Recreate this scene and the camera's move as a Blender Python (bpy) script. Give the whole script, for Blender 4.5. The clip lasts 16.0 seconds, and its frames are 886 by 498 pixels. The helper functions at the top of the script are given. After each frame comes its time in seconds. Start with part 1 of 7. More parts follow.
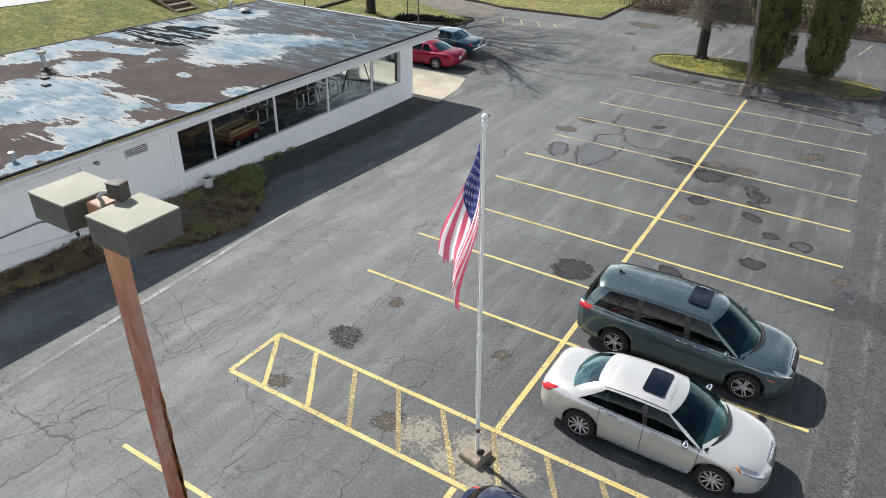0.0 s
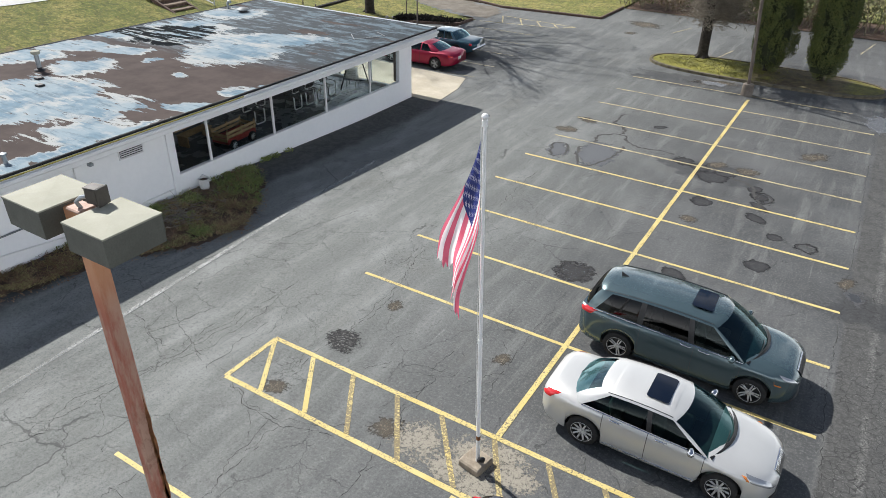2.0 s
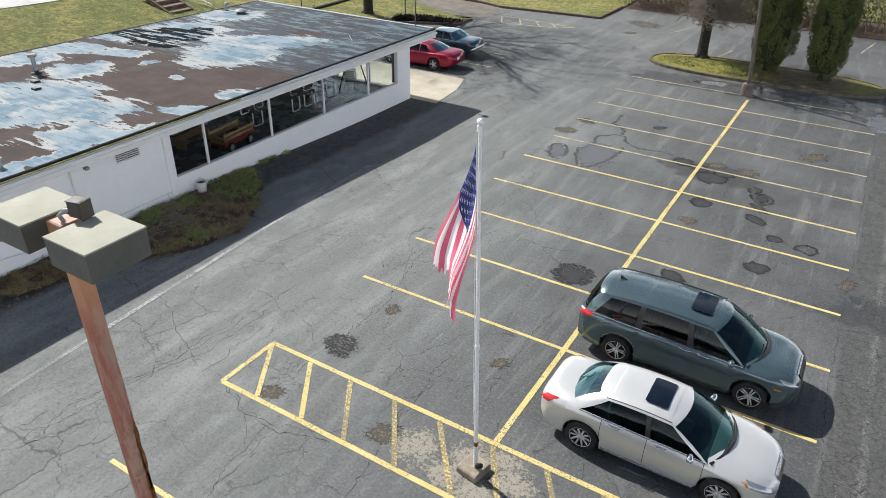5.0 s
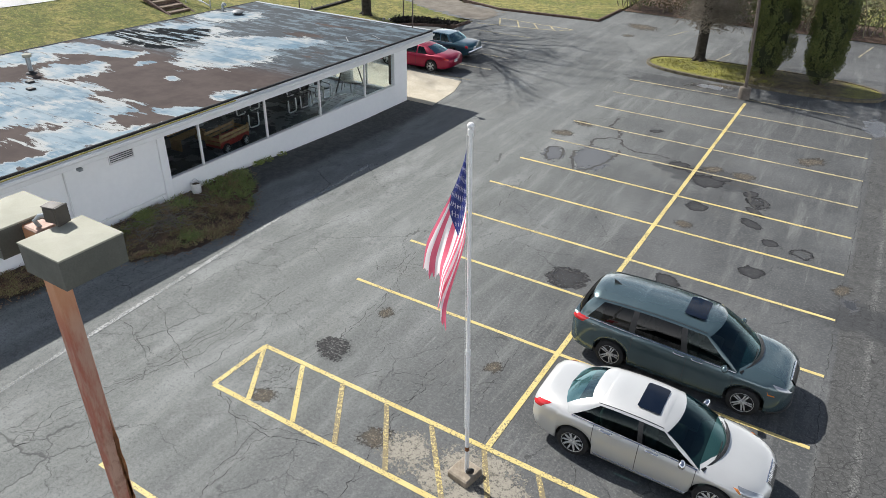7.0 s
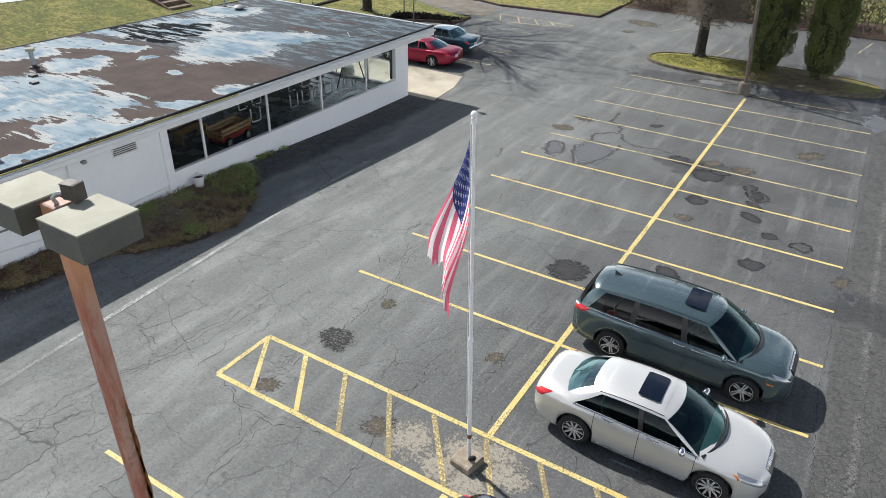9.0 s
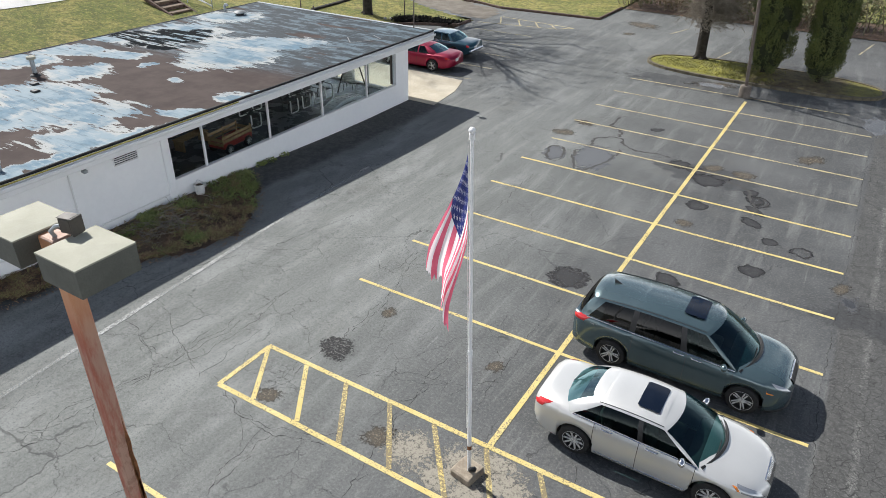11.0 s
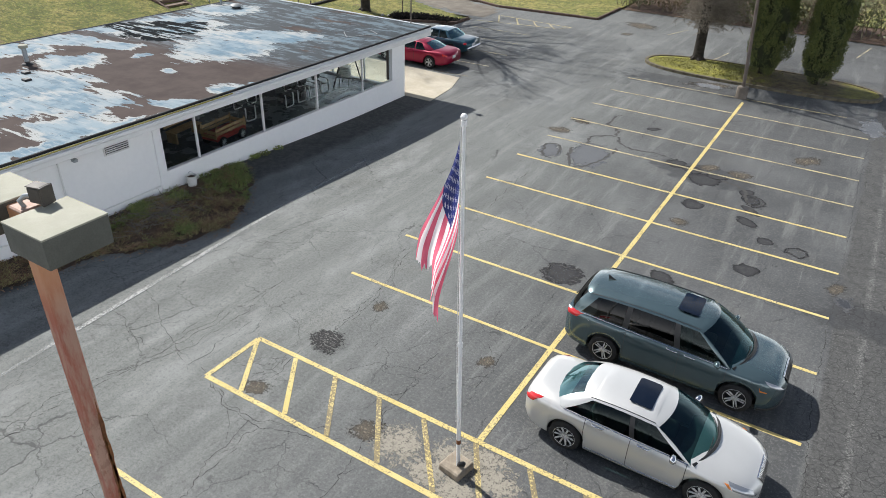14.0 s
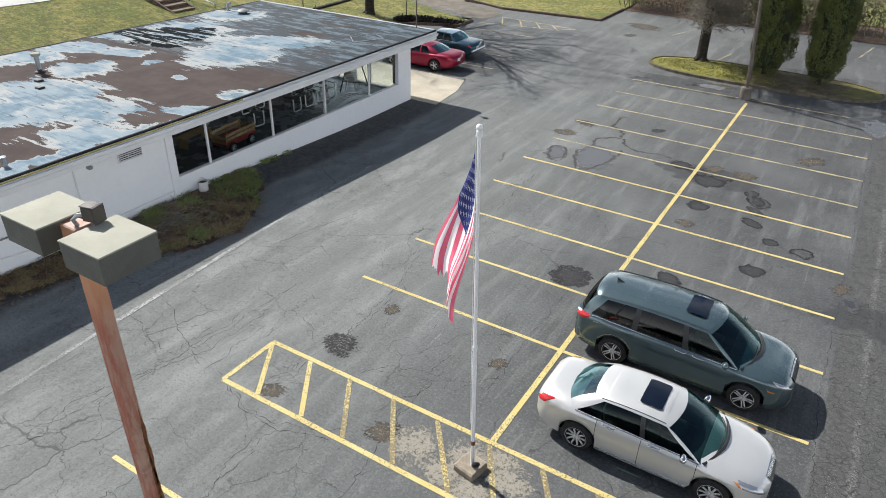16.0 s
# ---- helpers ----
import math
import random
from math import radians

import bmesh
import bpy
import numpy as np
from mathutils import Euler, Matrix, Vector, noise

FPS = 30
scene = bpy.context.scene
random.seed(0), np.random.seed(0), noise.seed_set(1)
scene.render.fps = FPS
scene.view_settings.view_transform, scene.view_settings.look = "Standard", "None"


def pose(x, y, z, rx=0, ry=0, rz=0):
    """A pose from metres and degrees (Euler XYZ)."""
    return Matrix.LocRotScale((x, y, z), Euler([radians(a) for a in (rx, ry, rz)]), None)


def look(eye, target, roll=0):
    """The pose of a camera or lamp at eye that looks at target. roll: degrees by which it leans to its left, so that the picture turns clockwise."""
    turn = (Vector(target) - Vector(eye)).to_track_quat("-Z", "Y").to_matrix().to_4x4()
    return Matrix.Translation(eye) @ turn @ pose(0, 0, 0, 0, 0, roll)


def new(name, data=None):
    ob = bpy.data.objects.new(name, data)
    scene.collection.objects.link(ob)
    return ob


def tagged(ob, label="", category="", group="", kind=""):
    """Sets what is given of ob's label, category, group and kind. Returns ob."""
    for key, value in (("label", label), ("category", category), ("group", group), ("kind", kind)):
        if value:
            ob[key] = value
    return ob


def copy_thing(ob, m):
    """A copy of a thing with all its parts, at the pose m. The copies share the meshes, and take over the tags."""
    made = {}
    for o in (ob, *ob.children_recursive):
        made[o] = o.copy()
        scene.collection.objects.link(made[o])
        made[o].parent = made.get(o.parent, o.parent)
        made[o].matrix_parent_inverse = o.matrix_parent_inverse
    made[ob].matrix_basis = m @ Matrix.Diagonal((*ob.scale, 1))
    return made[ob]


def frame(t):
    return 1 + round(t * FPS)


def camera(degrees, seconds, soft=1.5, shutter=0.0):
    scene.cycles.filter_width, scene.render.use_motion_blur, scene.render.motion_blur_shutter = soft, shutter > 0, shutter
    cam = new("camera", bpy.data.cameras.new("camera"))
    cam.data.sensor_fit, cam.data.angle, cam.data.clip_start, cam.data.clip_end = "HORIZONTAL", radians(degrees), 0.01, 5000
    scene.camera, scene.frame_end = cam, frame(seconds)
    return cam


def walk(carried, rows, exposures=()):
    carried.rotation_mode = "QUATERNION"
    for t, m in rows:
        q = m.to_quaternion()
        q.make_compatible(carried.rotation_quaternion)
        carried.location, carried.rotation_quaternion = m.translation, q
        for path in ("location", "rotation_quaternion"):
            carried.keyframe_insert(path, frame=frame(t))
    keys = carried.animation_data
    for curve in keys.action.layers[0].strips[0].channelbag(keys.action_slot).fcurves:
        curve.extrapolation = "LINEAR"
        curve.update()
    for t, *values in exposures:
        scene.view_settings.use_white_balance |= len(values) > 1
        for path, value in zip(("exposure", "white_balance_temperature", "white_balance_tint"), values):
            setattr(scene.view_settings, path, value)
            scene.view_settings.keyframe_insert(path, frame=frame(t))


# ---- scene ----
cam = camera(65.8, 16.0, soft=0.7)
PATH = [
    (0, (4.386, -10.647, 10.612), (3.4987, -9.1667, 9.6012), 1.39),
    (0.5, (4.326, -10.414, 10.641), (3.4389, -8.9337, 9.6297), 1.4),
    (1, (4.231, -10.278, 10.612), (3.3454, -8.7956, 9.6025), 1.46),
    (1.5, (4.238, -10.353, 10.539), (3.3526, -8.8715, 9.5294), 1.38),
    (2, (4.238, -10.39, 10.502), (3.3517, -8.9093, 9.4923), 1.32),
    (2.5, (4.232, -10.441, 10.52), (3.3456, -8.9612, 9.5086), 1.25),
    (3, (4.267, -10.584, 10.464), (3.3803, -9.1043, 9.4525), 1.22),
    (3.5, (4.241, -10.534, 10.497), (3.3539, -9.054, 9.4854), 1.1),
    (4, (4.223, -10.396, 10.549), (3.335, -8.9165, 9.5375), 1.07),
    (6.5, (4.286, -10.169, 10.519), (3.3979, -8.6884, 9.5104), 1.22),
    (7, (4.306, -10.1, 10.549), (3.4196, -8.6176, 9.5415), 1.4),
    (7.5, (4.268, -9.978, 10.554), (3.3831, -8.4945, 9.5457), 1.6),
    (8, (4.313, -10.103, 10.519), (3.4277, -8.6211, 9.5096), 1.56),
    (8.5, (4.359, -10.292, 10.454), (3.4747, -8.8108, 9.4424), 1.52),
    (11, (4.35, -10.189, 10.7), (3.4615, -8.7124, 9.6856), 1.13),
    (11.5, (4.358, -9.975, 10.689), (3.4727, -8.4956, 9.6754), 1.47),
    (12, (4.328, -9.882, 10.617), (3.4451, -8.4, 9.6048), 1.64),
    (12.5, (4.325, -9.827, 10.749), (3.4426, -8.3452, 9.7364), 1.8),
    (13, (4.301, -9.777, 10.692), (3.4173, -8.2947, 9.6805), 1.87),
    (13.5, (4.31, -9.886, 10.633), (3.4305, -8.4018, 9.6219), 2.02),
    (14, (4.4, -10.088, 10.457), (3.52, -8.6042, 9.4451), 2.06),
    (14.5, (4.415, -10.153, 10.462), (3.5301, -8.6719, 9.4491), 1.82),
    (15, (4.32, -10.217, 10.589), (3.4403, -8.7323, 9.578), 1.94),
    (15.5, (4.23, -10.282, 10.714), (3.3484, -8.7999, 9.7016), 1.77),
    (16, (4.314, -10.362, 10.684), (3.4283, -8.8825, 9.6715), 1.55),
]
walk(cam, [(t, look(eye, target, roll)) for t, eye, target, roll in PATH], [(0, 0.43), (16, 0.43)])

# ---------- world and sun ----------
SUN_DIR = Vector((0.98, -0.27, -1.0)).normalized()
world = bpy.data.worlds.new("sky")
scene.world = world
world.use_nodes = True
wn, wl = world.node_tree.nodes, world.node_tree.links
wn.clear()
sky = wn.new("ShaderNodeTexSky")
sky.sky_type = "NISHITA"
sky.sun_disc = False
sky.sun_elevation = math.asin(-SUN_DIR.z)
sky.sun_rotation = math.atan2(-SUN_DIR.x, -SUN_DIR.y)
cloud_at = wn.new("ShaderNodeTexCoord")
cloud_noise = wn.new("ShaderNodeTexNoise")
cloud_noise.inputs["Scale"].default_value = 2.6
cloud_noise.inputs["Detail"].default_value = 7
cloud_noise.inputs["Roughness"].default_value = 0.6
cloud_ramp = wn.new("ShaderNodeValToRGB")
cloud_ramp.color_ramp.elements[0].position = 0.47
cloud_ramp.color_ramp.elements[1].position = 0.62
cloud_mix = wn.new("ShaderNodeMix")
cloud_mix.data_type = "RGBA"
cloud_mix.inputs["B"].default_value = (22.0, 22.4, 23.2, 1)
sky_out = wn.new("ShaderNodeBackground")
sky_out.inputs["Strength"].default_value = 0.066
world_out = wn.new("ShaderNodeOutputWorld")
wl.new(cloud_at.outputs["Generated"], cloud_noise.inputs["Vector"])
wl.new(cloud_noise.outputs["Fac"], cloud_ramp.inputs["Fac"])
# clouds and haze thicken towards the horizon all round, the zenith stays blue
sky_split = wn.new("ShaderNodeSeparateXYZ")
cloud_low = wn.new("ShaderNodeMapRange")
cloud_low.interpolation_type = "SMOOTHSTEP"
for key, value in (("From Min", 0.70), ("From Max", 0.12), ("To Min", 0.06), ("To Max", 1.0)):
    cloud_low.inputs[key].default_value = value
haze = wn.new("ShaderNodeMapRange")
for key, value in (("From Min", 0.42), ("From Max", 0.08), ("To Min", 0.0), ("To Max", 0.9)):
    haze.inputs[key].default_value = value
cover = wn.new("ShaderNodeMath")
cover.operation = "MULTIPLY"
cover_all = wn.new("ShaderNodeMath")
cover_all.operation = "MAXIMUM"
wl.new(cloud_at.outputs["Generated"], sky_split.inputs[0])
wl.new(sky_split.outputs["Z"], cloud_low.inputs["Value"])
wl.new(sky_split.outputs["Z"], haze.inputs["Value"])
wl.new(cloud_ramp.outputs["Color"], cover.inputs[0])
wl.new(cloud_low.outputs["Result"], cover.inputs[1])
wl.new(cover.outputs[0], cover_all.inputs[0])
wl.new(haze.outputs["Result"], cover_all.inputs[1])
wl.new(cover_all.outputs[0], cloud_mix.inputs["Factor"])
wl.new(sky.outputs["Color"], cloud_mix.inputs["A"])
wl.new(cloud_mix.outputs["Result"], sky_out.inputs["Color"])
wl.new(sky_out.outputs["Background"], world_out.inputs["Surface"])

sun = new("sun", bpy.data.lights.new("sun", "SUN"))
sun.data.energy = 5.0
sun.data.angle = radians(0.6)
sun.data.color = (1.0, 0.97, 0.925)
sun.matrix_world = look((-30, 8, 30), Vector((-30, 8, 30)) + SUN_DIR)

# ---------- materials ----------


class Nodes:
    """A node tree with short ways to add the nodes that the materials need."""

    def __init__(self, name):
        self.mat = bpy.data.materials.new(name)
        self.mat.use_nodes = True
        self.tree = self.mat.node_tree
        self.bsdf = self.tree.nodes["Principled BSDF"]
        self.where = self.tree.nodes.new("ShaderNodeTexCoord").outputs["Object"]

    def link(self, a, b):
        self.tree.links.new(a, b)

    def put(self, socket, value):
        if isinstance(value, (int, float)):
            socket.default_value = value
        elif isinstance(value, tuple):
            socket.default_value = value if len(value) == len(socket.default_value) else (*value, 1)
        else:
            self.link(value, socket)

    def noise(self, scale, detail=4, rough=0.6, at=None, distort=0.0):
        n = self.tree.nodes.new("ShaderNodeTexNoise")
        self.link(at or self.where, n.inputs["Vector"])
        for k, v in (("Scale", scale), ("Detail", detail), ("Roughness", rough), ("Distortion", distort)):
            n.inputs[k].default_value = v
        return n.outputs["Fac"]

    def noise_colour(self, scale, detail=3, at=None):
        n = self.tree.nodes.new("ShaderNodeTexNoise")
        self.link(at or self.where, n.inputs["Vector"])
        n.inputs["Scale"].default_value, n.inputs["Detail"].default_value = scale, detail
        return n.outputs["Color"]

    def voronoi(self, scale, feature="F1", at=None, out="Distance"):
        n = self.tree.nodes.new("ShaderNodeTexVoronoi")
        n.feature = feature
        self.link(at or self.where, n.inputs["Vector"])
        n.inputs["Scale"].default_value = scale
        return n.outputs[out]

    def ramp(self, value, low, high, a=0.0, b=1.0):
        n = self.tree.nodes.new("ShaderNodeMapRange")
        n.interpolation_type = "SMOOTHSTEP"
        self.put(n.inputs["Value"], value)
        for k, v in (("From Min", low), ("From Max", high), ("To Min", a), ("To Max", b)):
            n.inputs[k].default_value = v
        return n.outputs["Result"]

    def math(self, kind, a, b=0.0, clamp=False):
        n = self.tree.nodes.new("ShaderNodeMath")
        n.operation, n.use_clamp = kind, clamp
        self.put(n.inputs[0], a)
        self.put(n.inputs[1], b)
        return n.outputs[0]

    def vec(self, kind, a, b):
        n = self.tree.nodes.new("ShaderNodeVectorMath")
        n.operation = kind
        self.put(n.inputs[0], a)
        self.put(n.inputs[1], b)
        return n.outputs["Value" if kind in ("LENGTH", "DOT_PRODUCT") else "Vector"]

    def split(self, v):
        n = self.tree.nodes.new("ShaderNodeSeparateXYZ")
        self.link(v, n.inputs[0])
        return n.outputs

    def mapped(self, scale=(1, 1, 1), turn=0.0, move=(0, 0, 0), at=None):
        n = self.tree.nodes.new("ShaderNodeMapping")
        self.link(at or self.where, n.inputs["Vector"])
        n.inputs["Scale"].default_value = scale
        n.inputs["Rotation"].default_value = (0, 0, radians(turn))
        n.inputs["Location"].default_value = move
        return n.outputs[0]

    def mix(self, f, a, b):
        n = self.tree.nodes.new("ShaderNodeMix")
        n.data_type = "RGBA"
        self.put(n.inputs["Factor"], f)
        self.put(n.inputs["A"], a)
        self.put(n.inputs["B"], b)
        return n.outputs["Result"]

    def bump(self, height, strength, distance=0.01):
        n = self.tree.nodes.new("ShaderNodeBump")
        self.link(height, n.inputs["Height"])
        n.inputs["Strength"].default_value, n.inputs["Distance"].default_value = strength, distance
        self.link(n.outputs["Normal"], self.bsdf.inputs["Normal"])

    def random(self):
        return self.tree.nodes.new("ShaderNodeObjectInfo").outputs["Random"]

    def island(self):
        return self.tree.nodes.new("ShaderNodeNewGeometry").outputs["Random Per Island"]

    def done(self, colour, rough=0.6, metal=0.0, **more):
        self.put(self.bsdf.inputs["Base Color"], colour)
        self.put(self.bsdf.inputs["Roughness"], rough)
        self.put(self.bsdf.inputs["Metallic"], metal)
        for k, v in more.items():
            self.put(self.bsdf.inputs[k.replace("_", " ")], v)
        return self.mat


def surf(name, a, b, scale=3.0, rough=0.6, metal=0.0, grain=60.0, bump=0.2, depth=0.004, mottle=0.35, **more):
    """A surface of two tones in broad stains and fine grain, with a fine relief."""
    m = Nodes(name)
    broad = m.ramp(m.noise(scale, 5), 0.35, 0.68)
    fine = m.noise(grain, 3)
    tone = m.mix(broad, (*a, 1), (*b, 1))
    tone = m.mix(m.ramp(fine, 0.3, 0.75, 0.0, mottle), tone, tuple(c * 0.55 for c in a) + (1,))
    if bump:
        m.bump(fine, bump, depth)
    r = m.ramp(m.noise(scale * 2.3, 4), 0.3, 0.7, max(0.02, rough - 0.08), min(1, rough + 0.08))
    return m.done(tone, r, metal, **more)


def asphalt():
    m = Nodes("asphalt")
    x, y, z = m.split(m.where)
    big = m.noise(0.16, 5, 0.62)
    mid = m.noise(1.1, 7, 0.7)
    streak = m.noise(0.9, 6, 0.65, m.mapped((2.4, 0.22, 1), 4))
    blotch = m.noise(4.5, 7, 0.78)
    pepper = m.noise(15, 5, 0.85)
    fine = m.noise(38, 4, 0.85)
    grit = m.voronoi(70)
    chip = m.voronoi(26)
    wob = m.math("MULTIPLY", m.math("SUBTRACT", m.noise(0.28, 4), 0.5), 5.0)
    xw = m.math("ADD", x, wob)
    # paler to the left and nearer, partly painting in the glancing sheen
    lane = m.math("MULTIPLY", m.ramp(xw, 1.5, -8.0), m.ramp(y, 30.0, 3.0, 0.5, 1.0))
    sealed = m.ramp(big, 0.38, 0.62)
    tone = m.mix(sealed, (0.060, 0.0612, 0.063, 1), (0.104, 0.105, 0.106, 1))
    tone = m.mix(m.math("MULTIPLY", lane, m.ramp(streak, 0.2, 0.75, 0.55, 1.0)), tone, (0.197, 0.204, 0.192, 1))
    # scuffed pale streaks and dust
    tone = m.mix(m.ramp(streak, 0.50, 0.72, 0.0, 0.42), tone, (0.25, 0.25, 0.238, 1))
    tone = m.mix(m.math("MULTIPLY", lane, m.ramp(m.noise(0.55, 5, 0.6, m.mapped((1.3, 0.45, 1), 8)), 0.47, 0.66, 0.0, 0.5)), tone, (0.33, 0.335, 0.325, 1))
    tone = m.mix(m.ramp(mid, 0.50, 0.82, 0.0, 0.55), tone, (0.19, 0.19, 0.18, 1))
    tone = m.mix(m.ramp(mid, 0.47, 0.27, 0.0, 0.6), tone, (0.062, 0.063, 0.064, 1))
    tone = m.mix(m.ramp(blotch, 0.52, 0.72, 0.0, 0.30), tone, (0.16, 0.16, 0.15, 1))
    tone = m.mix(m.ramp(pepper, 0.51, 0.64, 0.0, 0.42), tone, (0.25, 0.25, 0.238, 1))
    tone = m.mix(m.ramp(pepper, 0.49, 0.36, 0.0, 0.50), tone, (0.044, 0.045, 0.045, 1))
    # thin pale tyre scuffs along the lanes
    scuff = m.noise(1.0, 5, 0.7, m.mapped((7.5, 0.35, 1), -3), 0.3)
    scuff_at = m.ramp(m.noise(0.33, 4), 0.46, 0.60)
    tone = m.mix(m.math("MULTIPLY", m.ramp(scuff, 0.58, 0.74, 0.0, 0.36), m.math("MULTIPLY", scuff_at, m.ramp(pepper, 0.4, 0.56, 0.25, 1.0))), tone, (0.34, 0.34, 0.325, 1))
    flecks = m.voronoi(17)
    tone = m.mix(m.math("MULTIPLY", m.ramp(flecks, 0.17, 0.08), m.ramp(blotch, 0.54, 0.68, 0.0, 0.8)), tone, (0.29, 0.295, 0.275, 1))
    # damp ground by the island, in the stalls and in the aisle; the last spot paints tree shade by the far cars
    damp_shade = None
    for cx, cy, a, b in ((6.4, 8.3, 1.3, 0.9), (-3.6, 27.4, 3.0, 1.2), (0.6, 15.6, 2.2, 1.0), (-15.2, 24.8, 3.0, 3.4)):
        d = m.vec("LENGTH", m.vec("MULTIPLY", m.vec("SUBTRACT", m.where, (cx, cy, 0.0)), (1 / a, 1 / b, 0.0)), (0.0, 0.0, 0.0))
        damp_shade = d if damp_shade is None else m.math("MINIMUM", damp_shade, d)
    damp_shade = m.ramp(m.math("ADD", damp_shade, m.math("MULTIPLY", m.math("SUBTRACT", m.noise(0.9, 6, 0.7), 0.5), 2.6)), 1.05, 0.75)
    # old gritty margin along the foot of the building, painted darker to deepen the shade
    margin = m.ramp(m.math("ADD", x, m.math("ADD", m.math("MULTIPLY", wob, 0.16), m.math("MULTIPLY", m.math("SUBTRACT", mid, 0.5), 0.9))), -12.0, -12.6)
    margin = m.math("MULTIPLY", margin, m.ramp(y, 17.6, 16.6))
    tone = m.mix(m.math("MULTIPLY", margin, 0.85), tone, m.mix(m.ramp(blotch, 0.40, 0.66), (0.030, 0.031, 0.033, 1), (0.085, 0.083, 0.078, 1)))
    # older, coarser aisle
    aisle = m.ramp(m.math("ADD", x, m.math("MULTIPLY", wob, 0.06)), 5.72, 5.86)
    coarse = m.mix(m.ramp(blotch, 0.34, 0.62), (0.048, 0.047, 0.046, 1), (0.084, 0.082, 0.078, 1))
    coarse = m.mix(m.ramp(pepper, 0.52, 0.66, 0.0, 0.45), coarse, (0.21, 0.206, 0.195, 1))
    coarse = m.mix(m.ramp(pepper, 0.47, 0.36, 0.0, 0.6), coarse, (0.036, 0.036, 0.036, 1))
    # chalky broken trace of an old line along the aisle
    trace = m.ramp(m.math("ABSOLUTE", m.math("SUBTRACT", m.math("ADD", x, m.math("MULTIPLY", wob, 0.03)), 6.5)), 0.13, 0.02)
    trace = m.math("MULTIPLY", m.math("MULTIPLY", trace, m.ramp(pepper, 0.46, 0.56)), m.ramp(m.noise(0.8, 4), 0.38, 0.58, 0.0, 0.34))
    coarse = m.mix(trace, coarse, (0.42, 0.41, 0.385, 1))
    coarse = m.mix(m.math("MULTIPLY", m.ramp(m.voronoi(19), 0.32, 0.14, 0.0, 0.6), m.ramp(m.noise(1.0, 5, 0.6, m.mapped((2.2, 0.18, 1))), 0.46, 0.6, 0.2, 1.0)), coarse, (0.30, 0.292, 0.28, 1))
    tone = m.mix(m.math("MULTIPLY", aisle, 0.9), tone, coarse)
    tone = m.mix(m.math("MULTIPLY", damp_shade, 0.68), tone, (0.034, 0.035, 0.038, 1))
    tone = m.mix(m.ramp(m.noise(0.45, 5), 0.56, 0.75, 0, 0.28), tone, (0.155, 0.147, 0.130, 1))
    # fine cracking in worn areas
    bent = m.tree.nodes.new("ShaderNodeVectorMath")
    bent.operation = "MULTIPLY_ADD"
    m.link(m.noise_colour(0.9, 6), bent.inputs[0])
    bent.inputs[1].default_value = (0.8, 0.8, 0)
    m.link(m.where, bent.inputs[2])
    bent2 = m.tree.nodes.new("ShaderNodeVectorMath")
    bent2.operation = "MULTIPLY_ADD"
    m.link(m.noise_colour(5, 4), bent2.inputs[0])
    bent2.inputs[1].default_value = (0.30, 0.30, 0)
    m.link(bent.outputs[0], bent2.inputs[2])
    web = m.voronoi(2.6, "DISTANCE_TO_EDGE", bent2.outputs[0])
    web2 = m.voronoi(0.5, "DISTANCE_TO_EDGE", bent2.outputs[0])
    webbed = m.math("MAXIMUM", m.math("MULTIPLY", m.ramp(m.noise(0.42, 3), 0.55, 0.66), 0.8), m.math("MULTIPLY", aisle, 0.25))
    mild = m.tree.nodes.new("ShaderNodeVectorMath")
    mild.operation = "MULTIPLY_ADD"
    m.link(m.noise_colour(2.2, 3), mild.inputs[0])
    mild.inputs[1].default_value = (0.26, 0.26, 0)
    m.link(m.where, mild.inputs[2])
    web3 = m.voronoi(5.0, "DISTANCE_TO_EDGE", mild.outputs[0])
    tone = m.mix(m.math("MULTIPLY", m.math("MULTIPLY", m.ramp(web3, 0.036, 0.008), aisle), m.ramp(m.noise(0.5, 4), 0.38, 0.56, 0.28, 0.85)), tone, (0.018, 0.018, 0.018, 1))
    cracks = m.math("MAXIMUM", m.math("MULTIPLY", m.ramp(web, 0.016, 0.005), webbed), m.math("MULTIPLY", m.ramp(web2, 0.006, 0.002), m.ramp(m.noise(0.4, 3), 0.44, 0.54)))
    tone = m.mix(m.math("MULTIPLY", cracks, 0.55), tone, (0.024, 0.024, 0.025, 1))
    # stones in the worn binder
    tone = m.mix(m.ramp(grit, 0.20, 0.06, 0.0, 0.34), tone, (0.30, 0.298, 0.28, 1))
    tone = m.mix(m.ramp(fine, 0.42, 0.72, 0.0, 0.5), tone, (0.046, 0.047, 0.047, 1))
    tint = m.tree.nodes.new("ShaderNodeMix")
    tint.data_type, tint.blend_type = "RGBA", "MULTIPLY"
    tint.inputs["Factor"].default_value = 1.0
    m.link(tone, tint.inputs["A"])
    tint.inputs["B"].default_value = (0.975, 1.0, 1.012, 1)
    tone = tint.outputs["Result"]
    h = m.math("SUBTRACT", m.math("ADD", m.math("MULTIPLY", fine, 0.6), m.math("MULTIPLY", grit, 0.4)), m.math("MULTIPLY", cracks, 1.5))
    m.bump(h, 0.55, 0.008)
    return m.done(tone, m.ramp(mid, 0.3, 0.7, 0.7, 0.92), 0.0, Specular_IOR_Level=0.3)


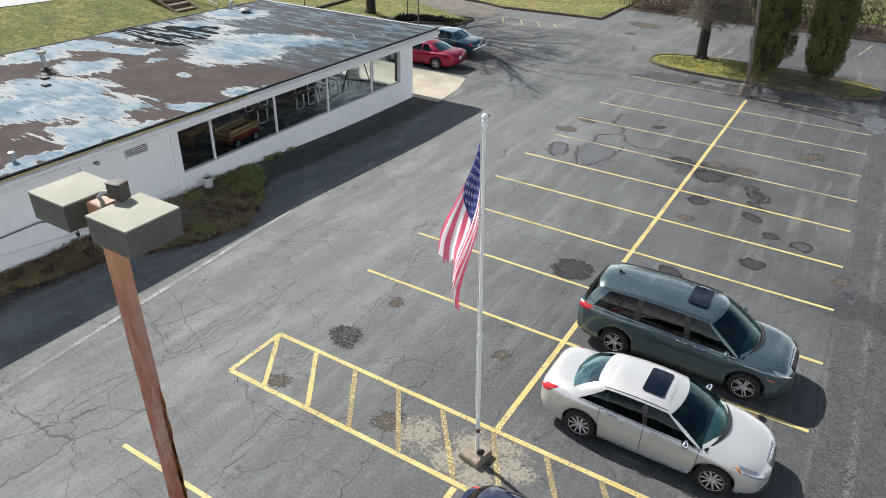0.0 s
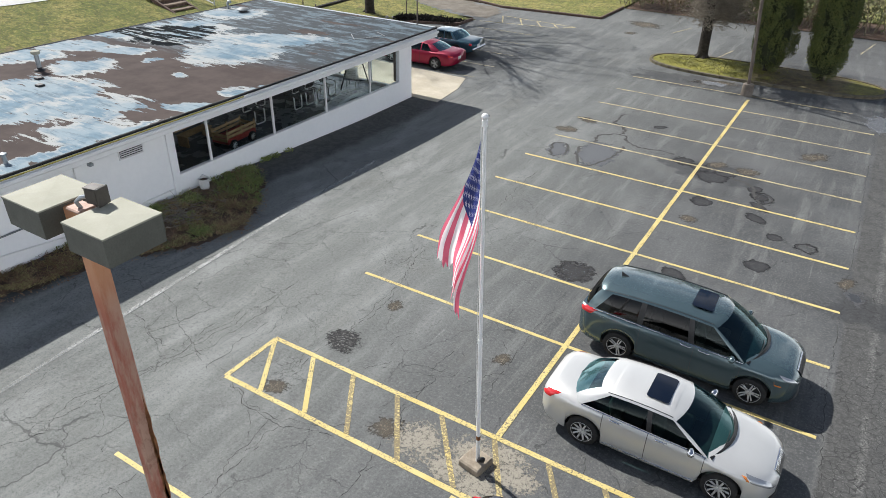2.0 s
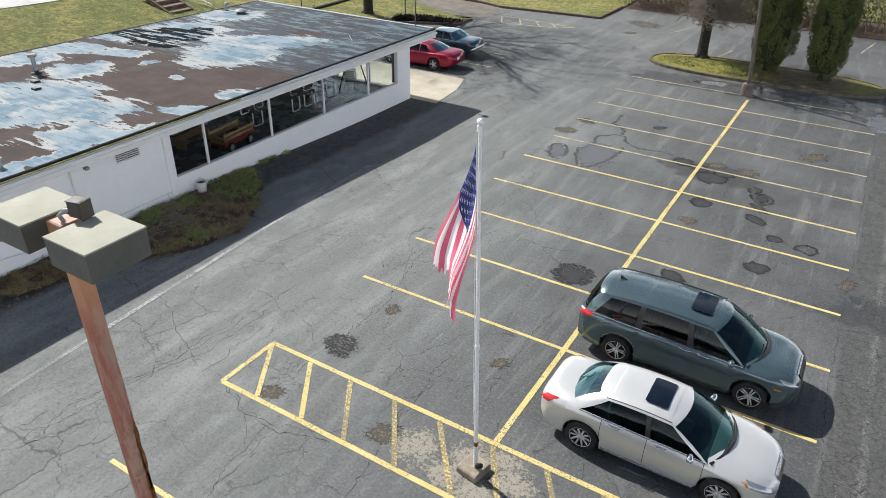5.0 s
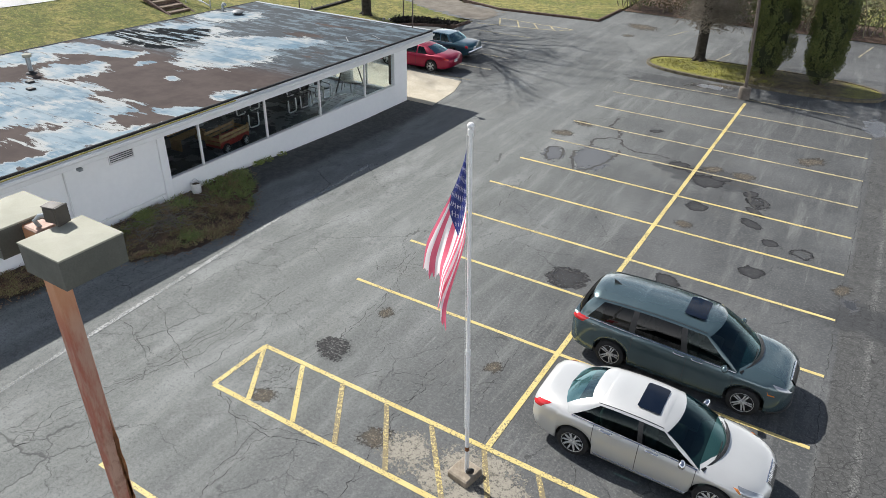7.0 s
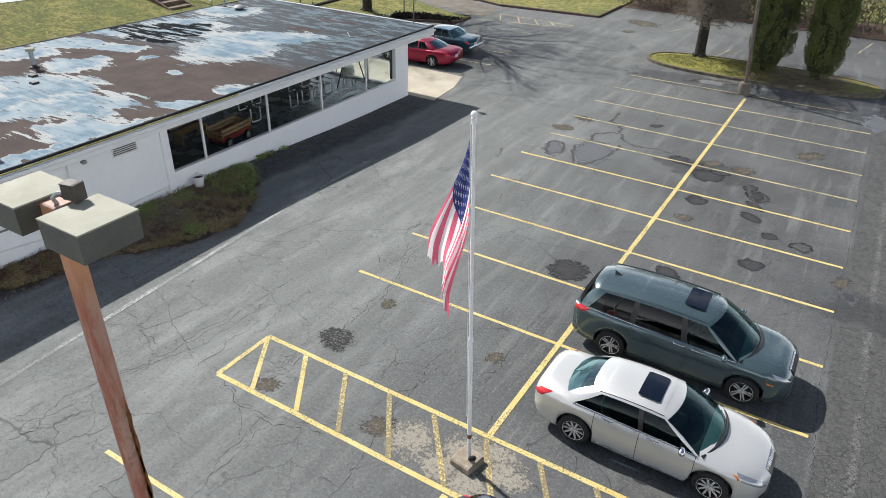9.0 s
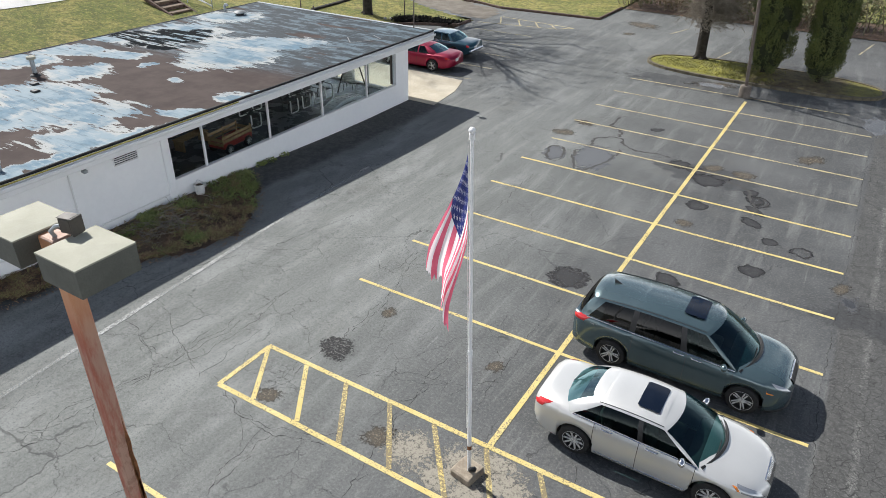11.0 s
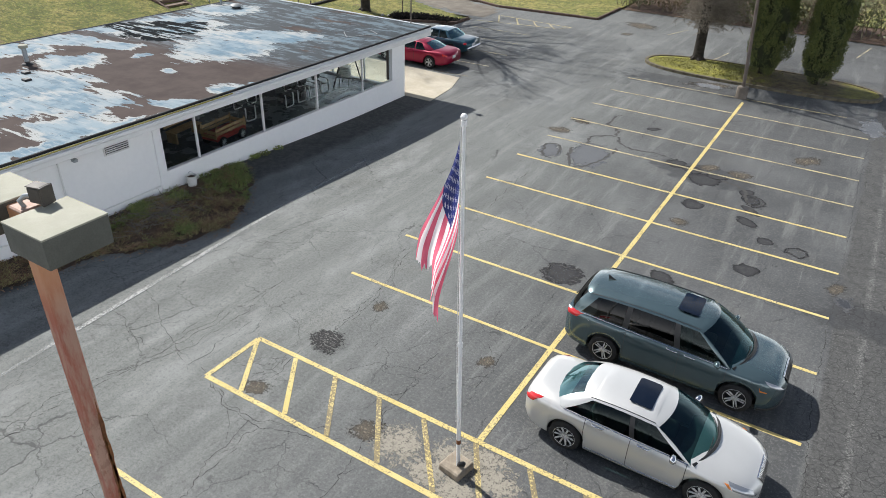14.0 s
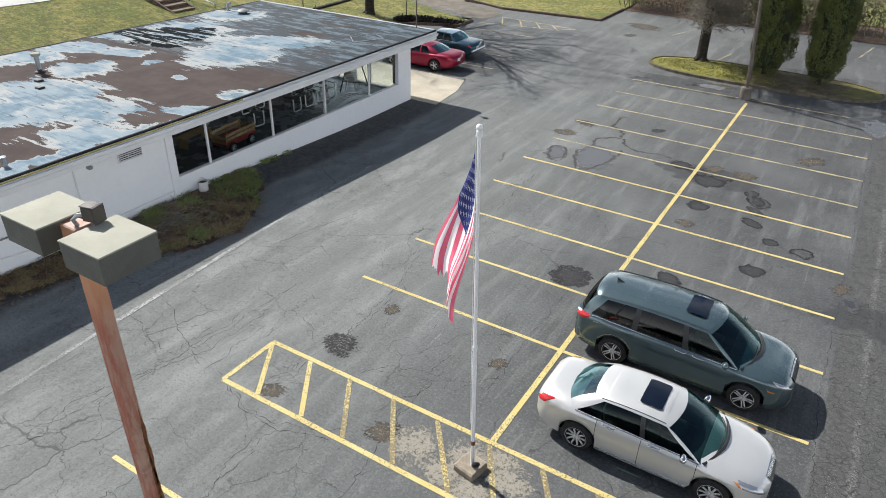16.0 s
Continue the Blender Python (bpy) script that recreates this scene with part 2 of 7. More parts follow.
def roofing():
    """Brown roll roofing under a peeling pale coating, with wet hollows whose dark reflection is painted in."""
    m = Nodes("roofing")
    jag = m.noise_colour(1.0, 10, m.mapped((0.55, 1.5, 1), -31.0))
    bent = m.tree.nodes.new("ShaderNodeVectorMath")
    bent.operation = "MULTIPLY_ADD"
    m.link(jag, bent.inputs[0])
    bent.inputs[1].default_value = (1.9, 1.9, 0)
    m.link(m.where, bent.inputs[2])
    back = m.vec("SUBTRACT", bent.outputs[0], (0.95, 0.95, 0.0))
    turned = m.mapped((1, 1, 0), -31.0, at=back)

    def spots(rows):
        best = None
        for u, v, a, b in rows:
            d = m.vec("MULTIPLY", m.vec("SUBTRACT", turned, (u, v, 0.0)), (1 / a, 1 / b, 0.0))
            d = m.vec("LENGTH", d, (0.0, 0.0, 0.0))
            best = d if best is None else m.math("MINIMUM", best, d)
        return best
    pale_at = spots(PALE)
    dark_at = spots(WET_DARK)
    x, y, z = m.split(back)
    edge = m.math("ABSOLUTE", m.math("SUBTRACT", x, -13.55))
    strip = m.math("ADD", m.math("DIVIDE", edge, 0.30), m.math("MULTIPLY", m.ramp(m.split(m.where)[1], 1.0, 5.0), 3.0))
    rag = m.math("MULTIPLY", m.math("SUBTRACT", m.noise(1.7, 11, 0.74, m.mapped((0.34, 1.9, 1), -31.0)), 0.5), 2.1)
    pale_d = m.math("ADD", m.math("MINIMUM", pale_at, strip), rag)
    # north end: a thin blue-grey film with brown showing through
    film = m.math("MULTIPLY", m.ramp(m.math("ADD", m.split(m.where)[1], m.math("MULTIPLY", m.split(m.where)[0], -0.12)), 9.4, 11.6), m.ramp(m.noise(0.7, 9, 0.68, m.mapped((0.45, 1.3, 1), -31.0)), 0.37, 0.42))
    pale = m.math("MULTIPLY", m.ramp(pale_d, 1.02, 0.98), m.ramp(m.noise(1.9, 10, 0.74, m.mapped((0.4, 2.0, 1), -31.0)), 0.365, 0.385))
    rim = m.math("MULTIPLY", m.math("MULTIPLY", pale, m.ramp(pale_d, 0.5, 0.8)), m.ramp(m.noise(0.7, 4), 0.36, 0.58))
    blue = m.ramp(m.noise(0.8, 5), 0.42, 0.62)
    grain = m.noise(30, 4)
    brown = m.mix(m.ramp(m.noise(1.1, 6), 0.3, 0.7), (0.055, 0.043, 0.040, 1), (0.080, 0.063, 0.058, 1))
    seam = m.ramp(m.math("ABSOLUTE", m.math("SUBTRACT", m.math("FRACT", m.math("DIVIDE", m.split(m.where)[0], 0.95)), 0.5)), 0.012, 0.006)
    brown = m.mix(m.math("MULTIPLY", seam, 0.4), brown, (0.06, 0.05, 0.046, 1))
    brown = m.mix(m.ramp(grain, 0.4, 0.7, 0, 0.3), brown, (0.07, 0.055, 0.05, 1))
    coat = m.mix(blue, (0.195, 0.255, 0.292, 1), (0.095, 0.165, 0.222, 1))
    drift = m.noise(2.4, 9, 0.72, m.mapped((0.35, 1.7, 1), -31.0))
    coat = m.mix(m.ramp(drift, 0.50, 0.66, 0.0, 0.75), coat, (0.072, 0.115, 0.150, 1))
    coat = m.mix(m.ramp(drift, 0.46, 0.36, 0.0, 0.6), coat, (0.29, 0.315, 0.325, 1))
    coat = m.mix(rim, coat, (0.31, 0.325, 0.32, 1))
    tone = m.mix(film, brown, m.mix(m.ramp(m.noise(2.0, 9, 0.7, m.mapped((0.4, 1.6, 1), -31.0)), 0.47, 0.60), (0.020, 0.028, 0.036, 1), (0.090, 0.128, 0.155, 1)))
    tone = m.mix(pale, tone, coat)
    wet = m.math("MULTIPLY", m.ramp(m.math("ADD", dark_at, m.math("MULTIPLY", rag, 0.8)), 1.15, 1.05), m.ramp(m.noise(1.5, 9, 0.7, m.mapped((0.35, 2.2, 1), -31.0)), 0.44, 0.49))
    # near-black stands in for the dark reflection in the wet hollows
    tone = m.mix(wet, tone, (0.006, 0.008, 0.010, 1))
    gloss = m.math("MAXIMUM", m.math("MULTIPLY", pale, 0.25), m.math("MAXIMUM", m.math("MULTIPLY", film, 0.3), m.math("MULTIPLY", wet, 0.25)))
    m.bump(m.math("ADD", m.math("MULTIPLY", grain, 0.3), m.math("MULTIPLY", pale, 0.5)), 0.25, 0.004)
    return m.done(tone, m.ramp(gloss, 0.0, 1.0, 0.85, 0.12), 0.0, Specular_IOR_Level=m.math("MULTIPLY", m.ramp(gloss, 0.0, 0.5, 0.08, 0.26), m.ramp(wet, 0.0, 1.0, 1.0, 0.06)))


def stain(name, core, rim, speck, speck_share, cover, fringe, hollow=0.0, grain=9.0, rough=0.8, shape=2.0):
    """A stain or scoured spot on a disc of radius one: darker rim, broken edge, bare asphalt between."""
    m = Nodes(name)
    t = m.tree
    place = t.nodes.new("ShaderNodeNewGeometry").outputs["Position"]
    far_out = m.vec("LENGTH", m.vec("MULTIPLY", m.where, (1.0, 1.0, 0.0)), (0.0, 0.0, 0.0))
    broad = m.math("SUBTRACT", m.noise(2.6, 5, 0.65, place), 0.5)
    fine = m.noise(grain, 8, 0.8, place)
    r = m.math("ADD", far_out, m.math("ADD", m.math("MULTIPLY", broad, shape), m.math("MULTIPLY", m.math("SUBTRACT", fine, 0.5), fringe)))
    shown = m.ramp(r, 0.94, 0.78)
    if hollow:
        shown = m.math("MULTIPLY", shown, m.ramp(r, hollow - 0.06, hollow + 0.05, 0.25, 1.0))
    tone = m.mix(m.ramp(r, 0.45, 0.8), (*core, 1), (*rim, 1))
    tone = m.mix(m.ramp(fine, 0.50, 0.60, 0.0, speck_share), tone, (*speck, 1))
    tone = m.mix(m.ramp(m.noise(45, 3, 0.8, place), 0.45, 0.7, 0.0, 0.5), tone, tuple(c * 0.5 for c in core) + (1,))
    m.bump(fine, 0.5, 0.008)
    m.done(tone, rough, 0.0, Specular_IOR_Level=0.3)
    bare = t.nodes.new("ShaderNodeBsdfTransparent")
    mixer = t.nodes.new("ShaderNodeMixShader")
    m.link(m.math("MULTIPLY", shown, cover), mixer.inputs[0])
    m.link(bare.outputs[0], mixer.inputs[1])
    m.link(m.bsdf.outputs[0], mixer.inputs[2])
    m.link(mixer.outputs[0], t.nodes["Material Output"].inputs["Surface"])
    return m.mat


def post_paint():
    """Old red paint gone to salmon and bare primer, rust freckles low on the post, sunlit orange painted in at the top.
    """
    m = Nodes("rusting_red_paint")
    x, y, z = m.split(m.where)
    patchy = m.noise(2.2, 7, 0.65, m.mapped((3.0, 3.0, 0.7)))
    tone = m.mix(m.ramp(patchy, 0.40, 0.60), (0.36, 0.115, 0.075, 1), (0.44, 0.27, 0.20, 1))
    # the orange of the lit top is put into the colour by height
    tone = m.mix(m.ramp(z, 7.0, 7.75, 0.0, 0.85), tone, (0.58, 0.29, 0.15, 1))
    tone = m.mix(m.math("MULTIPLY", m.ramp(m.noise(11, 7, 0.8, m.mapped((1, 1, 0.6))), 0.50, 0.58), m.math("MULTIPLY", m.ramp(z, 6.7, 5.6, 0.08, 1.0), m.ramp(y, -0.02, 0.06, 0.35, 1.0))), tone, (0.16, 0.06, 0.028, 1))
    m.bump(m.noise(30, 4), 0.3, 0.004)
    return m.done(tone, 0.7)


def glass(name, tint, gloss=0.03, least=0.055, coat=(1.0, 1.0, 1.0)):
    m = Nodes(name)
    t = m.tree
    clear = t.nodes.new("ShaderNodeBsdfTransparent")
    clear.inputs["Color"].default_value = (*tint, 1)
    shine = t.nodes.new("ShaderNodeBsdfGlossy")
    shine.inputs["Roughness"].default_value = gloss
    # on the cars this tint paints a bluer sky into the reflection
    shine.inputs["Color"].default_value = (*coat, 1)
    facing = t.nodes.new("ShaderNodeLayerWeight")
    facing.inputs["Blend"].default_value = 0.5
    fifth = m.math("POWER", facing.outputs["Facing"], 4.6)
    fres = m.math("ADD", m.math("MULTIPLY", fifth, 0.7 if least > 0.03 else 0.3), least)
    mixer = t.nodes.new("ShaderNodeMixShader")
    m.link(fres, mixer.inputs[0])
    m.link(clear.outputs[0], mixer.inputs[1])
    m.link(shine.outputs[0], mixer.inputs[2])
    m.link(mixer.outputs[0], t.nodes["Material Output"].inputs["Surface"])
    return m.mat


def paint(name, colour, metal=0.0, rough=0.35, coat=1.0, film=0.05):
    m = Nodes(name)
    dust = m.ramp(m.noise(2.5, 6), 0.45, 0.8, 0.0, film)
    tone = m.mix(dust, (*colour, 1), (0.28, 0.27, 0.25, 1))
    return m.done(tone, rough, metal, Coat_Weight=coat, Coat_Roughness=0.04)


def stain_line(name):
    """White road paint worn down to scattered flecks."""
    m = Nodes(name)
    t = m.tree
    m.done((0.52, 0.53, 0.52, 1), 0.8)
    left = m.math("MULTIPLY", m.ramp(m.noise(14, 6, 0.8), 0.40, 0.54), m.ramp(m.noise(0.5, 3), 0.40, 0.58, 0.25, 0.6))
    bare = t.nodes.new("ShaderNodeBsdfTransparent")
    mixer = t.nodes.new("ShaderNodeMixShader")
    m.link(left, mixer.inputs[0])
    m.link(bare.outputs[0], mixer.inputs[1])
    m.link(m.bsdf.outputs[0], mixer.inputs[2])
    m.link(mixer.outputs[0], t.nodes["Material Output"].inputs["Surface"])
    return m.mat


def line_paint(name="yellow_line_paint", wear=0.0, fade=0.0, under=(0.085, 0.083, 0.077)):
    """Yellow road paint, worn through in chips along the edges."""
    m = Nodes(name)
    t = m.tree
    tone = m.mix(m.ramp(m.noise(1.2, 5), 0.3, 0.7), (0.53, 0.418, 0.142, 1), (0.595, 0.488, 0.205, 1))
    chips = m.noise(22, 6, 0.8)
    worn = m.ramp(m.math("ADD", chips, m.math("MULTIPLY", m.noise(0.8, 4), 0.35)), 0.715 - wear, 0.77 - wear)
    tone = m.mix(fade, tone, (0.40, 0.37, 0.27, 1))
    tone = m.mix(m.math("MULTIPLY", worn, 0.85), tone, (*under, 1))
    m.bump(chips, 0.2, 0.003)
    return m.done(tone, 0.75)


PALE = [(-12.2, 7.6, 1.5, 1.0), (-15.20, 11.36, 2.05, 1.6), (-13.29, 9.73, 1.94, 1.35), (-17.97, 15.52, 1.28, 0.97), (-15.33, 14.14, 1.23, 1.04), (-17.21, 17.19, 1.80, 0.81), (-15.74, 19.34, 2.17, 0.82), (-14.67, 16.70, 1.12, 0.61), (-10.39, 17.10, 2.06, 2.24), (-13.57, 20.32, 2.00, 2.16), (-9.70, 19.11, 2.69, 1.01), (-9.75, 9.99, 1.08, 0.55), (-8.65, 11.75, 0.77, 0.56), (-13.24, 15.36, 0.32, 0.32), (-11.19, 13.52, 0.36, 0.28), (-12.30, 24.15, 1.66, 1.32), (-15.56, 9.57, 1.04, 2.13)]
WET_DARK = [(-14.37, 19.69, 1.46, 1.2), (-12.91, 19.84, 0.86, 1.2), (-15.42, 20.13, 0.98, 0.7), (-13.36, 18.24, 0.70, 0.5)]

M_ASPHALT = asphalt()
M_ROOF = roofing()
M_LINE = line_paint()
M_LINE_OLD = line_paint("old_yellow_line_paint", 0.06, 0.45)
M_LINE_CHIP = line_paint("chipped_yellow_line_paint", 0.115, 0.0, (0.13, 0.108, 0.075))
M_LINE_WHITE = stain_line("worn_white_line_paint")
M_LINE_FAINT = line_paint("faint_yellow_line_paint", 0.10, 0.7)
M_PATCH = stain("tar_patch", (0.040, 0.041, 0.044), (0.017, 0.017, 0.019), (0.10, 0.10, 0.096), 0.4, 0.9, 0.5, shape=1.3)
M_GRITTY = stain("gritty_tar_patch", (0.022, 0.022, 0.023), (0.02, 0.02, 0.021), (0.36, 0.36, 0.35), 0.5, 0.95, 1.8, grain=16.0, shape=1.4)
M_RING = stain("sealed_ring", (0.06, 0.061, 0.064), (0.024, 0.024, 0.026), (0.2, 0.195, 0.185), 0.25, 0.85, 0.4, 0.62, shape=1.2)
M_SMOOTH = stain("smooth_repair_asphalt", (0.135, 0.143, 0.156), (0.12, 0.128, 0.14), (0.17, 0.178, 0.185), 0.4, 0.75, 0.3)
M_SEAL = surf("sealant_seam", (0.030, 0.029, 0.029), (0.052, 0.050, 0.047), 2.0, 0.8, grain=25)
M_CRACK = surf("crack_fill", (0.018, 0.018, 0.019), (0.04, 0.039, 0.038), 3.0, 0.9)
M_DIRT = stain("pothole_dirt", (0.115, 0.097, 0.074), (0.062, 0.056, 0.048), (0.28, 0.26, 0.215), 0.55, 0.7, 3.0, grain=12.0, rough=0.95)
M_WORN = stain("scoured_asphalt", (0.32, 0.297, 0.247), (0.25, 0.232, 0.194), (0.09, 0.085, 0.076), 0.9, 0.9, 4.2, grain=11.0, rough=0.95)
M_PAD = surf("concrete_pad", (0.42, 0.375, 0.29), (0.52, 0.475, 0.38), 0.8, 0.85, grain=20)
M_FOOTING = surf("stained_footing", (0.24, 0.20, 0.15), (0.36, 0.31, 0.245), 5.0, 0.9, grain=30, bump=0.5)
M_KERB = surf("kerb_concrete", (0.085, 0.072, 0.048), (0.22, 0.19, 0.125), 1.5, 0.9, grain=30, bump=0.4)
M_OLDCONC = surf("stained_concrete", (0.13, 0.11, 0.09), (0.22, 0.19, 0.16), 3.0, 0.95, grain=30, bump=0.5)
M_PUDDLE = stain("standing_water", (0.05, 0.052, 0.055), (0.10, 0.10, 0.10), (0.03, 0.032, 0.035), 0.6, 0.92, 0.9, grain=4.0, rough=0.12, shape=2.4)
M_WALL = surf("white_painted_block", (0.89, 0.90, 0.91), (0.92, 0.925, 0.93), 0.7, 0.5, grain=7, bump=0.05, mottle=0.06)
M_TRIM = surf("white_trim", (0.78, 0.785, 0.785), (0.84, 0.84, 0.84), 1.4, 0.45, grain=20, bump=0.05, mottle=0.08)
M_MARK = surf("worn_roof_paint", (0.12, 0.135, 0.145), (0.26, 0.28, 0.285), 6.0, 0.6, grain=14, mottle=0.7)
M_DRIP = surf("dark_roof_edge", (0.010, 0.011, 0.013), (0.032, 0.034, 0.037), 1.2, 0.85)
M_YELLOW = surf("yellow_edge_strip", (0.30, 0.26, 0.05), (0.45, 0.40, 0.12), 2.0, 0.6)
M_FLOOR = surf("showroom_floor", (0.13, 0.14, 0.15), (0.18, 0.19, 0.20), 0.6, 0.25, grain=15, bump=0.05)
# one dark tone for the inner walls and the ceiling
M_INNER = surf("dark_interior_tone", (0.06, 0.06, 0.06), (0.09, 0.088, 0.085), 0.7, 0.8)
M_WINDOW = glass("window_glass", (0.93, 0.96, 0.96), 0.03, 0.01)
M_CARGLASS = glass("car_glass", (0.20, 0.40, 0.41), 0.02, 0.20, (0.66, 0.93, 0.97))
M_SCREEN = glass("windscreen_glass", (0.22, 0.36, 0.35), 0.02, 0.06, (0.7, 0.95, 1.0))
M_DARKGLASS = glass("privacy_glass", (0.05, 0.062, 0.062), 0.02, 0.03)
M_SIDEGLASS = glass("side_window_glass", (0.13, 0.18, 0.175), 0.02, 0.03, (0.85, 1.0, 0.98))
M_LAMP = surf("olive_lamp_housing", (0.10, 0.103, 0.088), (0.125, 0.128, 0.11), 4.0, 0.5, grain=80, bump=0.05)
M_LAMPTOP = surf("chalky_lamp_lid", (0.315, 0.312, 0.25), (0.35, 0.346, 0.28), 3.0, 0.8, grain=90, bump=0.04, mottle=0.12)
M_RUST = post_paint()
M_RUSTDARK = surf("dark_rust", (0.15, 0.057, 0.022), (0.31, 0.125, 0.045), 14.0, 0.9, grain=40, bump=0.6)
M_LAMPBROWN = surf("brown_lamp_housing", (0.06, 0.053, 0.046), (0.08, 0.07, 0.06), 6.0, 0.55)
M_FADED = surf("faded_pink_paint", (0.42, 0.27, 0.21), (0.50, 0.35, 0.28), 8.0, 0.7)
M_POLE = surf("white_pole_paint", (0.86, 0.86, 0.86), (0.92, 0.92, 0.91), 4.0, 0.45, grain=40, bump=0.05)
M_STEEL = surf("weathered_brown_steel", (0.11, 0.085, 0.07), (0.17, 0.14, 0.12), 2.0, 0.7)
M_GALV = surf("galvanised_steel", (0.32, 0.35, 0.37), (0.45, 0.48, 0.50), 6.0, 0.4, 0.6)
M_METER = surf("meter_grey_paint", (0.15, 0.17, 0.18), (0.23, 0.25, 0.26), 5.0, 0.55)
M_BLACK = surf("black_plastic", (0.014, 0.014, 0.015), (0.022, 0.022, 0.023), 5.0, 0.5)
M_TYRE = surf("tyre_rubber", (0.016, 0.016, 0.016), (0.028, 0.027, 0.026), 8.0, 0.85)
M_ALLOY = surf("alloy_rim", (0.60, 0.60, 0.59), (0.72, 0.72, 0.71), 5.0, 0.32, 0.35, bump=0, mottle=0.1)
M_CHROME = surf("chrome", (0.70, 0.71, 0.73), (0.76, 0.77, 0.79), 5.0, 0.12, 1.0, bump=0)
M_DASH = surf("dashboard_plastic", (0.045, 0.05, 0.05), (0.075, 0.08, 0.08), 6.0, 0.7)
M_SEAT = surf("car_interior", (0.07, 0.068, 0.065), (0.11, 0.107, 0.10), 4.0, 0.8)
M_RED_LENS = paint("red_lens", (0.55, 0.012, 0.016), 0, 0.15)
M_AMBER = paint("amber_lens", (0.75, 0.22, 0.02), 0, 0.15)
M_HEADLIGHT = paint("headlight_lens", (0.42, 0.44, 0.46), 0.6, 0.15)
M_SILVER = paint("silver_paint", (0.64, 0.64, 0.62), 0.48, 0.34, 0.6)
M_VAN = paint("dark_green_grey_paint", (0.086, 0.132, 0.144), 0.55, 0.24)
M_CAR_RED = paint("red_paint", (0.27, 0.002, 0.034), 0.4, 0.4, 0.35, 0.003)
M_CAR_BLUE = paint("blue_paint", (0.022, 0.078, 0.11), 0.5, 0.35, 0.6, 0.01)
M_NAVY = paint("navy_paint", (0.018, 0.03, 0.065), 0.4, 0.3)
M_BARK = surf("bark", (0.018, 0.015, 0.012), (0.045, 0.037, 0.03), 4.0, 0.95, grain=20, bump=0.9, depth=0.03)
M_TWIG = surf("twig_bark", (0.19, 0.165, 0.135), (0.31, 0.275, 0.225), 3.0, 0.95)
M_STEM = surf("brush_stem", (0.15, 0.128, 0.085), (0.26, 0.228, 0.150), 3.0, 0.95)
M_WOOD = surf("pine_boards", (0.30, 0.19, 0.085), (0.42, 0.28, 0.14), 3.0, 0.7)
M_WAGON = surf("red_wagon_paint", (0.30, 0.03, 0.02), (0.38, 0.05, 0.035), 4.0, 0.5)
M_MULCH = surf("dark_mulch", (0.012, 0.011, 0.010), (0.035, 0.030, 0.025), 6.0, 1.0, grain=25, bump=1.0, depth=0.05)
M_STONE = surf("pale_stone", (0.33, 0.31, 0.28), (0.48, 0.46, 0.42), 3.0, 0.9, bump=0.5)
M_BRICK = surf("brown_step_block", (0.085, 0.055, 0.042), (0.15, 0.10, 0.08), 6.0, 0.9, bump=0.5)
M_STEP = surf("brown_step", (0.13, 0.092, 0.065), (0.21, 0.16, 0.115), 3.0, 0.9, bump=0.4)
M_CHAIR = surf("white_tube_enamel", (0.88, 0.88, 0.87), (0.93, 0.93, 0.92), 5.0, 0.35, mottle=0.05, bump=0)
M_PLASTIC = surf("white_plastic", (0.74, 0.74, 0.72), (0.84, 0.83, 0.80), 5.0, 0.45)


def foliage(name, a, b, rough=0.6, through=0.25):
    m = Nodes(name)
    tone = m.mix(m.island(), (*a, 1), (*b, 1))
    tone = m.mix(m.ramp(m.noise(0.7, 4), 0.35, 0.7, 0, 0.6), tone, tuple(c * 0.55 for c in a) + (1,))
    return m.done(tone, rough, 0.0, Transmission_Weight=0.0, Subsurface_Weight=0.0)


M_THUJA = foliage("thuja_leaf", (0.066, 0.095, 0.026), (0.19, 0.20, 0.055))
M_HEDGE = foliage("hedge_leaf", (0.085, 0.105, 0.036), (0.19, 0.205, 0.085))
M_BROWNLEAF = foliage("dry_leaf", (0.12, 0.085, 0.045), (0.25, 0.19, 0.105), 0.8)
M_WEED = foliage("weed_leaf", (0.14, 0.19, 0.045), (0.30, 0.33, 0.10))
M_STRAW = foliage("dry_stalk", (0.25, 0.21, 0.08), (0.46, 0.40, 0.18), 0.85)
M_DEADBRUSH = foliage("dead_brush_leaf", (0.18, 0.10, 0.055), (0.38, 0.25, 0.15), 0.85)
M_BLADE = foliage("lawn_blade", (0.17, 0.165, 0.03), (0.30, 0.27, 0.06))


def lawn(name, green, straw, bare):
    m = Nodes(name)
    tone = m.mix(m.ramp(m.noise(0.35, 6, 0.65), 0.38, 0.62), (*green, 1), (*straw, 1))
    tone = m.mix(m.ramp(m.noise(2.2, 7, 0.75), 0.44, 0.58, 0, 0.85), tone, tuple(c * 0.6 for c in green) + (1,))
    tone = m.mix(m.ramp(m.noise(0.9, 5), 0.6, 0.72, 0, 0.7), tone, (*bare, 1))
    blade = m.noise(9, 8, 0.85)
    tone = m.mix(m.ramp(blade, 0.40, 0.54, 0.75, 0.0), tone, (0.045, 0.05, 0.012, 1))
    tone = m.mix(m.ramp(m.noise(5, 6, 0.8), 0.52, 0.64, 0.0, 0.6), tone, tuple(c * 1.3 for c in straw) + (1,))
    m.bump(blade, 1.0, 0.06)
    return m.done(tone, 0.95)


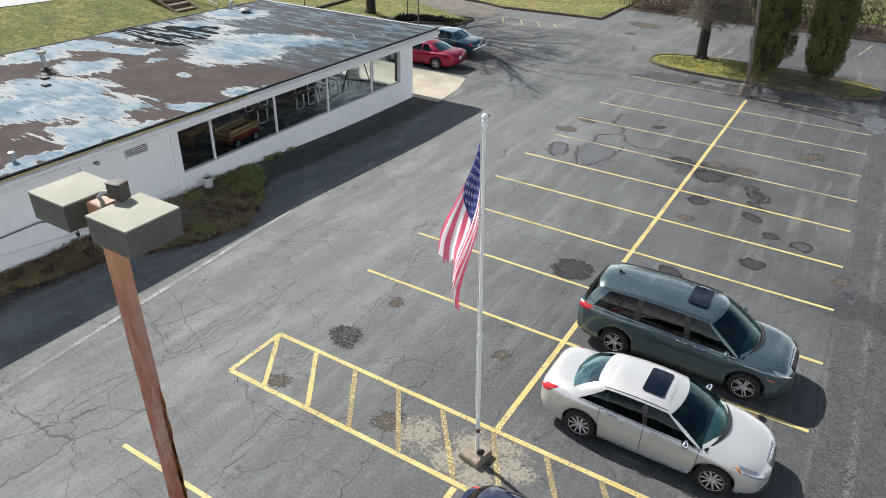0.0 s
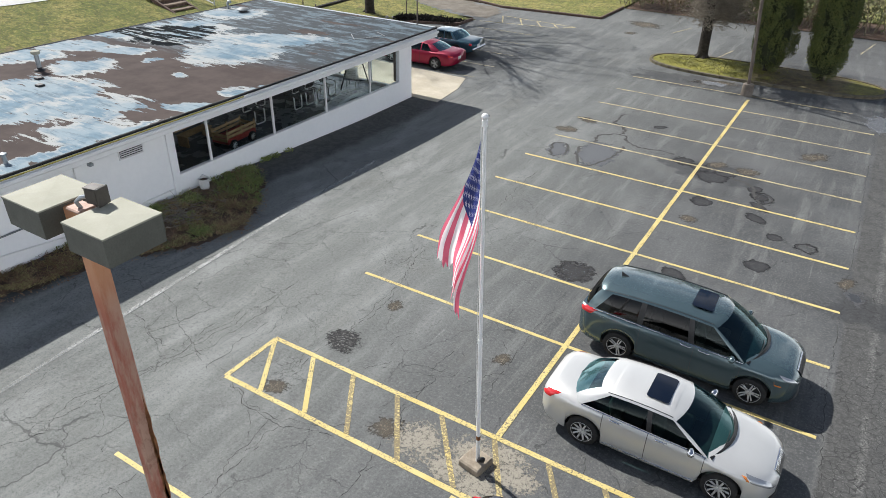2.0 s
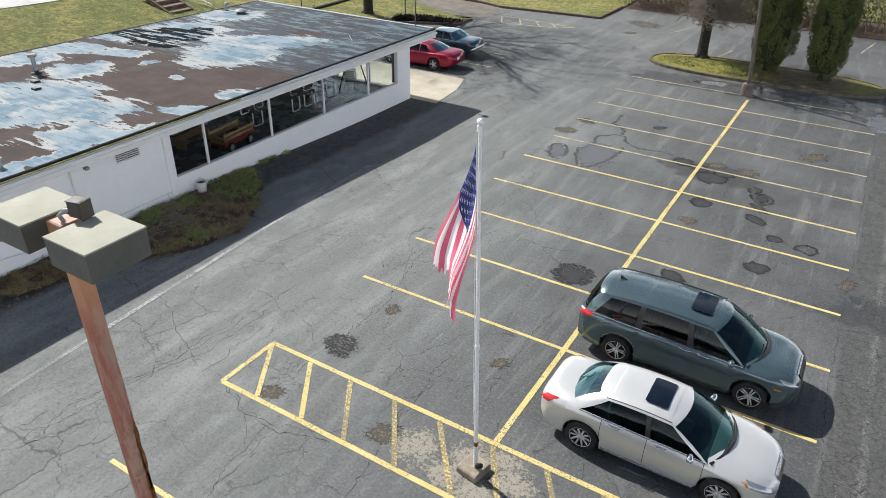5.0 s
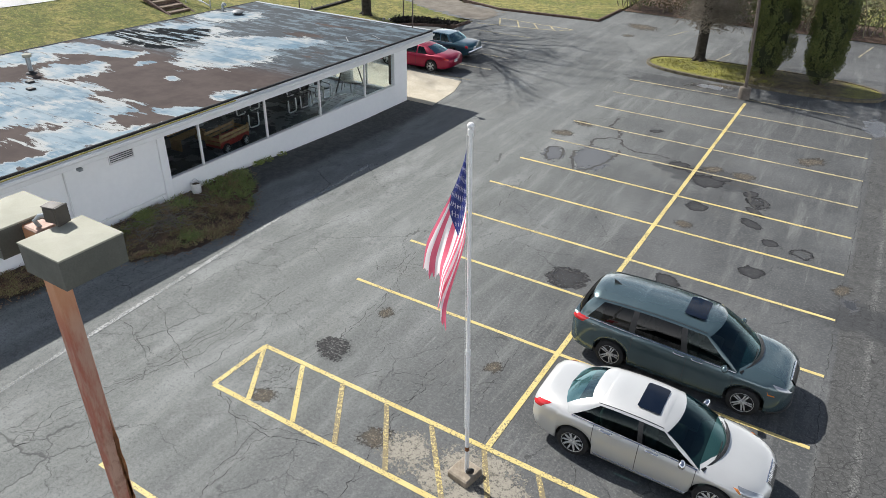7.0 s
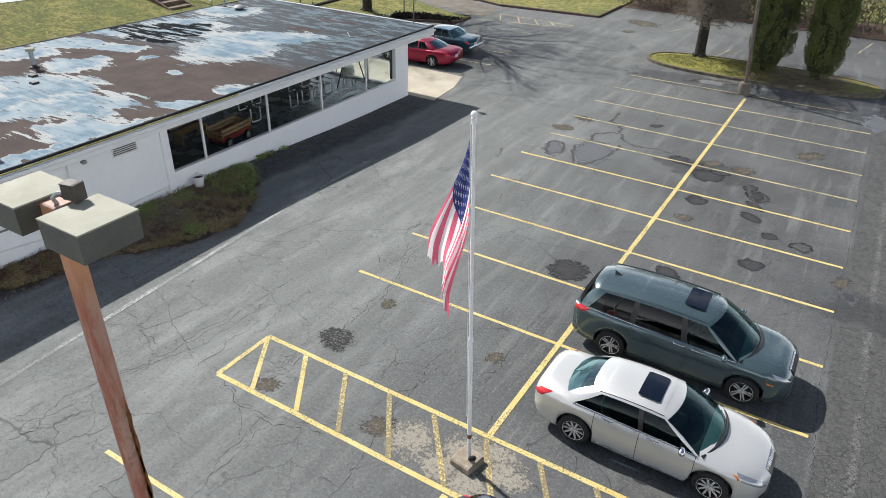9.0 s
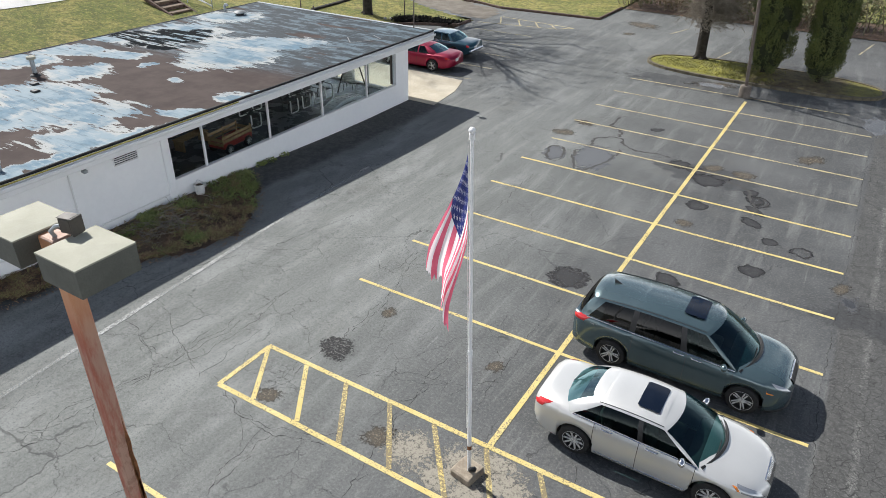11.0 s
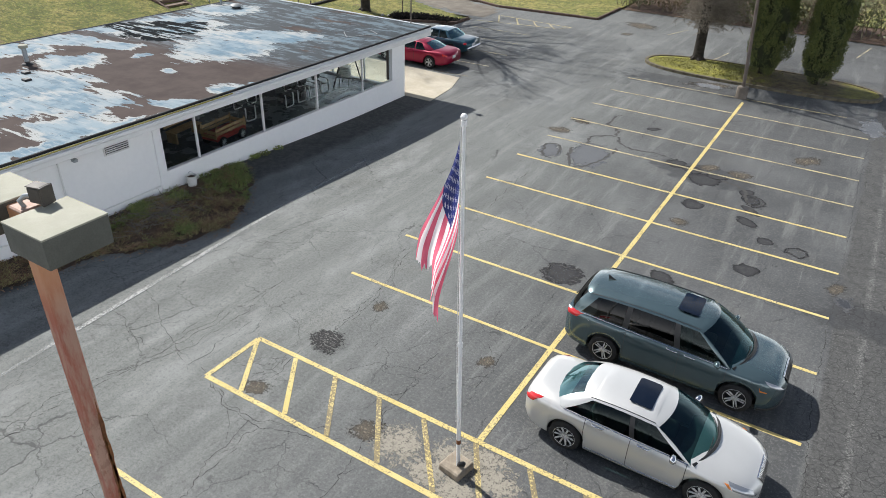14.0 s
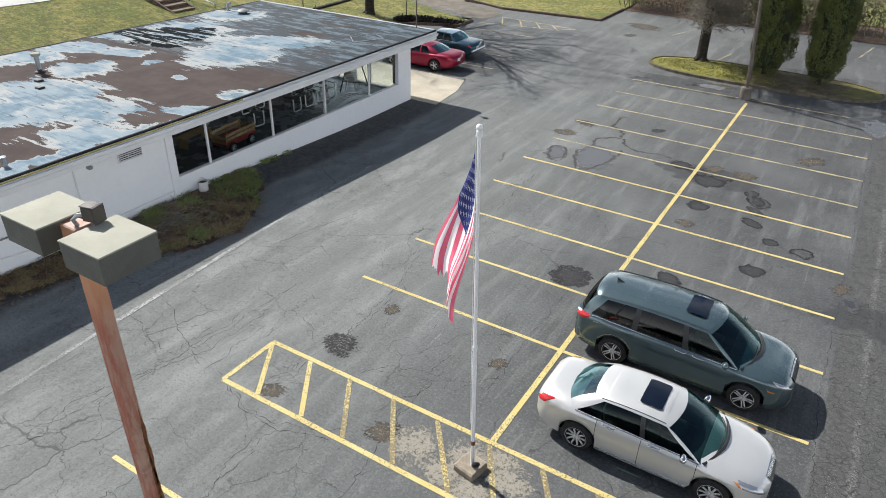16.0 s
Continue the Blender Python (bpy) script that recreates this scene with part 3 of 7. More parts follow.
def island_turf():
    m = Nodes("island_turf")
    x, y, z = m.split(m.where)
    moss = m.mix(m.ramp(m.noise(1.6, 6, 0.7), 0.38, 0.62), (0.27, 0.255, 0.035, 1), (0.15, 0.15, 0.03, 1))
    needles = m.mix(m.ramp(m.noise(2.5, 6, 0.7), 0.36, 0.64), (0.075, 0.05, 0.03, 1), (0.15, 0.12, 0.05, 1))
    brown = m.ramp(m.math("ADD", x, m.math("MULTIPLY", m.math("SUBTRACT", m.noise(0.7, 5), 0.5), 7.0)), -1.2, 0.4)
    end = m.ramp(m.math("ADD", x, m.math("MULTIPLY", m.noise(1.5, 4), 1.5)), 4.0, 5.4)
    tone = m.mix(m.math("MULTIPLY", brown, m.ramp(end, 0, 1, 1, 0.4)), moss, needles)
    blade = m.noise(14, 7, 0.85)
    tone = m.mix(m.ramp(blade, 0.38, 0.55, 0.6, 0.0), tone, (0.045, 0.045, 0.015, 1))
    m.bump(blade, 0.9, 0.05)
    return m.done(tone, 0.95)


M_LAWN = lawn("lawn_turf", (0.135, 0.16, 0.022), (0.30, 0.26, 0.068), (0.19, 0.135, 0.065))
M_ISLE = island_turf()
M_EARTH = lawn("earth", (0.11, 0.115, 0.045), (0.16, 0.13, 0.075), (0.12, 0.09, 0.06))
M_LITTER = surf("leaf_litter", (0.065, 0.038, 0.025), (0.16, 0.10, 0.062), 3.0, 1.0, grain=14, bump=1.0, depth=0.04)
M_BED = surf("bed_soil", (0.065, 0.042, 0.030), (0.18, 0.12, 0.078), 1.2, 1.0, grain=14, bump=1.0, depth=0.04)
M_GRAVEL = surf("gravel_apron", (0.13, 0.113, 0.09), (0.20, 0.178, 0.145), 1.0, 0.95, grain=25, bump=0.6)
M_PALE_ROAD = surf("pale_road", (0.58, 0.57, 0.55), (0.70, 0.69, 0.67), 0.5, 0.85, grain=20)


def cloth(name, colour):
    m = Nodes(name)
    t = m.tree
    tone = m.mix(m.ramp(m.noise(4, 6), 0.3, 0.7, 0, 0.25), (*colour, 1), tuple(min(1, c * 1.25 + 0.05) for c in colour) + (1,))
    m.done(tone, 0.75)
    soft = t.nodes.new("ShaderNodeBsdfTranslucent")
    m.link(tone, soft.inputs["Color"])
    mixer = t.nodes.new("ShaderNodeMixShader")
    mixer.inputs[0].default_value = 0.58
    m.link(m.bsdf.outputs[0], mixer.inputs[1])
    m.link(soft.outputs[0], mixer.inputs[2])
    m.link(mixer.outputs[0], t.nodes["Material Output"].inputs["Surface"])
    return m.mat


M_FLAG_RED = cloth("flag_red", (0.76, 0.15, 0.235))
M_FLAG_WHITE = cloth("flag_white", (0.90, 0.86, 0.87))
M_FLAG_BLUE = cloth("flag_blue", (0.035, 0.045, 0.17))

# ---------- mesh tools ----------


class Geo:
    """Collects the faces of one mesh."""

    def __init__(self):
        self.v, self.f, self.k = [], [], []

    def add(self, verts, faces, k=0):
        n = len(self.v)
        self.v.extend(tuple(p) for p in verts)
        self.f.extend(tuple(n + i for i in q) for q in faces)
        self.k.extend([k] * len(faces))
        return self

    def box(self, c, s, bevel=0.0, m=None, k=0):
        h = [a / 2 for a in s]
        b = min(bevel, min(h) * 0.8)
        verts, faces = [], []
        if b <= 0:
            verts = [Vector((h[0] * i, h[1] * j, h[2] * l)) for i in (-1, 1) for j in (-1, 1) for l in (-1, 1)]
            faces = [(0, 1, 3, 2), (4, 6, 7, 5), (0, 4, 5, 1), (2, 3, 7, 6), (0, 2, 6, 4), (1, 5, 7, 3)]
        else:
            at = {}
            for i in (-1, 1):
                for j in (-1, 1):
                    for l in (-1, 1):
                        for a in range(3):
                            p = [i * (h[0] - b), j * (h[1] - b), l * (h[2] - b)]
                            p[a] = (i, j, l)[a] * h[a]
                            at[i, j, l, a] = len(verts)
                            verts.append(Vector(p))
            for a in range(3):
                o1, o2 = (a + 1) % 3, (a + 2) % 3
                for sgn in (-1, 1):
                    q = []
                    for s1, s2 in ((-1, -1), (1, -1), (1, 1), (-1, 1)):
                        key = [0, 0, 0]
                        key[a], key[o1], key[o2] = sgn, s1, s2
                        q.append(at[(*key, a)])
                    faces.append(q)
                for s1 in (-1, 1):
                    for s2 in (-1, 1):
                        ka, kb = [0, 0, 0], [0, 0, 0]
                        ka[o1] = kb[o1] = s1
                        ka[o2] = kb[o2] = s2
                        ka[a], kb[a] = -1, 1
                        faces.append([at[(*ka, o1)], at[(*kb, o1)], at[(*kb, o2)], at[(*ka, o2)]])
            for i in (-1, 1):
                for j in (-1, 1):
                    for l in (-1, 1):
                        faces.append([at[i, j, l, 0], at[i, j, l, 1], at[i, j, l, 2]])
            out = []
            for q in faces:
                mid = sum((verts[i] for i in q), Vector()) / len(q)
                nrm = (verts[q[1]] - verts[q[0]]).cross(verts[q[2]] - verts[q[1]])
                out.append(tuple(q) if nrm.dot(mid) > 0 else tuple(reversed(q)))
            faces = out
        place = Matrix.Translation(c) @ (m if m else Matrix.Identity(4))
        return self.add([place @ p for p in verts], faces, k)

    def tube(self, pts, radii, n=8, k=0, caps=True, turn=0.0):
        pts = [Vector(p) for p in pts]
        if isinstance(radii, (int, float)):
            radii = [radii] * len(pts)
        verts, faces = [], []
        side = None
        for i, p in enumerate(pts):
            way = (pts[min(i + 1, len(pts) - 1)] - pts[max(i - 1, 0)]).normalized()
            if side is None:
                side = way.orthogonal().normalized() if abs(way.z) < 0.9 else Vector((1, 0, 0))
            side = (side - way * side.dot(way)).normalized()
            up = way.cross(side)
            for j in range(n):
                a = 2 * math.pi * j / n + turn
                verts.append(p + (side * math.cos(a) + up * math.sin(a)) * radii[i])
        for i in range(len(pts) - 1):
            for j in range(n):
                a, b = i * n + j, i * n + (j + 1) % n
                faces.append((a, b, b + n, a + n))
        if caps:
            faces.append(tuple(reversed(range(n))))
            faces.append(tuple((len(pts) - 1) * n + j for j in range(n)))
        return self.add(verts, faces, k)

    def lathe(self, prof, n=24, m=None, k=0):
        """Rows of (radius, height) turned about z."""
        verts = [Vector((r * math.cos(2 * math.pi * j / n), r * math.sin(2 * math.pi * j / n), z)) for r, z in prof for j in range(n)]
        faces = [(i * n + j, i * n + (j + 1) % n, (i + 1) * n + (j + 1) % n, (i + 1) * n + j) for i in range(len(prof) - 1) for j in range(n)]
        if m:
            verts = [m @ p for p in verts]
        return self.add(verts, faces, k)

    def grid(self, rows, k=0, closed=False):
        n = len(rows[0])
        faces = [(i * n + j, i * n + (j + 1) % n, (i + 1) * n + (j + 1) % n, (i + 1) * n + j) for i in range(len(rows) - 1) for j in range(n if closed else n - 1)]
        return self.add([p for r in rows for p in r], faces, k)

    def mesh(self, name, mats, smooth=0.0):
        me = bpy.data.meshes.new(name)
        me.from_pydata(self.v, [], self.f)
        for mt in mats if isinstance(mats, (list, tuple)) else [mats]:
            me.materials.append(mt)
        me.polygons.foreach_set("material_index", self.k)
        if smooth:
            me.polygons.foreach_set("use_smooth", [True] * len(self.f))
            me.set_sharp_from_angle(angle=radians(smooth))
        me.update()
        return me


def part(name, geo, mats, parent=None, label="", smooth=0.0):
    ob = new(name, geo.mesh(name, mats, smooth))
    if parent:
        ob.parent = parent
    return tagged(ob, label)


def thing(name, label, category, group="", kind="", m=None):
    ob = new(name)
    ob.empty_display_size = 0.2
    if m:
        ob.matrix_basis = m
    return tagged(ob, label, category, group, kind)


def solid(name, geo, mats, label, category, group="", kind="", smooth=0.0, m=None):
    ob = part(name, geo, mats, None, "", smooth)
    if m:
        ob.matrix_basis = m
    return tagged(ob, label, category, group, kind)


def step01(a, b, x):
    t = max(0.0, min(1.0, (x - a) / (b - a)))
    return t * t * (3 - 2 * t)


def curve_at(rows, x):
    """Smooth value between rows of (x, value)."""
    if x <= rows[0][0]:
        return rows[0][1]
    for (a, u), (b, w) in zip(rows, rows[1:]):
        if x <= b:
            t = (x - a) / (b - a)
            i = rows.index((a, u))
            m0 = (w - rows[max(i - 1, 0)][1]) / max(1e-6, b - rows[max(i - 1, 0)][0]) * (b - a)
            nx = rows[min(i + 2, len(rows) - 1)]
            m1 = (nx[1] - u) / max(1e-6, nx[0] - a) * (b - a)
            return (2 * t**3 - 3 * t * t + 1) * u + (t**3 - 2 * t * t + t) * m0 + (3 * t * t - 2 * t**3) * w + (t**3 - t * t) * m1
    return rows[-1][1]


# ---------- ground ----------


def rise(x, y):
    """Height of the land: level lot, a slight fall from the building, a bank behind it."""
    z = 0.3 * step01(-7.2, -12.6, x) * step01(14.0, 2.5, y) if x > -24.5 else 0.3 * step01(14.0, 2.5, y)
    if x < -25.0:
        steep = 0.21 * (1 - 0.72 * step01(19.0, 29.0, y))
        z = max(z, 0.0) + min(-25.0 - x, 14.5) * steep * step01(-25.0, -27.0, x) + 0.012 * max(0.0, -39.5 - x)
    z += 0.02 * max(0.0, y - 46.0)
    return z


def sheet(name, x0, x1, y0, y1, step, mat, label, category, keep=None, lift=0.0, coarse=None, kind="structure"):
    xs = list(np.arange(x0, x1 + 1e-6, step))
    ys = list(np.arange(y0, y1 + 1e-6, step))
    if coarse:
        xs = [x0 - d for d in coarse] + xs + [x1 + d for d in reversed(coarse)]
        ys = [y0 - d for d in coarse] + ys + [y1 + d for d in reversed(coarse)]
    g = Geo()
    rows = [[(x, y, rise(max(min(x, 60), -60), max(min(y, 80), -60)) + lift) for x in xs] for y in ys]
    g.grid(rows)
    if keep:
        n = len(xs)
        stay = [i for i in range(len(g.f)) if keep(*(sum(g.v[j][a] for j in g.f[i]) / 4 for a in (0, 1)))]
        g.f = [g.f[i] for i in stay]
        g.k = [0] * len(g.f)
        used = sorted({j for q in g.f for j in q})
        back = {j: i for i, j in enumerate(used)}
        g.v = [g.v[j] for j in used]
        g.f = [tuple(back[j] for j in q) for q in g.f]
    return solid(name, g, mat, label, category, kind=kind, smooth=60)


def ribbon(g, pts, width, z=0.004, wob=0.0):
    """A flat strip along pts, laid on the land."""
    rows = []
    pts = [Vector((p[0], p[1], 0)) for p in pts]
    for i, p in enumerate(pts):
        way = (pts[min(i + 1, len(pts) - 1)] - pts[max(i - 1, 0)]).normalized()
        side = Vector((-way.y, way.x, 0))
        w = width * (1 + random.uniform(-wob, wob)) / 2
        rows.append([(q.x, q.y, rise(q.x, q.y) + z) for q in (p - side * w, p + side * w)])
    g.grid([list(reversed(r)) for r in rows])


def slab(g, pts, z0, z1, k=0):
    """A flat prism over an outline given anticlockwise."""
    n = len(pts)
    g.add([(x, y, z1) for x, y in pts] + [(x, y, z0) for x, y in pts], [tuple(range(n))] + [(i, n + i, n + (i + 1) % n, (i + 1) % n) for i in range(n)], k)


LAID = []


def bar(p, q, width):
    LAID.append(1)
    z = 0.0055 + (0.0035 if width > 0.125 else 0.0015 if width > 0.105 else 0.0) + 0.0003 * (len(LAID) % 4)
    p, q = Vector((*p, 0)), Vector((*q, 0))
    way = (q - p).normalized()
    side = Vector((-way.y, way.x, 0)) * width / 2
    g = Geo()
    n = max(2, int((q - p).length / 0.6) + 1)
    rows = []
    for i in range(n):
        c = p.lerp(q, i / (n - 1))
        e1, e2 = random.uniform(-0.006, 0.006), random.uniform(-0.006, 0.006)
        a, b = c - side * (1 + e1 * 10), c + side * (1 + e2 * 10)
        h = rise(c.x, c.y)
        rows.append([(a.x, a.y, h), (a.x, a.y, h + z), (b.x, b.y, h + z), (b.x, b.y, h)])
    g.grid([list(reversed(r)) for r in rows])
    return g


sheet("ground", -72, 60, -48, 84, 4.0, M_EARTH, "earth and rough grass round the lot", "ground", lift=-0.12, coarse=[900, 300, 90, 30])


def is_lawn(x, y):
    if x < -25.6 and y < 22 + 0.2 * x + 8:
        return True
    if x < -20.2 and 31.0 - 0.25 * (x + 20) < y < 34.2 - 0.12 * (x + 20):
        return True
    return x < -12.75 and y > 39.3 and (x > -20.5 or y > 39.0 - 0.5 * (x + 20.5) * 0.2)


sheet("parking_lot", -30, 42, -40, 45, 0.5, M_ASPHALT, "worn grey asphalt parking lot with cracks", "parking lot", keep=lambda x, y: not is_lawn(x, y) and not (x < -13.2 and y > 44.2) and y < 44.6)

def inside(poly, x, y):
    hit = False
    for (x0, y0), (x1, y1) in zip(poly, poly[1:] + poly[:1]):
        if (y0 > y) != (y1 > y) and x < x0 + (y - y0) * (x1 - x0) / (y1 - y0):
            hit = not hit
    return hit


LAWN_WEST = [(-24.95, -40), (-24.95, 18.5), (-25.2, 28.2), (-22.7, 30.4), (-20.15, 31.8), (-20.15, 33.6), (-30, 37.6), (-70, 50), (-70, -40)]
LAWN_FAR = [(-12.75, 46.5), (-12.75, 39.6), (-20.4, 38.9), (-30, 42.3), (-70, 55), (-70, 80), (-12.75, 80)]


def turf_sheet(name, poly, mat, label, box, lift, step=0.3):
    def keep(x, y):
        return inside(poly, x, y)
    return sheet(name, *box, step, mat, label, "lawn", keep=keep, lift=lift)


turf_sheet("lawn_west", LAWN_WEST, M_LAWN, "patchy green and straw lawn on the bank", (-58, -20, -10, 50), 0.07)
turf_sheet("lawn_far", LAWN_FAR, M_LAWN, "straw-coloured lawn beyond the kerb", (-58, -12.7, 38.7, 62), 0.07)
sheet("pale_road", -68, -36.5, -12, 17.5, 0.5, M_PALE_ROAD, "pale concrete road above the bank", "road", lift=0.1, keep=lambda x, y: x < -36.6)
sheet("gravel_apron", -34, -19.2, 32, 43, 0.4, M_GRAVEL, "tan gravel track between the lawns", "track", lift=0.012, keep=lambda x, y: inside([(-19.6, 34.4), (-19.9, 38.2), (-30, 42), (-34, 43), (-34, 39), (-30, 37.8)], x + 0.6 * noise.noise((x, y, 0)), y + 0.5 * noise.noise((x, y, 7))))


def kerb_run(name, pts, label, mat, height=0.14, width=0.16, closed=False, top=None):
    """A kerb of butted stones along pts."""
    root = thing(name, label, "kerb", kind="structure")
    pts = [Vector((*p, 0)) for p in pts]
    if closed:
        pts.append(pts[0])
    for a, b in zip(pts, pts[1:]):
        n = max(1, round((b - a).length / 1.2))
        for i in range(n):
            p, q = a.lerp(b, i / n), a.lerp(b, (i + 1) / n)
            mid, way = (p + q) / 2, q - p
            g = Geo().box((0, 0, height / 2 - 0.05), (way.length - 0.002, width, height + 0.1), 0.012 if closed else 0.03)
            ob = part("kerbstone", g, mat, root)
            ob.matrix_basis = pose(mid.x, mid.y, rise(mid.x, mid.y) + random.uniform(-0.012, 0.012) * (0.3 if closed else 1.0), 0, random.uniform(-0.5, 0.5), math.degrees(math.atan2(way.y, way.x)) + random.uniform(-0.4, 0.4))
    return root


kerb_run("kerb_west", [(-25.1, 28.3), (-22.7, 30.4), (-20.1, 31.75), (-20.1, 33.6)], "dark low kerb along the lawn corner", M_BRICK, 0.16)
kerb_run("kerb_far", [(-24.5, 40.3), (-20.4, 38.85), (-16.6, 39.2), (-12.75, 39.55), (-12.7, 44.4)], "dark weathered kerb at the far lawn", M_BRICK, 0.16)

kerb_run("garden_edge", [(-30.2, 28.4), (-30.3, 31.0), (-30.6, 34.5)], "dark sunken edging in the lawn", M_MULCH, 0.2, 0.3)

# planted island
ISLE = []
for i in range(44):
    a = 2 * math.pi * i / 44
    c, s = math.cos(a), math.sin(a)
    ex = math.copysign(abs(c) ** 0.62, c)
    ey = math.copysign(abs(s) ** 0.85, s)
    ISLE.append((-0.27 + 6.1 * ex, 30.95 - 0.03 * ex + 1.98 * ey))
kerb_run("island_kerb", ISLE, "pale concrete kerb round the planted island", M_KERB, 0.15, 0.18, closed=True)
g = Geo()
rows = []
for k in range(9):
    f = 1 - k / 8
    rows.append([(-0.27 + (x + 0.27) * f * 0.99, 30.95 + (y - 30.95) * f * 0.985, 0.11 + 0.10 * (1 - f * f) + 0.025 * noise.noise((x * f, y * f, 3))) for x, y in ISLE])
g.grid(rows, closed=True)
solid("island_bed", g, M_ISLE, "mossy grass and brown needles on the island", "planting bed", kind="structure", smooth=60)

# concrete pad at the north end of the building
g = Geo()
slab(g, [(-24.4, 16.9), (-12.5, 16.7), (-12.75, 19.1), (-13.35, 20.9), (-24.4, 21.2)], -0.1, 0.02)
solid("concrete_apron", g, M_PAD, "sunlit tan concrete apron beside the building", "pavement", kind="structure")

# ---------- painted lines ----------
W = 2.66
far = "faded yellow stall line in the far row"
hatch = "yellow no-parking hatch line"


def paint_line(p, q, width=0.10, label="worn yellow parking stall line", group="stall lines"):
    return solid("stall_line", bar(p, q, width), M_LINE_FAINT if label == far else M_LINE_CHIP if label == hatch and p[0] != q[0] and abs(p[1] - q[1]) > 1 and p[0] > -4 else M_LINE_OLD if min(p[1], q[1]) > 15.5 else M_LINE, label, "road marking", group, "structure")


ENDS = {1: -6.13, 2: -6.1, 3: -6.0, 4: -6.15, 5: -6.2, 6: -6.05, 7: -6.1, 8: -6.08, 9: -6.1, 10: -6.1}
for n, left in ENDS.items():
    paint_line((left, n * W + random.uniform(-0.02, 0.02)), (5.64 if n < 10 else 4.6, n * W))
paint_line((0, -0.91), (0, 25.9), 0.13, "yellow centre line between the parking rows", "centre lines")
paint_line((0.02, -2.72), (0.02, -12), 0.13, "yellow centre line between the parking rows", "centre lines")
for y in (-5.42, -8.1, -10.8):
    paint_line((-6.2, y), (5.6, y))
for p, q in [((-6.15, -0.97), (5.6, -0.97)), ((-6.12, -2.62), (5.6, -2.62)), ((-6.12, -0.99), (-6.12, -2.62))]:
    paint_line(p, q, 0.12, hatch, "hatch lines")
for xa, xb in ((-6.1, -5.1), (-4.88, -3.82), (-3.69, -2.68), (-2.46, -1.4), (-1.3, -0.1), (-0.03, 0.92), (1.18, 2.2), (2.35, 3.4), (3.55, 4.6)):
    paint_line((xa, -1.03), (xb, -2.56), 0.11, hatch, "hatch lines")
for y, x0, x1 in ((21.3, -15.5, -13.1), (23.7, -18.6, -13.15), (26.45, -18.8, -13.4), (29.3, -18.9, -14.0), (31.9, -18.9, -14.6)):
    paint_line((x0, y), (x1, y + 0.1), 0.10, far, "far stall lines")
paint_line((-19.6, 33.75), (-14.3, 34.95), 0.10, hatch, "hatch lines")
paint_line((-18.9, 36.3), (-13.2, 35.9), 0.10, hatch, "hatch lines")
for xa in (-19.0, -17.6, -16.3, -15.1):
    paint_line((xa, 36.2), (xa + 1.1, 34.0 + (xa + 19) * 0.2), 0.10, hatch, "hatch lines")
paint_line((-13.9, 35.2), (-13.2, 35.9), 0.10, hatch, "hatch lines")
for x0, y0, x1, y1 in ((1.35, 36.4, 1.9, 39.2), (4.1, 39.6, 4.75, 43.4), (-3.2, 33.0, -2.7, 35.8), (-7.2, 38.2, -6.5, 40.6)):
    paint_line((x0, y0), (x1, y1), 0.10, far, "far stall lines")

solid("faded_white_line", bar((-9.62, -6.5), (-10.6, 9.2), 0.13), M_LINE_WHITE, "faint worn white line beside the building's shadow", "road marking", kind="structure")

# ---------- tar patches, potholes, cracks ----------


def disc(cx, cy, a, b, turn, z, material, name, label, category="patch", group="patches"):
    g = Geo().add([(1.5 * math.cos(k * math.pi / 14), 1.5 * math.sin(k * math.pi / 14), 0.0) for k in range(28)], [tuple(range(28))])
    return solid(name, g, material, label, category, group, "structure", m=pose(cx, cy, z, 0, 0, math.degrees(turn)) @ Matrix.Diagonal((a, b, 1, 1)))


TAR_PATCHES = [(-1.15, 6.02, 0.52, 0.5), (0.68, 15.2, 0.62, 0.6), (0.05, 15.9, 0.5, 0.4), (1.05, 15.75, 0.45, 0.3), (2.7, 12.5, 0.28, 0.5), (3.47, 11.44, 0.3, 0.28), (3.29, 9.29, 0.4, 0.44), (1.28, 7.46, 0.34, 0.5), (0.84, 12.82, 0.42, 0.42), (-0.62, 16.15, 0.45, 0.5), (-2.52, 19.45, 0.36, 0.24), (2.25, 14.9, 0.3, 0.34), (2.5, 14.3, 0.34, 0.45), (2.65, 13.5, 0.2, 0.5)]
GRIT_PATCHES = [(-4.7, -0.13, 0.5, 0.36)]
POTHOLES = [(0.56, 16.5, 0.5, 0.34), (1.72, 16.45, 0.42, 0.42), (-1.08, 1.35, 0.2, 0.26), (-4.94, -2.3, 0.3, 0.24), (3.75, 19.56, 0.62, 0.36), (5.69, 9.68, 0.26, 0.4), (-4.51, 1.77, 0.24, 0.22), (0.81, 11.21, 0.3, 0.3), (-5.6, 18.5, 0.5, 0.3), (-2.07, 27.9, 1.2, 0.5), (-9.51, 36.55, 0.5, 0.4), (-9.54, 39.75, 1.2, 0.8), (-5.9, 16.9, 0.5, 0.4), (-2.1, -1.95, 0.32, 0.26)]
PATCH_WORDS = ("dark tar patch on the asphalt", "gritty black tar patch on the asphalt", "crumbling brown pothole in the asphalt")
for i, (k, (cx, cy, a, b)) in enumerate([(k, row) for k, rows in enumerate((TAR_PATCHES, GRIT_PATCHES, POTHOLES)) for row in rows]):
    disc(cx, cy, a * (1.1 if cy < 1 or a > 0.5 else 0.98), b * (1.1 if cy < 1 or a > 0.5 else 0.98), 0.3 + 0.7 * math.sin(i * 2.1), 0.0022 + 0.0003 * (i % 6), (M_PATCH, M_GRITTY, M_DIRT)[k], "asphalt_patch", PATCH_WORDS[k])
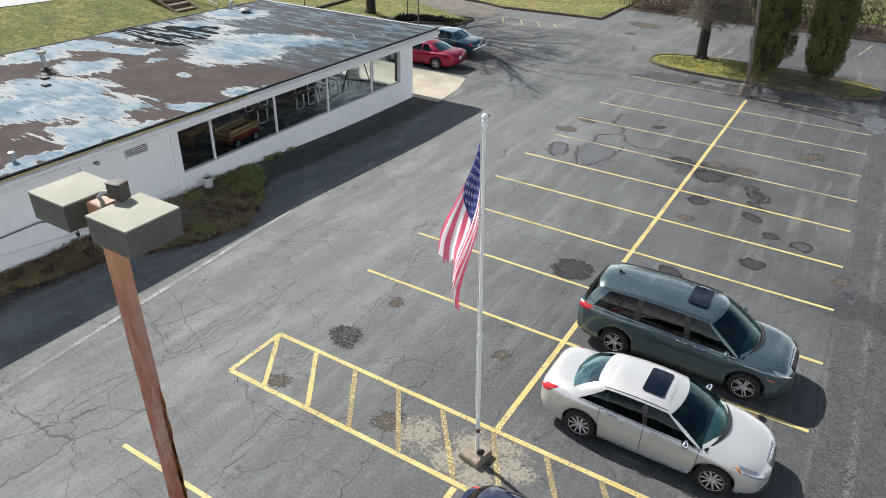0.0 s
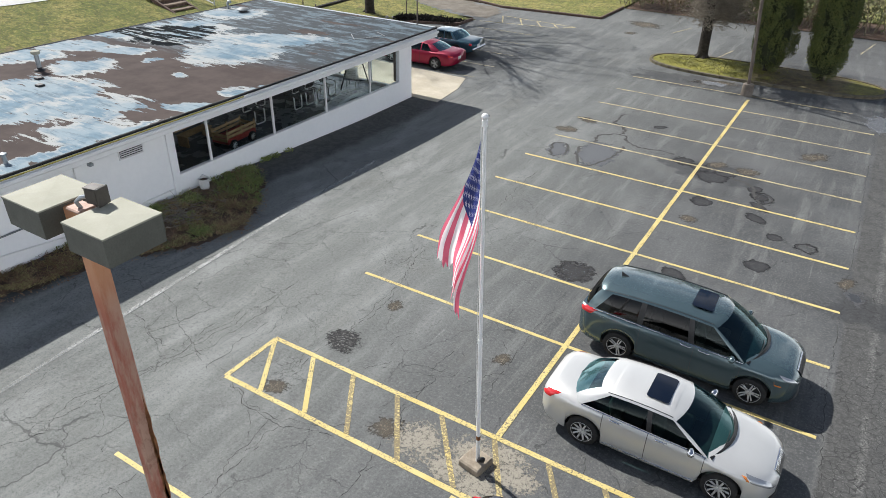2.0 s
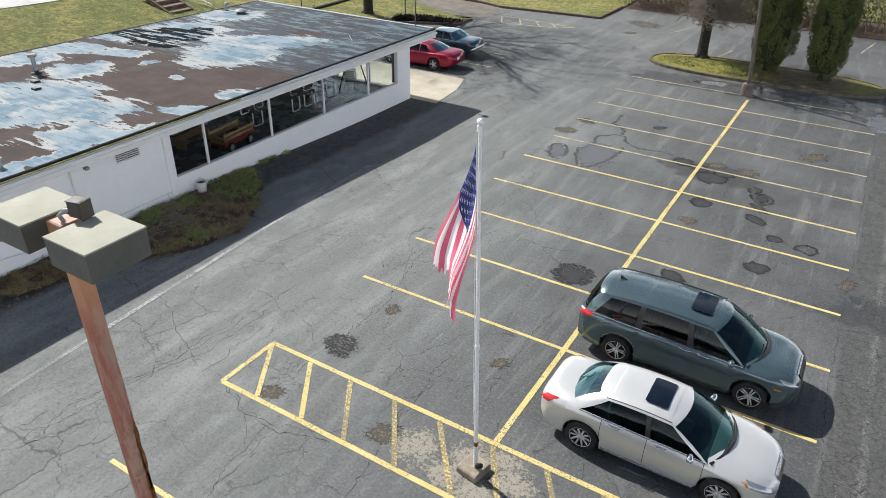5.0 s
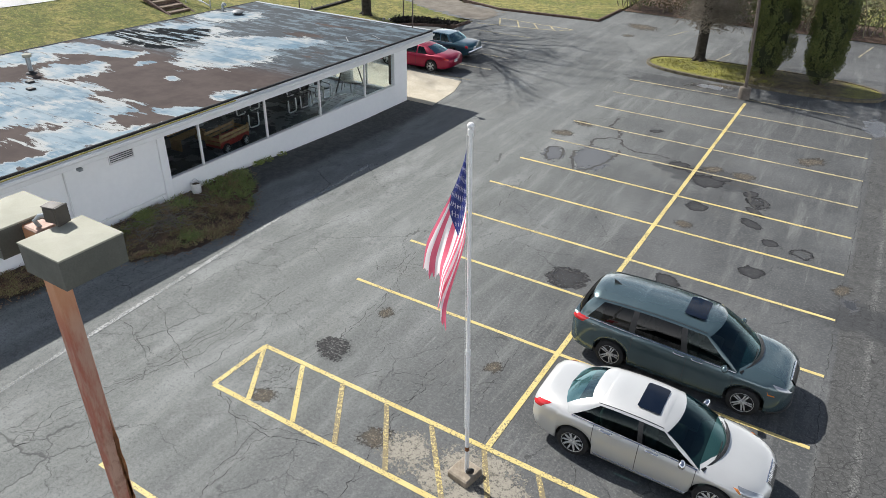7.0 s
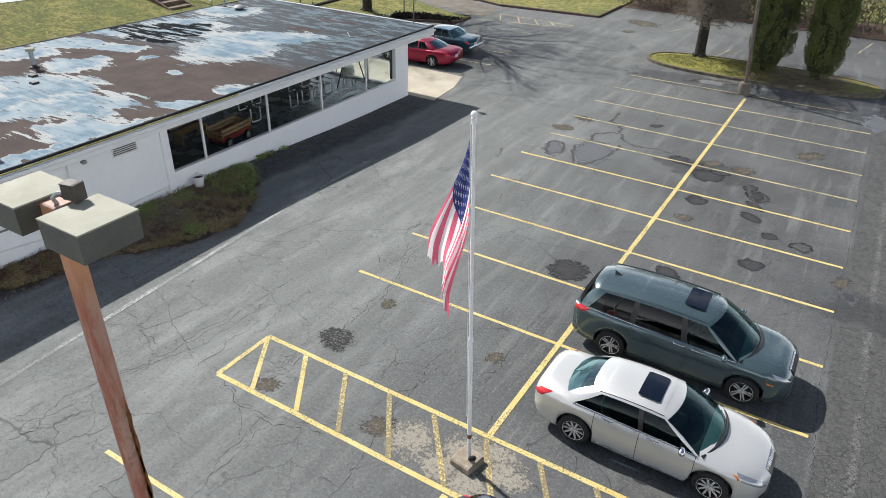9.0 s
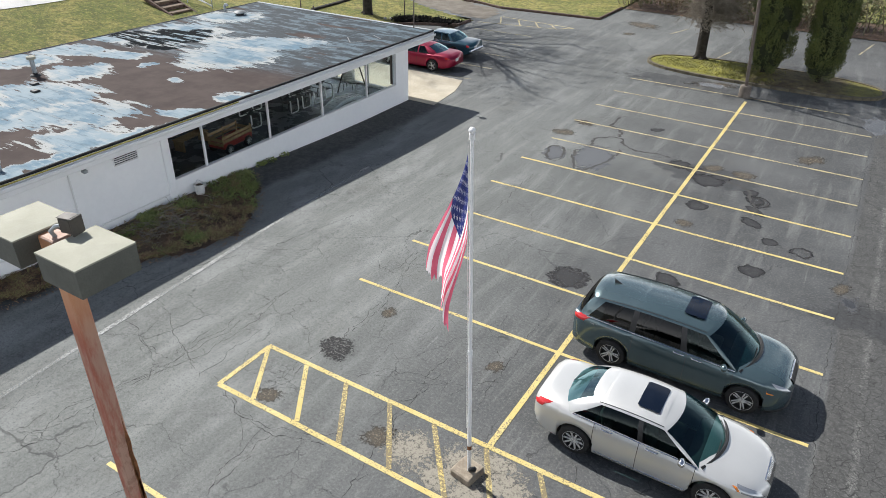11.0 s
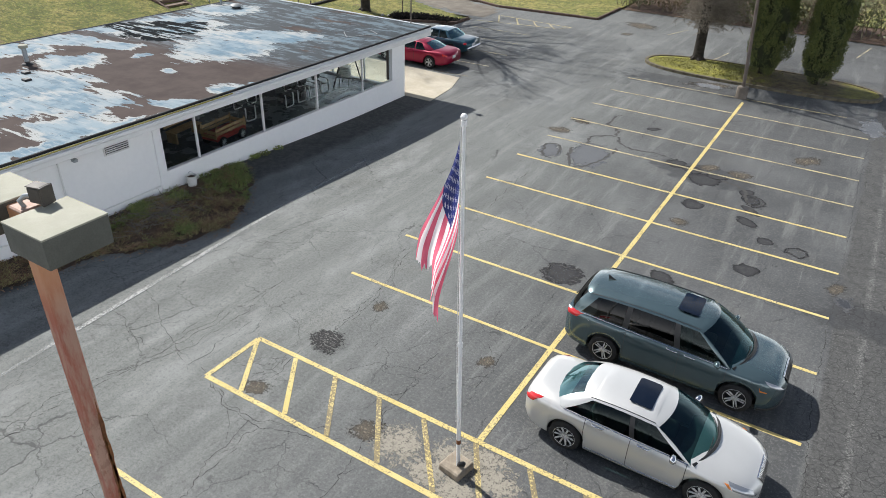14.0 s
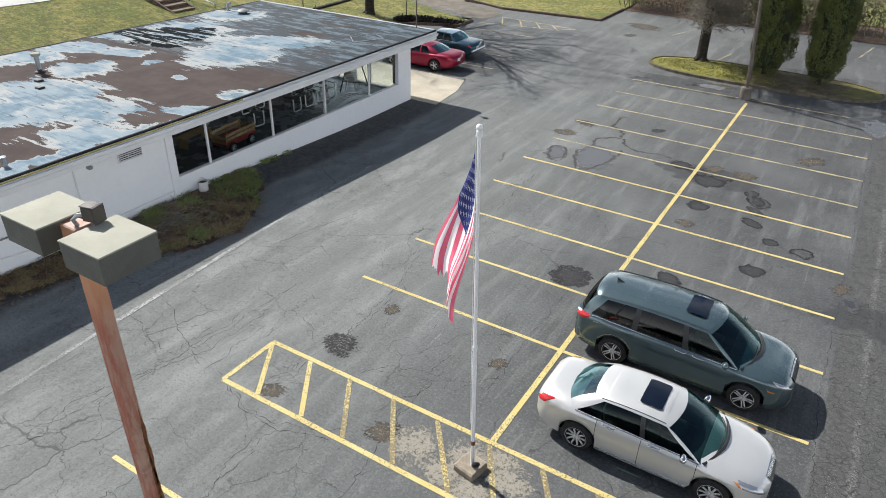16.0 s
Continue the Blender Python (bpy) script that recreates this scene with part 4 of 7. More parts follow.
for i, (cx, cy, a, b) in enumerate([(4.46, 11.25, 0.42, 0.36), (2.62, 14.3, 0.42, 0.62), (-1.15, 6.02, 0.7, 0.62)]):
    disc(cx, cy, a, b, 0.4, 0.0042 + 0.0003 * i, M_RING, "sealed_ring", "ring of tar sealant round a repair")
for i, (cx, cy, a, b) in enumerate([(-2.1, 27.75, 0.85, 0.42), (-2.9, 27.5, 0.3, 0.15), (5.75, 25.6, 0.55, 1.5), (5.95, 8.95, 0.25, 0.5)]):
    disc(cx, cy, a, b, 0.05, 0.0052 + 0.0003 * i, M_PUDDLE, "puddle", "shallow puddle reflecting the sky", "puddle", "puddles")
for i, (cx, cy, a, b) in enumerate([(-3.8, 14.95, 0.85, 1.5), (-5.3, 14.5, 0.5, 0.8)]):
    disc(cx, cy, a, b, 0.2, 0.0020 + 0.0003 * i, M_SMOOTH, "smooth_repair", "smooth grey repair in the asphalt")
# scoured pale patches round the pole base
for i, (cx, cy, a, b) in enumerate([(0.0, -1.6, 0.75, 0.5), (-1.3, -1.9, 0.55, 0.5), (0.75, -1.7, 0.5, 0.4), (-0.4, -2.2, 0.55, 0.4), (0.4, -1.25, 0.45, 0.22), (0.2, -2.3, 0.5, 0.35)]):
    disc(cx, cy, a, b, 0.2, 0.0018 + 0.0004 * i, M_WORN, "scoured_patch", "pale scoured aggregate where the coating wore off")

LANE_CRACKS = [[(-8.2, -6), (-8.1, -5.5), (-7.9, -4.7), (-7.8, -4), (-7.7, -3.5), (-7.5, -2.8), (-7.2, -2), (-7.2, -1.2), (-7.2, -0.4), (-7.4, 0.6), (-7.4, 1.4)], [(-9.9, -2.2), (-8.7, -2.6), (-7.8, -2.7), (-7.9, -2.1), (-7.8, -1.3)], [(-10, -1.2), (-9.1, -1.5), (-8.4, -2), (-7.6, -2.2), (-6.9, -2.6)], [(-5.6, -1.5), (-5, -1.1), (-4.9, -0.4), (-4.8, 0.7), (-4.8, 1.9), (-5.4, 4.2), (-5.4, 5)], [(-5.2, -2.1), (-5, -1.1)], [(-6.2, -2.5), (-4.9, -3), (-4.3, -3), (-4, -2.9), (-3.4, -2.7), (-2.7, -2.3)]]
HATCH_CRACKS = [[(-4.3, -3), (-4.2, -3.8), (-4.2, -4.3), (-4, -4.8)], [(-3.6, -0.7), (-3.2, -0.1), (-1.6, 0.3)], [(-2.5, -1.2), (-2.1, -0.5), (-2.3, 0.7), (-2.1, 1.1)], [(-11.1, -1.9), (-10.7, -0.8), (-10.3, 0.4), (-9.8, 1.6)], [(-8.3, -6.7), (-7.9, -5.9), (-8.3, -5.1), (-7.9, -3.9), (-7.7, -3), (-7.5, -1.7), (-7.5, 0), (-7.4, 1)]]
STALL_CRACKS = [[(-7.5, -3.2), (-7.7, -2.3), (-7.6, -1), (-7.7, -0.5)], [(-6.7, -2.6), (-6.8, -1.4), (-6.7, -0.5)], [(-6.1, -2.6), (-4.9, -3.1), (-4, -3.1), (-2.9, -2.7)], [(-4.1, -4.1), (-4, -3.1)], [(-1.7, -4.1), (-1.8, -3.3), (-2, -1.8), (-2.1, -0.6), (-2, 0.5)], [(-4.9, -1.1), (-4.9, -2.2)], [(-3.3, -0.4), (-2.2, -0.1), (-1.2, 0.5), (-0.7, 1)], [(-0.8, 0), (-0.9, 2.2), (-0.9, 5)], [(-5.6, 3.3), (-5.6, 4.5), (-5.5, 5)]]
FAR_CRACKS = [[(-5.1, 12.1), (-5, 9.7), (-4.9, 8.4)], [(-5.5, -6.5), (-5.5, -6), (-5.4, -5.4)], [(-5.5, -6), (-4.7, -6)], [(-3.9, -5.5), (-4, -4.7), (-4, -3.7)], [(-4.9, -0.4), (-4.9, 0.8), (-5, 3)], [(-9.3, 2.5), (-9.1, 3.9), (-8.6, 5.7)], [(5.72, 26), (5.66, 18), (5.7, 12), (5.66, 7), (5.66, 4.4), (5.9, 0.5)], [(-2.7, 27), (-2.9, 22), (-2.6, 17.5)], [(1, 2), (1.6, -0.3), (2, -1.2)]]
CRACKS = LANE_CRACKS + HATCH_CRACKS + STALL_CRACKS + FAR_CRACKS


def crack_path(pts, sway=0.09):
    out = []
    for (x0, y0), (x1, y1) in zip(pts, pts[1:]):
        d = math.hypot(x1 - x0, y1 - y0)
        n = max(2, int(d / 0.09))
        for i in range(n):
            t = i / n
            x, y = x0 + (x1 - x0) * t, y0 + (y1 - y0) * t
            out.append((x + sway * noise.noise((x * 2.2, y * 2.2, 1)) + 0.05 * noise.noise((x * 9, y * 9, 4)) + random.uniform(-0.030, 0.030), y + sway * noise.noise((x * 2.2, y * 2.2, 11)) + 0.05 * noise.noise((x * 9, y * 9, 14)) + random.uniform(-0.030, 0.030)))
    return out


for i in range(16):
    x, y = random.uniform(-9.3, -1.5), random.uniform(-7.5, 6.0)
    a = random.uniform(0, 6.28)
    way = []
    for k in range(random.randint(4, 9)):
        way.append((x, y))
        a += random.uniform(-0.55, 0.55)
        x, y = x + 0.32 * math.cos(a), y + 0.32 * math.sin(a)
    CRACKS.append(way)
SEALS = [[(-4.6, 15.3), (-4.58, 14.68), (-4.3, 13.94), (-3.96, 13.42), (-3.6, 13.59), (-3.43, 14.18), (-3.14, 14.87), (-3.03, 15.73), (-3.18, 16.38)], [(-5.08, 13.7), (-5.28, 13.77), (-5.66, 14.47), (-5.67, 15.08), (-5.38, 15.28), (-4.99, 14.85), (-4.86, 14.06)], [(-4.34, 15.98), (-4.49, 16.76), (-4.34, 17.19), (-3.9, 17.4), (-3.51, 17.51), (-3.19, 16.92), (-2.88, 16.59), (-2.17, 16.61), (-1.61, 16.7), (-1.12, 16.59)], [(-3.64, 17.67), (-3.84, 18.56), (-4.39, 18.8), (-4.44, 19.96), (-4.31, 20.54)], [(1.2, 15.5), (1.9, 15.4), (2.2, 14.9), (2.3, 14.3), (2.6, 13.9), (2.75, 13.0)]]
for pts in SEALS:
    g = Geo()
    ribbon(g, crack_path(pts, 0.14), 0.10, 0.0046, 0.7)
    solid("sealant_seam", g, M_SEAL, "meandering seam of dark tar sealant", "crack seal", "sealant seams", "structure")
for pts in CRACKS:
    g = Geo()
    path = crack_path(pts, 0.10 if pts[0][0] < 5 else 0.03)
    ribbon(g, path, (0.005 if len(CRACKS) - CRACKS.index(pts) <= 16 else 0.0095) if pts[0][0] < 5 else 0.012, 0.003, 0.8)
    for k in range(0, len(path) - 10, 9):
        if random.random() < 0.45:
            x, y = path[k]
            a = random.uniform(0, 6.28)
            ribbon(g, crack_path([(x, y), (x + random.uniform(0.2, 0.7) * math.cos(a), y + random.uniform(0.2, 0.7) * math.sin(a))]), 0.008, 0.0025, 0.6)
    solid("asphalt_crack", g, M_CRACK, "branching crack in the asphalt", "crack", "cracks", "structure")

# ---------- building ----------
RX0, RX1, RY0, RY1, RZ = -24.6, -13.3, -12.6, 17.8, 3.2
WX, NY = -13.95, 16.68
FLOOR = 0.34


def wall_box(name, a, b, label, mat=M_WALL):
    g = Geo().box([(p + q) / 2 for p, q in zip(a, b)], [q - p for p, q in zip(a, b)], 0.004)
    return solid(name, g, mat, label, "wall", kind="structure")


SILL, HEAD = 0.98, 2.62
WIN0, WIN1 = 2.93, 15.66
wall_box("wall_east_south", (WX - 0.2, RY0 + 0.4, -0.2), (WX, WIN0, 2.78), "white painted block wall with stained base")
wall_box("wall_east_sill", (WX - 0.2, WIN0, -0.2), (WX, NY, SILL), "white painted wall below the showroom windows")
wall_box("wall_east_head", (WX - 0.2, WIN0, HEAD), (WX, NY, 2.78), "white painted lintel above the windows")
wall_box("wall_east_pier", (WX - 0.2, WIN1, SILL), (WX, NY, HEAD), "white painted corner pier")
wall_box("wall_north_sill", (-24.3, NY - 0.2, -0.2), (WX - 0.2, NY, 0.42), "low white wall below the north windows")
wall_box("wall_north_head", (-24.3, NY - 0.2, HEAD), (WX - 0.2, NY, 2.78), "white lintel above the north windows")
wall_box("wall_north_west", (-24.3, NY - 0.2, 0.42), (-20.4, NY, HEAD), "white painted north wall")
wall_box("wall_west", (-24.5, RY0 + 0.4, -0.2), (-24.3, NY, 2.78), "white painted rear wall")
wall_box("wall_south", (-24.3, RY0 + 0.2, -0.2), (WX, RY0 + 0.4, 2.78), "white painted south wall")
wall_box("wall_inner", (-20.6, RY0 + 0.6, FLOOR), (-20.45, NY - 0.3, 2.76), "dark inner wall of the showroom", M_INNER)
wall_box("wall_inner_south", (-20.4, 0.9, FLOOR), (WX - 0.25, 1.05, 2.76), "dark inner wall of the showroom", M_INNER)
g = Geo().box(((RX0 + WX) / 2, 2.2, FLOOR - 0.3), (WX - RX0 - 0.7, 28.4, 0.6), 0)
solid("floor", g, M_FLOOR, "dark grey polished showroom floor", "floor", kind="structure")
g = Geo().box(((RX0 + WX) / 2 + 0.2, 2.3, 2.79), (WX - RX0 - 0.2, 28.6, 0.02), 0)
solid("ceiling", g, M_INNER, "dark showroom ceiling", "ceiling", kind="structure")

roof = thing("roof", "flat roof of brown roofing with peeling pale coating", "roof", kind="structure")
nx, ny = 24, 60
g = Geo()
g.grid([[(RX0 + (RX1 - RX0) * i / nx, RY0 + (RY1 - RY0) * j / ny, RZ + 0.02 * noise.noise((i * 0.4, j * 0.4, 5))) for i in range(nx + 1)] for j in range(ny + 1)])
part("roofing", g, M_ROOF, roof, "brown roofing felt with patches of pale coating", 60)
part("deck", Geo().box(((RX0 + RX1) / 2, (RY0 + RY1) / 2, RZ - 0.23), (RX1 - RX0, RY1 - RY0, 0.40), 0), M_TRIM, roof, "white roof deck and soffit")
part("drip_edge", Geo().box((RX1 + 0.005, (RY0 + RY1) / 2, RZ - 0.03), (0.08, RY1 - RY0 + 0.1, 0.075), 0.012), M_DRIP, roof, "black metal roof edge")
part("drip_edge", Geo().box(((RX0 + RX1) / 2, RY1 - 0.02, RZ - 0.01), (RX1 - RX0 - 0.1, 0.12, 0.07), 0.015), M_GALV, roof, "grey metal roof edge")
part("drip_edge", Geo().box((RX0 + 0.03, (RY0 + RY1) / 2, RZ - 0.01), (0.1, RY1 - RY0, 0.06), 0.015), M_DRIP, roof, "black metal roof edge")
part("edge_strip", Geo().box((RX1 + 0.095, RY0 + 9.0, RZ - 0.075), (0.03, 18.0, 0.04), 0.006), M_YELLOW, roof, "yellowed strip along the roof edge")
part("fascia", Geo().box((RX1 + 0.03, (RY0 + RY1) / 2, RZ - 0.27), (0.05, RY1 - RY0, 0.33), 0.008), M_TRIM, roof, "white fascia board")
part("fascia", Geo().box(((RX0 + RX1) / 2, RY1 + 0.03, RZ - 0.25), (RX1 - RX0 + 0.1, 0.05, 0.38), 0.008), M_TRIM, roof, "white fascia board")
# gutter with a rolled lip
prof = [(0.0, 0.0), (0.0, -0.10), (0.025, -0.125), (0.085, -0.125), (0.11, -0.10), (0.115, -0.02), (0.10, 0.0)]
g = Geo()
g.grid([[(RX1 + 0.058 + a, y, RZ - 0.13 + b) for a, b in prof] for y in (RY0, -6, 0, 6, 12, RY1)])
part("gutter", g, M_TRIM, roof, "white metal gutter", 40)

# windows: posts and panes along the front, glazing to the north
win = thing("window_1", "long showroom window with slim white posts", "window", kind="structure")
stops = [WIN0, 4.33, 7.43, 10.47, 13.48, WIN1]
for y in stops[1:-1]:
    part("mullion", Geo().box((WX - 0.07, y, (SILL + HEAD) / 2), (0.09, 0.075, HEAD - SILL), 0.012), M_TRIM, win, "white window post")
for a, b in zip(stops, stops[1:]):
    pane = part("pane", Geo().box((WX - 0.10, (a + b) / 2, (SILL + HEAD) / 2), (0.008, b - a - 0.08, HEAD - SILL - 0.04), 0), M_WINDOW, win, "clear window pane")
    pane.visible_shadow = False
part("window_sill", Geo().box((WX - 0.05, (WIN0 + WIN1) / 2, SILL + 0.012), (0.16, WIN1 - WIN0, 0.03), 0.008), M_TRIM, win, "white sill")
part("window_head", Geo().box((WX - 0.08, (WIN0 + WIN1) / 2, HEAD - 0.02), (0.1, WIN1 - WIN0, 0.04), 0.008), M_TRIM, win, "white head rail")
part("jamb", Geo().box((WX - 0.26, WIN1 + 0.06, (SILL + HEAD) / 2), (0.14, 0.14, HEAD - SILL), 0.01), M_STEEL, win, "dark jamb at the corner")
win = thing("window_2", "tall glazing in the north wall", "window", kind="structure")
for x in (-20.3, -18.3, -16.3, -14.45):
    part("mullion", Geo().box((x, NY - 0.08, (0.42 + HEAD) / 2), (0.07, 0.07, HEAD - 0.42), 0.01), M_TRIM, win, "white window post")
for a, b in ((-20.3, -18.3), (-18.3, -16.3), (-16.3, -14.45)):
    pane = part("pane", Geo().box(((a + b) / 2, NY - 0.1, (0.42 + HEAD) / 2), (b - a - 0.08, 0.008, HEAD - 0.46), 0), M_WINDOW, win, "clear window pane")
    pane.visible_shadow = False

# pilaster, vent, conduits on the front wall
solid("pilaster", Geo().box((WX + 0.03, WIN0 - 0.2, 1.25), (0.06, 0.26, 2.9), 0.01), M_WALL, "shallow white pilaster beside the window", "pilaster", kind="structure")
vent = thing("wall_vent", "white louvred vent in the white wall", "vent")
part("frame", Geo().box((WX + 0.012, 1.33, 2.36), (0.03, 0.86, 0.36), 0.006), M_TRIM, vent, "white vent frame")
part("backing", Geo().box((WX + 0.028, 1.33, 2.36), (0.006, 0.78, 0.29), 0), M_BLACK, vent)
for i in range(5):
    part("slat", Geo().box((WX + 0.045, 1.33, 2.235 + 0.062 * i), (0.034, 0.78, 0.010), 0, pose(0, 0, 0, 0, 35, 0)), M_TRIM, vent, "white metal slat")
pipes = thing("wall_conduit", "thin painted conduit running along the wall", "conduit")
part("pipe", Geo().tube([(WX + 0.05, -11.5, 0.98), (WX + 0.05, -4.0, 0.95), (WX + 0.05, -1.2, 0.59), (WX + 0.05, 2.55, 0.61)], 0.022, 8), M_TRIM, pipes, "", 60)
part("pipe", Geo().tube([(WX + 0.05, -0.55, 2.6), (WX + 0.05, -0.56, 0.3)], 0.028, 8), M_TRIM, pipes, "white downpipe", 60)
for y in (-9, -6.5, -4, -1.2, 0.4, 2.2):
    part("clip", Geo().box((WX + 0.03, y, 0.97 if y < -3 else 0.6), (0.06, 0.04, 0.07), 0.004), M_TRIM, pipes)
meter = thing("gas_meter", "grey gas meter with bent pipes on the wall", "meter")
part("meter_body", Geo().box((WX + 0.24, -0.95, 0.93), (0.22, 0.30, 0.34), 0.06), M_METER, meter, "grey meter body", 50)
part("index_box", Geo().box((WX + 0.37, -0.95, 0.97), (0.04, 0.16, 0.12), 0.01), M_BLACK, meter, "dark dial box")
part("regulator", Geo().lathe([(0.0, -0.05), (0.12, -0.035), (0.13, 0.0), (0.12, 0.035), (0.05, 0.06), (0.045, 0.14), (0.0, 0.15)], 16, pose(WX + 0.22, -1.36, 1.30, 0, 60, 0)), M_METER, meter, "round regulator", 50)
part("pipe", Geo().tube([(WX + 0.24, -0.86, 1.08), (WX + 0.24, -0.86, 1.24), (WX + 0.22, -1.0, 1.30), (WX + 0.22, -1.36, 1.30), (WX + 0.22, -1.9, 1.35), (WX + 0.06, -2.1, 1.355), (WX + 0.06, -11.5, 1.36)], 0.026, 8), M_METER, meter, "grey pipe", 60)
part("pipe", Geo().tube([(WX + 0.24, -1.04, 1.08), (WX + 0.24, -1.04, 1.18), (WX + 0.22, -1.20, 1.16), (WX + 0.2, -1.22, 0.2)], 0.026, 8), M_METER, meter, "grey pipe", 60)
part("valve", Geo().box((WX + 0.2, -1.22, 0.62), (0.09, 0.09, 0.11), 0.02), M_BLACK, meter, "dark shut-off valve")
bracket = thing("floodlight", "small floodlight under the eave", "lamp")
part("arm", Geo().tube([(WX, -0.2, 2.62), (WX + 0.3, -0.22, 2.58)], 0.015, 6), M_GALV, bracket)
part("head", Geo().box((WX + 0.38, -0.23, 2.56), (0.16, 0.14, 0.1), 0.02), M_GALV, bracket)
bucket = thing("bucket", "dirty white plastic bucket beside the wall", "bucket", m=pose(-13.68, 3.6, 0.22) @ Matrix.Scale(1.2, 4))
part("pail", Geo().lathe([(0.0, 0.0), (0.12, 0.0), (0.145, 0.34), (0.155, 0.345), (0.155, 0.37), (0.14, 0.37), (0.13, 0.3), (0.11, 0.05), (0.0, 0.05)], 24), M_PLASTIC, bucket, "", 40)
part("soil", Geo().lathe([(0.135, 0.31), (0.06, 0.35), (0.0, 0.36)], 16), M_BED, bucket, "dark contents", 60)
part("handle", Geo().tube([(0.15 * math.cos(a), 0.02, 0.34 + 0.13 * math.sin(a)) for a in np.linspace(0, math.pi, 9)], 0.005, 5), M_GALV, bucket, "wire handle")

# roof fittings
vent = thing("roof_vent_pipe", "grey roof vent pipe with a pale cap", "vent", m=pose(-21.24, 3.2, RZ))
part("flashing", Geo().lathe([(0.2, 0.0), (0.19, 0.03), (0.09, 0.07), (0.085, 0.12)], 16), M_BLACK, vent, "", 50)
part("pipe", Geo().tube([(0, 0, 0.02), (0, 0, 0.62)], 0.08, 16), M_GALV, vent, "", 50)
part("cap", Geo().lathe([(0.0, 0.60), (0.15, 0.60), (0.16, 0.64), (0.15, 0.70), (0.0, 0.74)], 16), M_LAMPTOP, vent, "pale metal cap", 50)
vent = thing("roof_vent_stub", "short grey vent stub on the roof", "vent", m=pose(-13.99, -2.2, RZ))
part("pipe", Geo().tube([(0, 0, 0.0), (0, 0, 0.24)], 0.06, 14), M_GALV, vent, "", 50)
part("cap", Geo().lathe([(0.0, 0.22), (0.085, 0.22), (0.09, 0.27), (0.0, 0.30)], 14), M_GALV, vent, "", 50)
for i in range(2):
    solid("roof_hatch_block", Geo().box((-20.25 + 0.8 * i, 2.55 - 0.45 * i, RZ + 0.03), (0.26, 0.24, 0.08), 0.02), M_BLACK, "small black block on the roof", "roof block", "roof blocks")
vent = thing("roof_mushroom_vent", "round grey mushroom vent on the roof", "vent", m=pose(-22.94, 14.91, RZ) @ Matrix.Scale(0.72, 4))
part("stem", Geo().tube([(0, 0, 0.0), (0, 0, 0.2)], 0.28, 18), M_BLACK, vent, "dark stem", 50)
part("hood", Geo().lathe([(0.30, 0.12), (0.42, 0.13), (0.44, 0.17), (0.36, 0.24), (0.18, 0.30), (0.0, 0.31)], 24), M_METER, vent, "grey domed hood", 50)
for p, q in (((-15.2, 12.3), (-14.6, 12.9)), ((-14.9, 13.6), (-14.2, 14.9)), ((-14.2, 14.9), (-14.9, 15.3)), ((-15.6, 14.3), (-14.9, 13.6))):
    a, b = Vector((*p, 0)), Vector((*q, 0))
    way = b - a
    g = Geo().box((0, 0, 0), (way.length, 0.05, 0.006), 0.002)
    solid("roof_paint_mark", g, M_MARK, "thin white paint line on the roof", "paint mark", "roof paint marks", "structure", m=pose((a.x + b.x) / 2, (a.y + b.y) / 2, RZ + 0.022, 0, 0, math.degrees(math.atan2(way.y, way.x))))
mast = thing("roof_mast", "thin mast with a small lamp at the roof edge", "mast", m=pose(-14.3, 17.7, RZ - 0.03))
part("pole", Geo().tube([(0, 0, 0), (0, 0, 1.5)], 0.03, 8), M_STEEL, mast, "", 60)
part("head", Geo().lathe([(0.0, 1.46), (0.11, 1.47), (0.13, 1.52), (0.12, 1.64), (0.06, 1.70), (0.0, 1.71)], 12), M_STEEL, mast, "", 60)

# ---------- lamp post by the camera ----------
lamp = thing("parking_lamp", "rusty red square lamp post with two box lights", "street lamp", m=pose(-0.45, -7.87, 0))
part("pole", Geo().box((0, 0, 4.02), (0.134, 0.134, 8.04), 0.012), M_RUST, lamp, "faded red paint over rust")
part("base_plate", Geo().box((0, 0, 0.02), (0.4, 0.4, 0.04), 0.01), M_RUSTDARK, lamp)
part("arm", Geo().box((0, 0, 8.05), (0.5, 0.12, 0.12), 0.01), M_RUST, lamp, "red crossarm")
part("arm_cap", Geo().box((0.0, 0.0, 8.115), (0.17, 0.15, 0.03), 0.01), M_FADED, lamp, "pinkish pole cap")
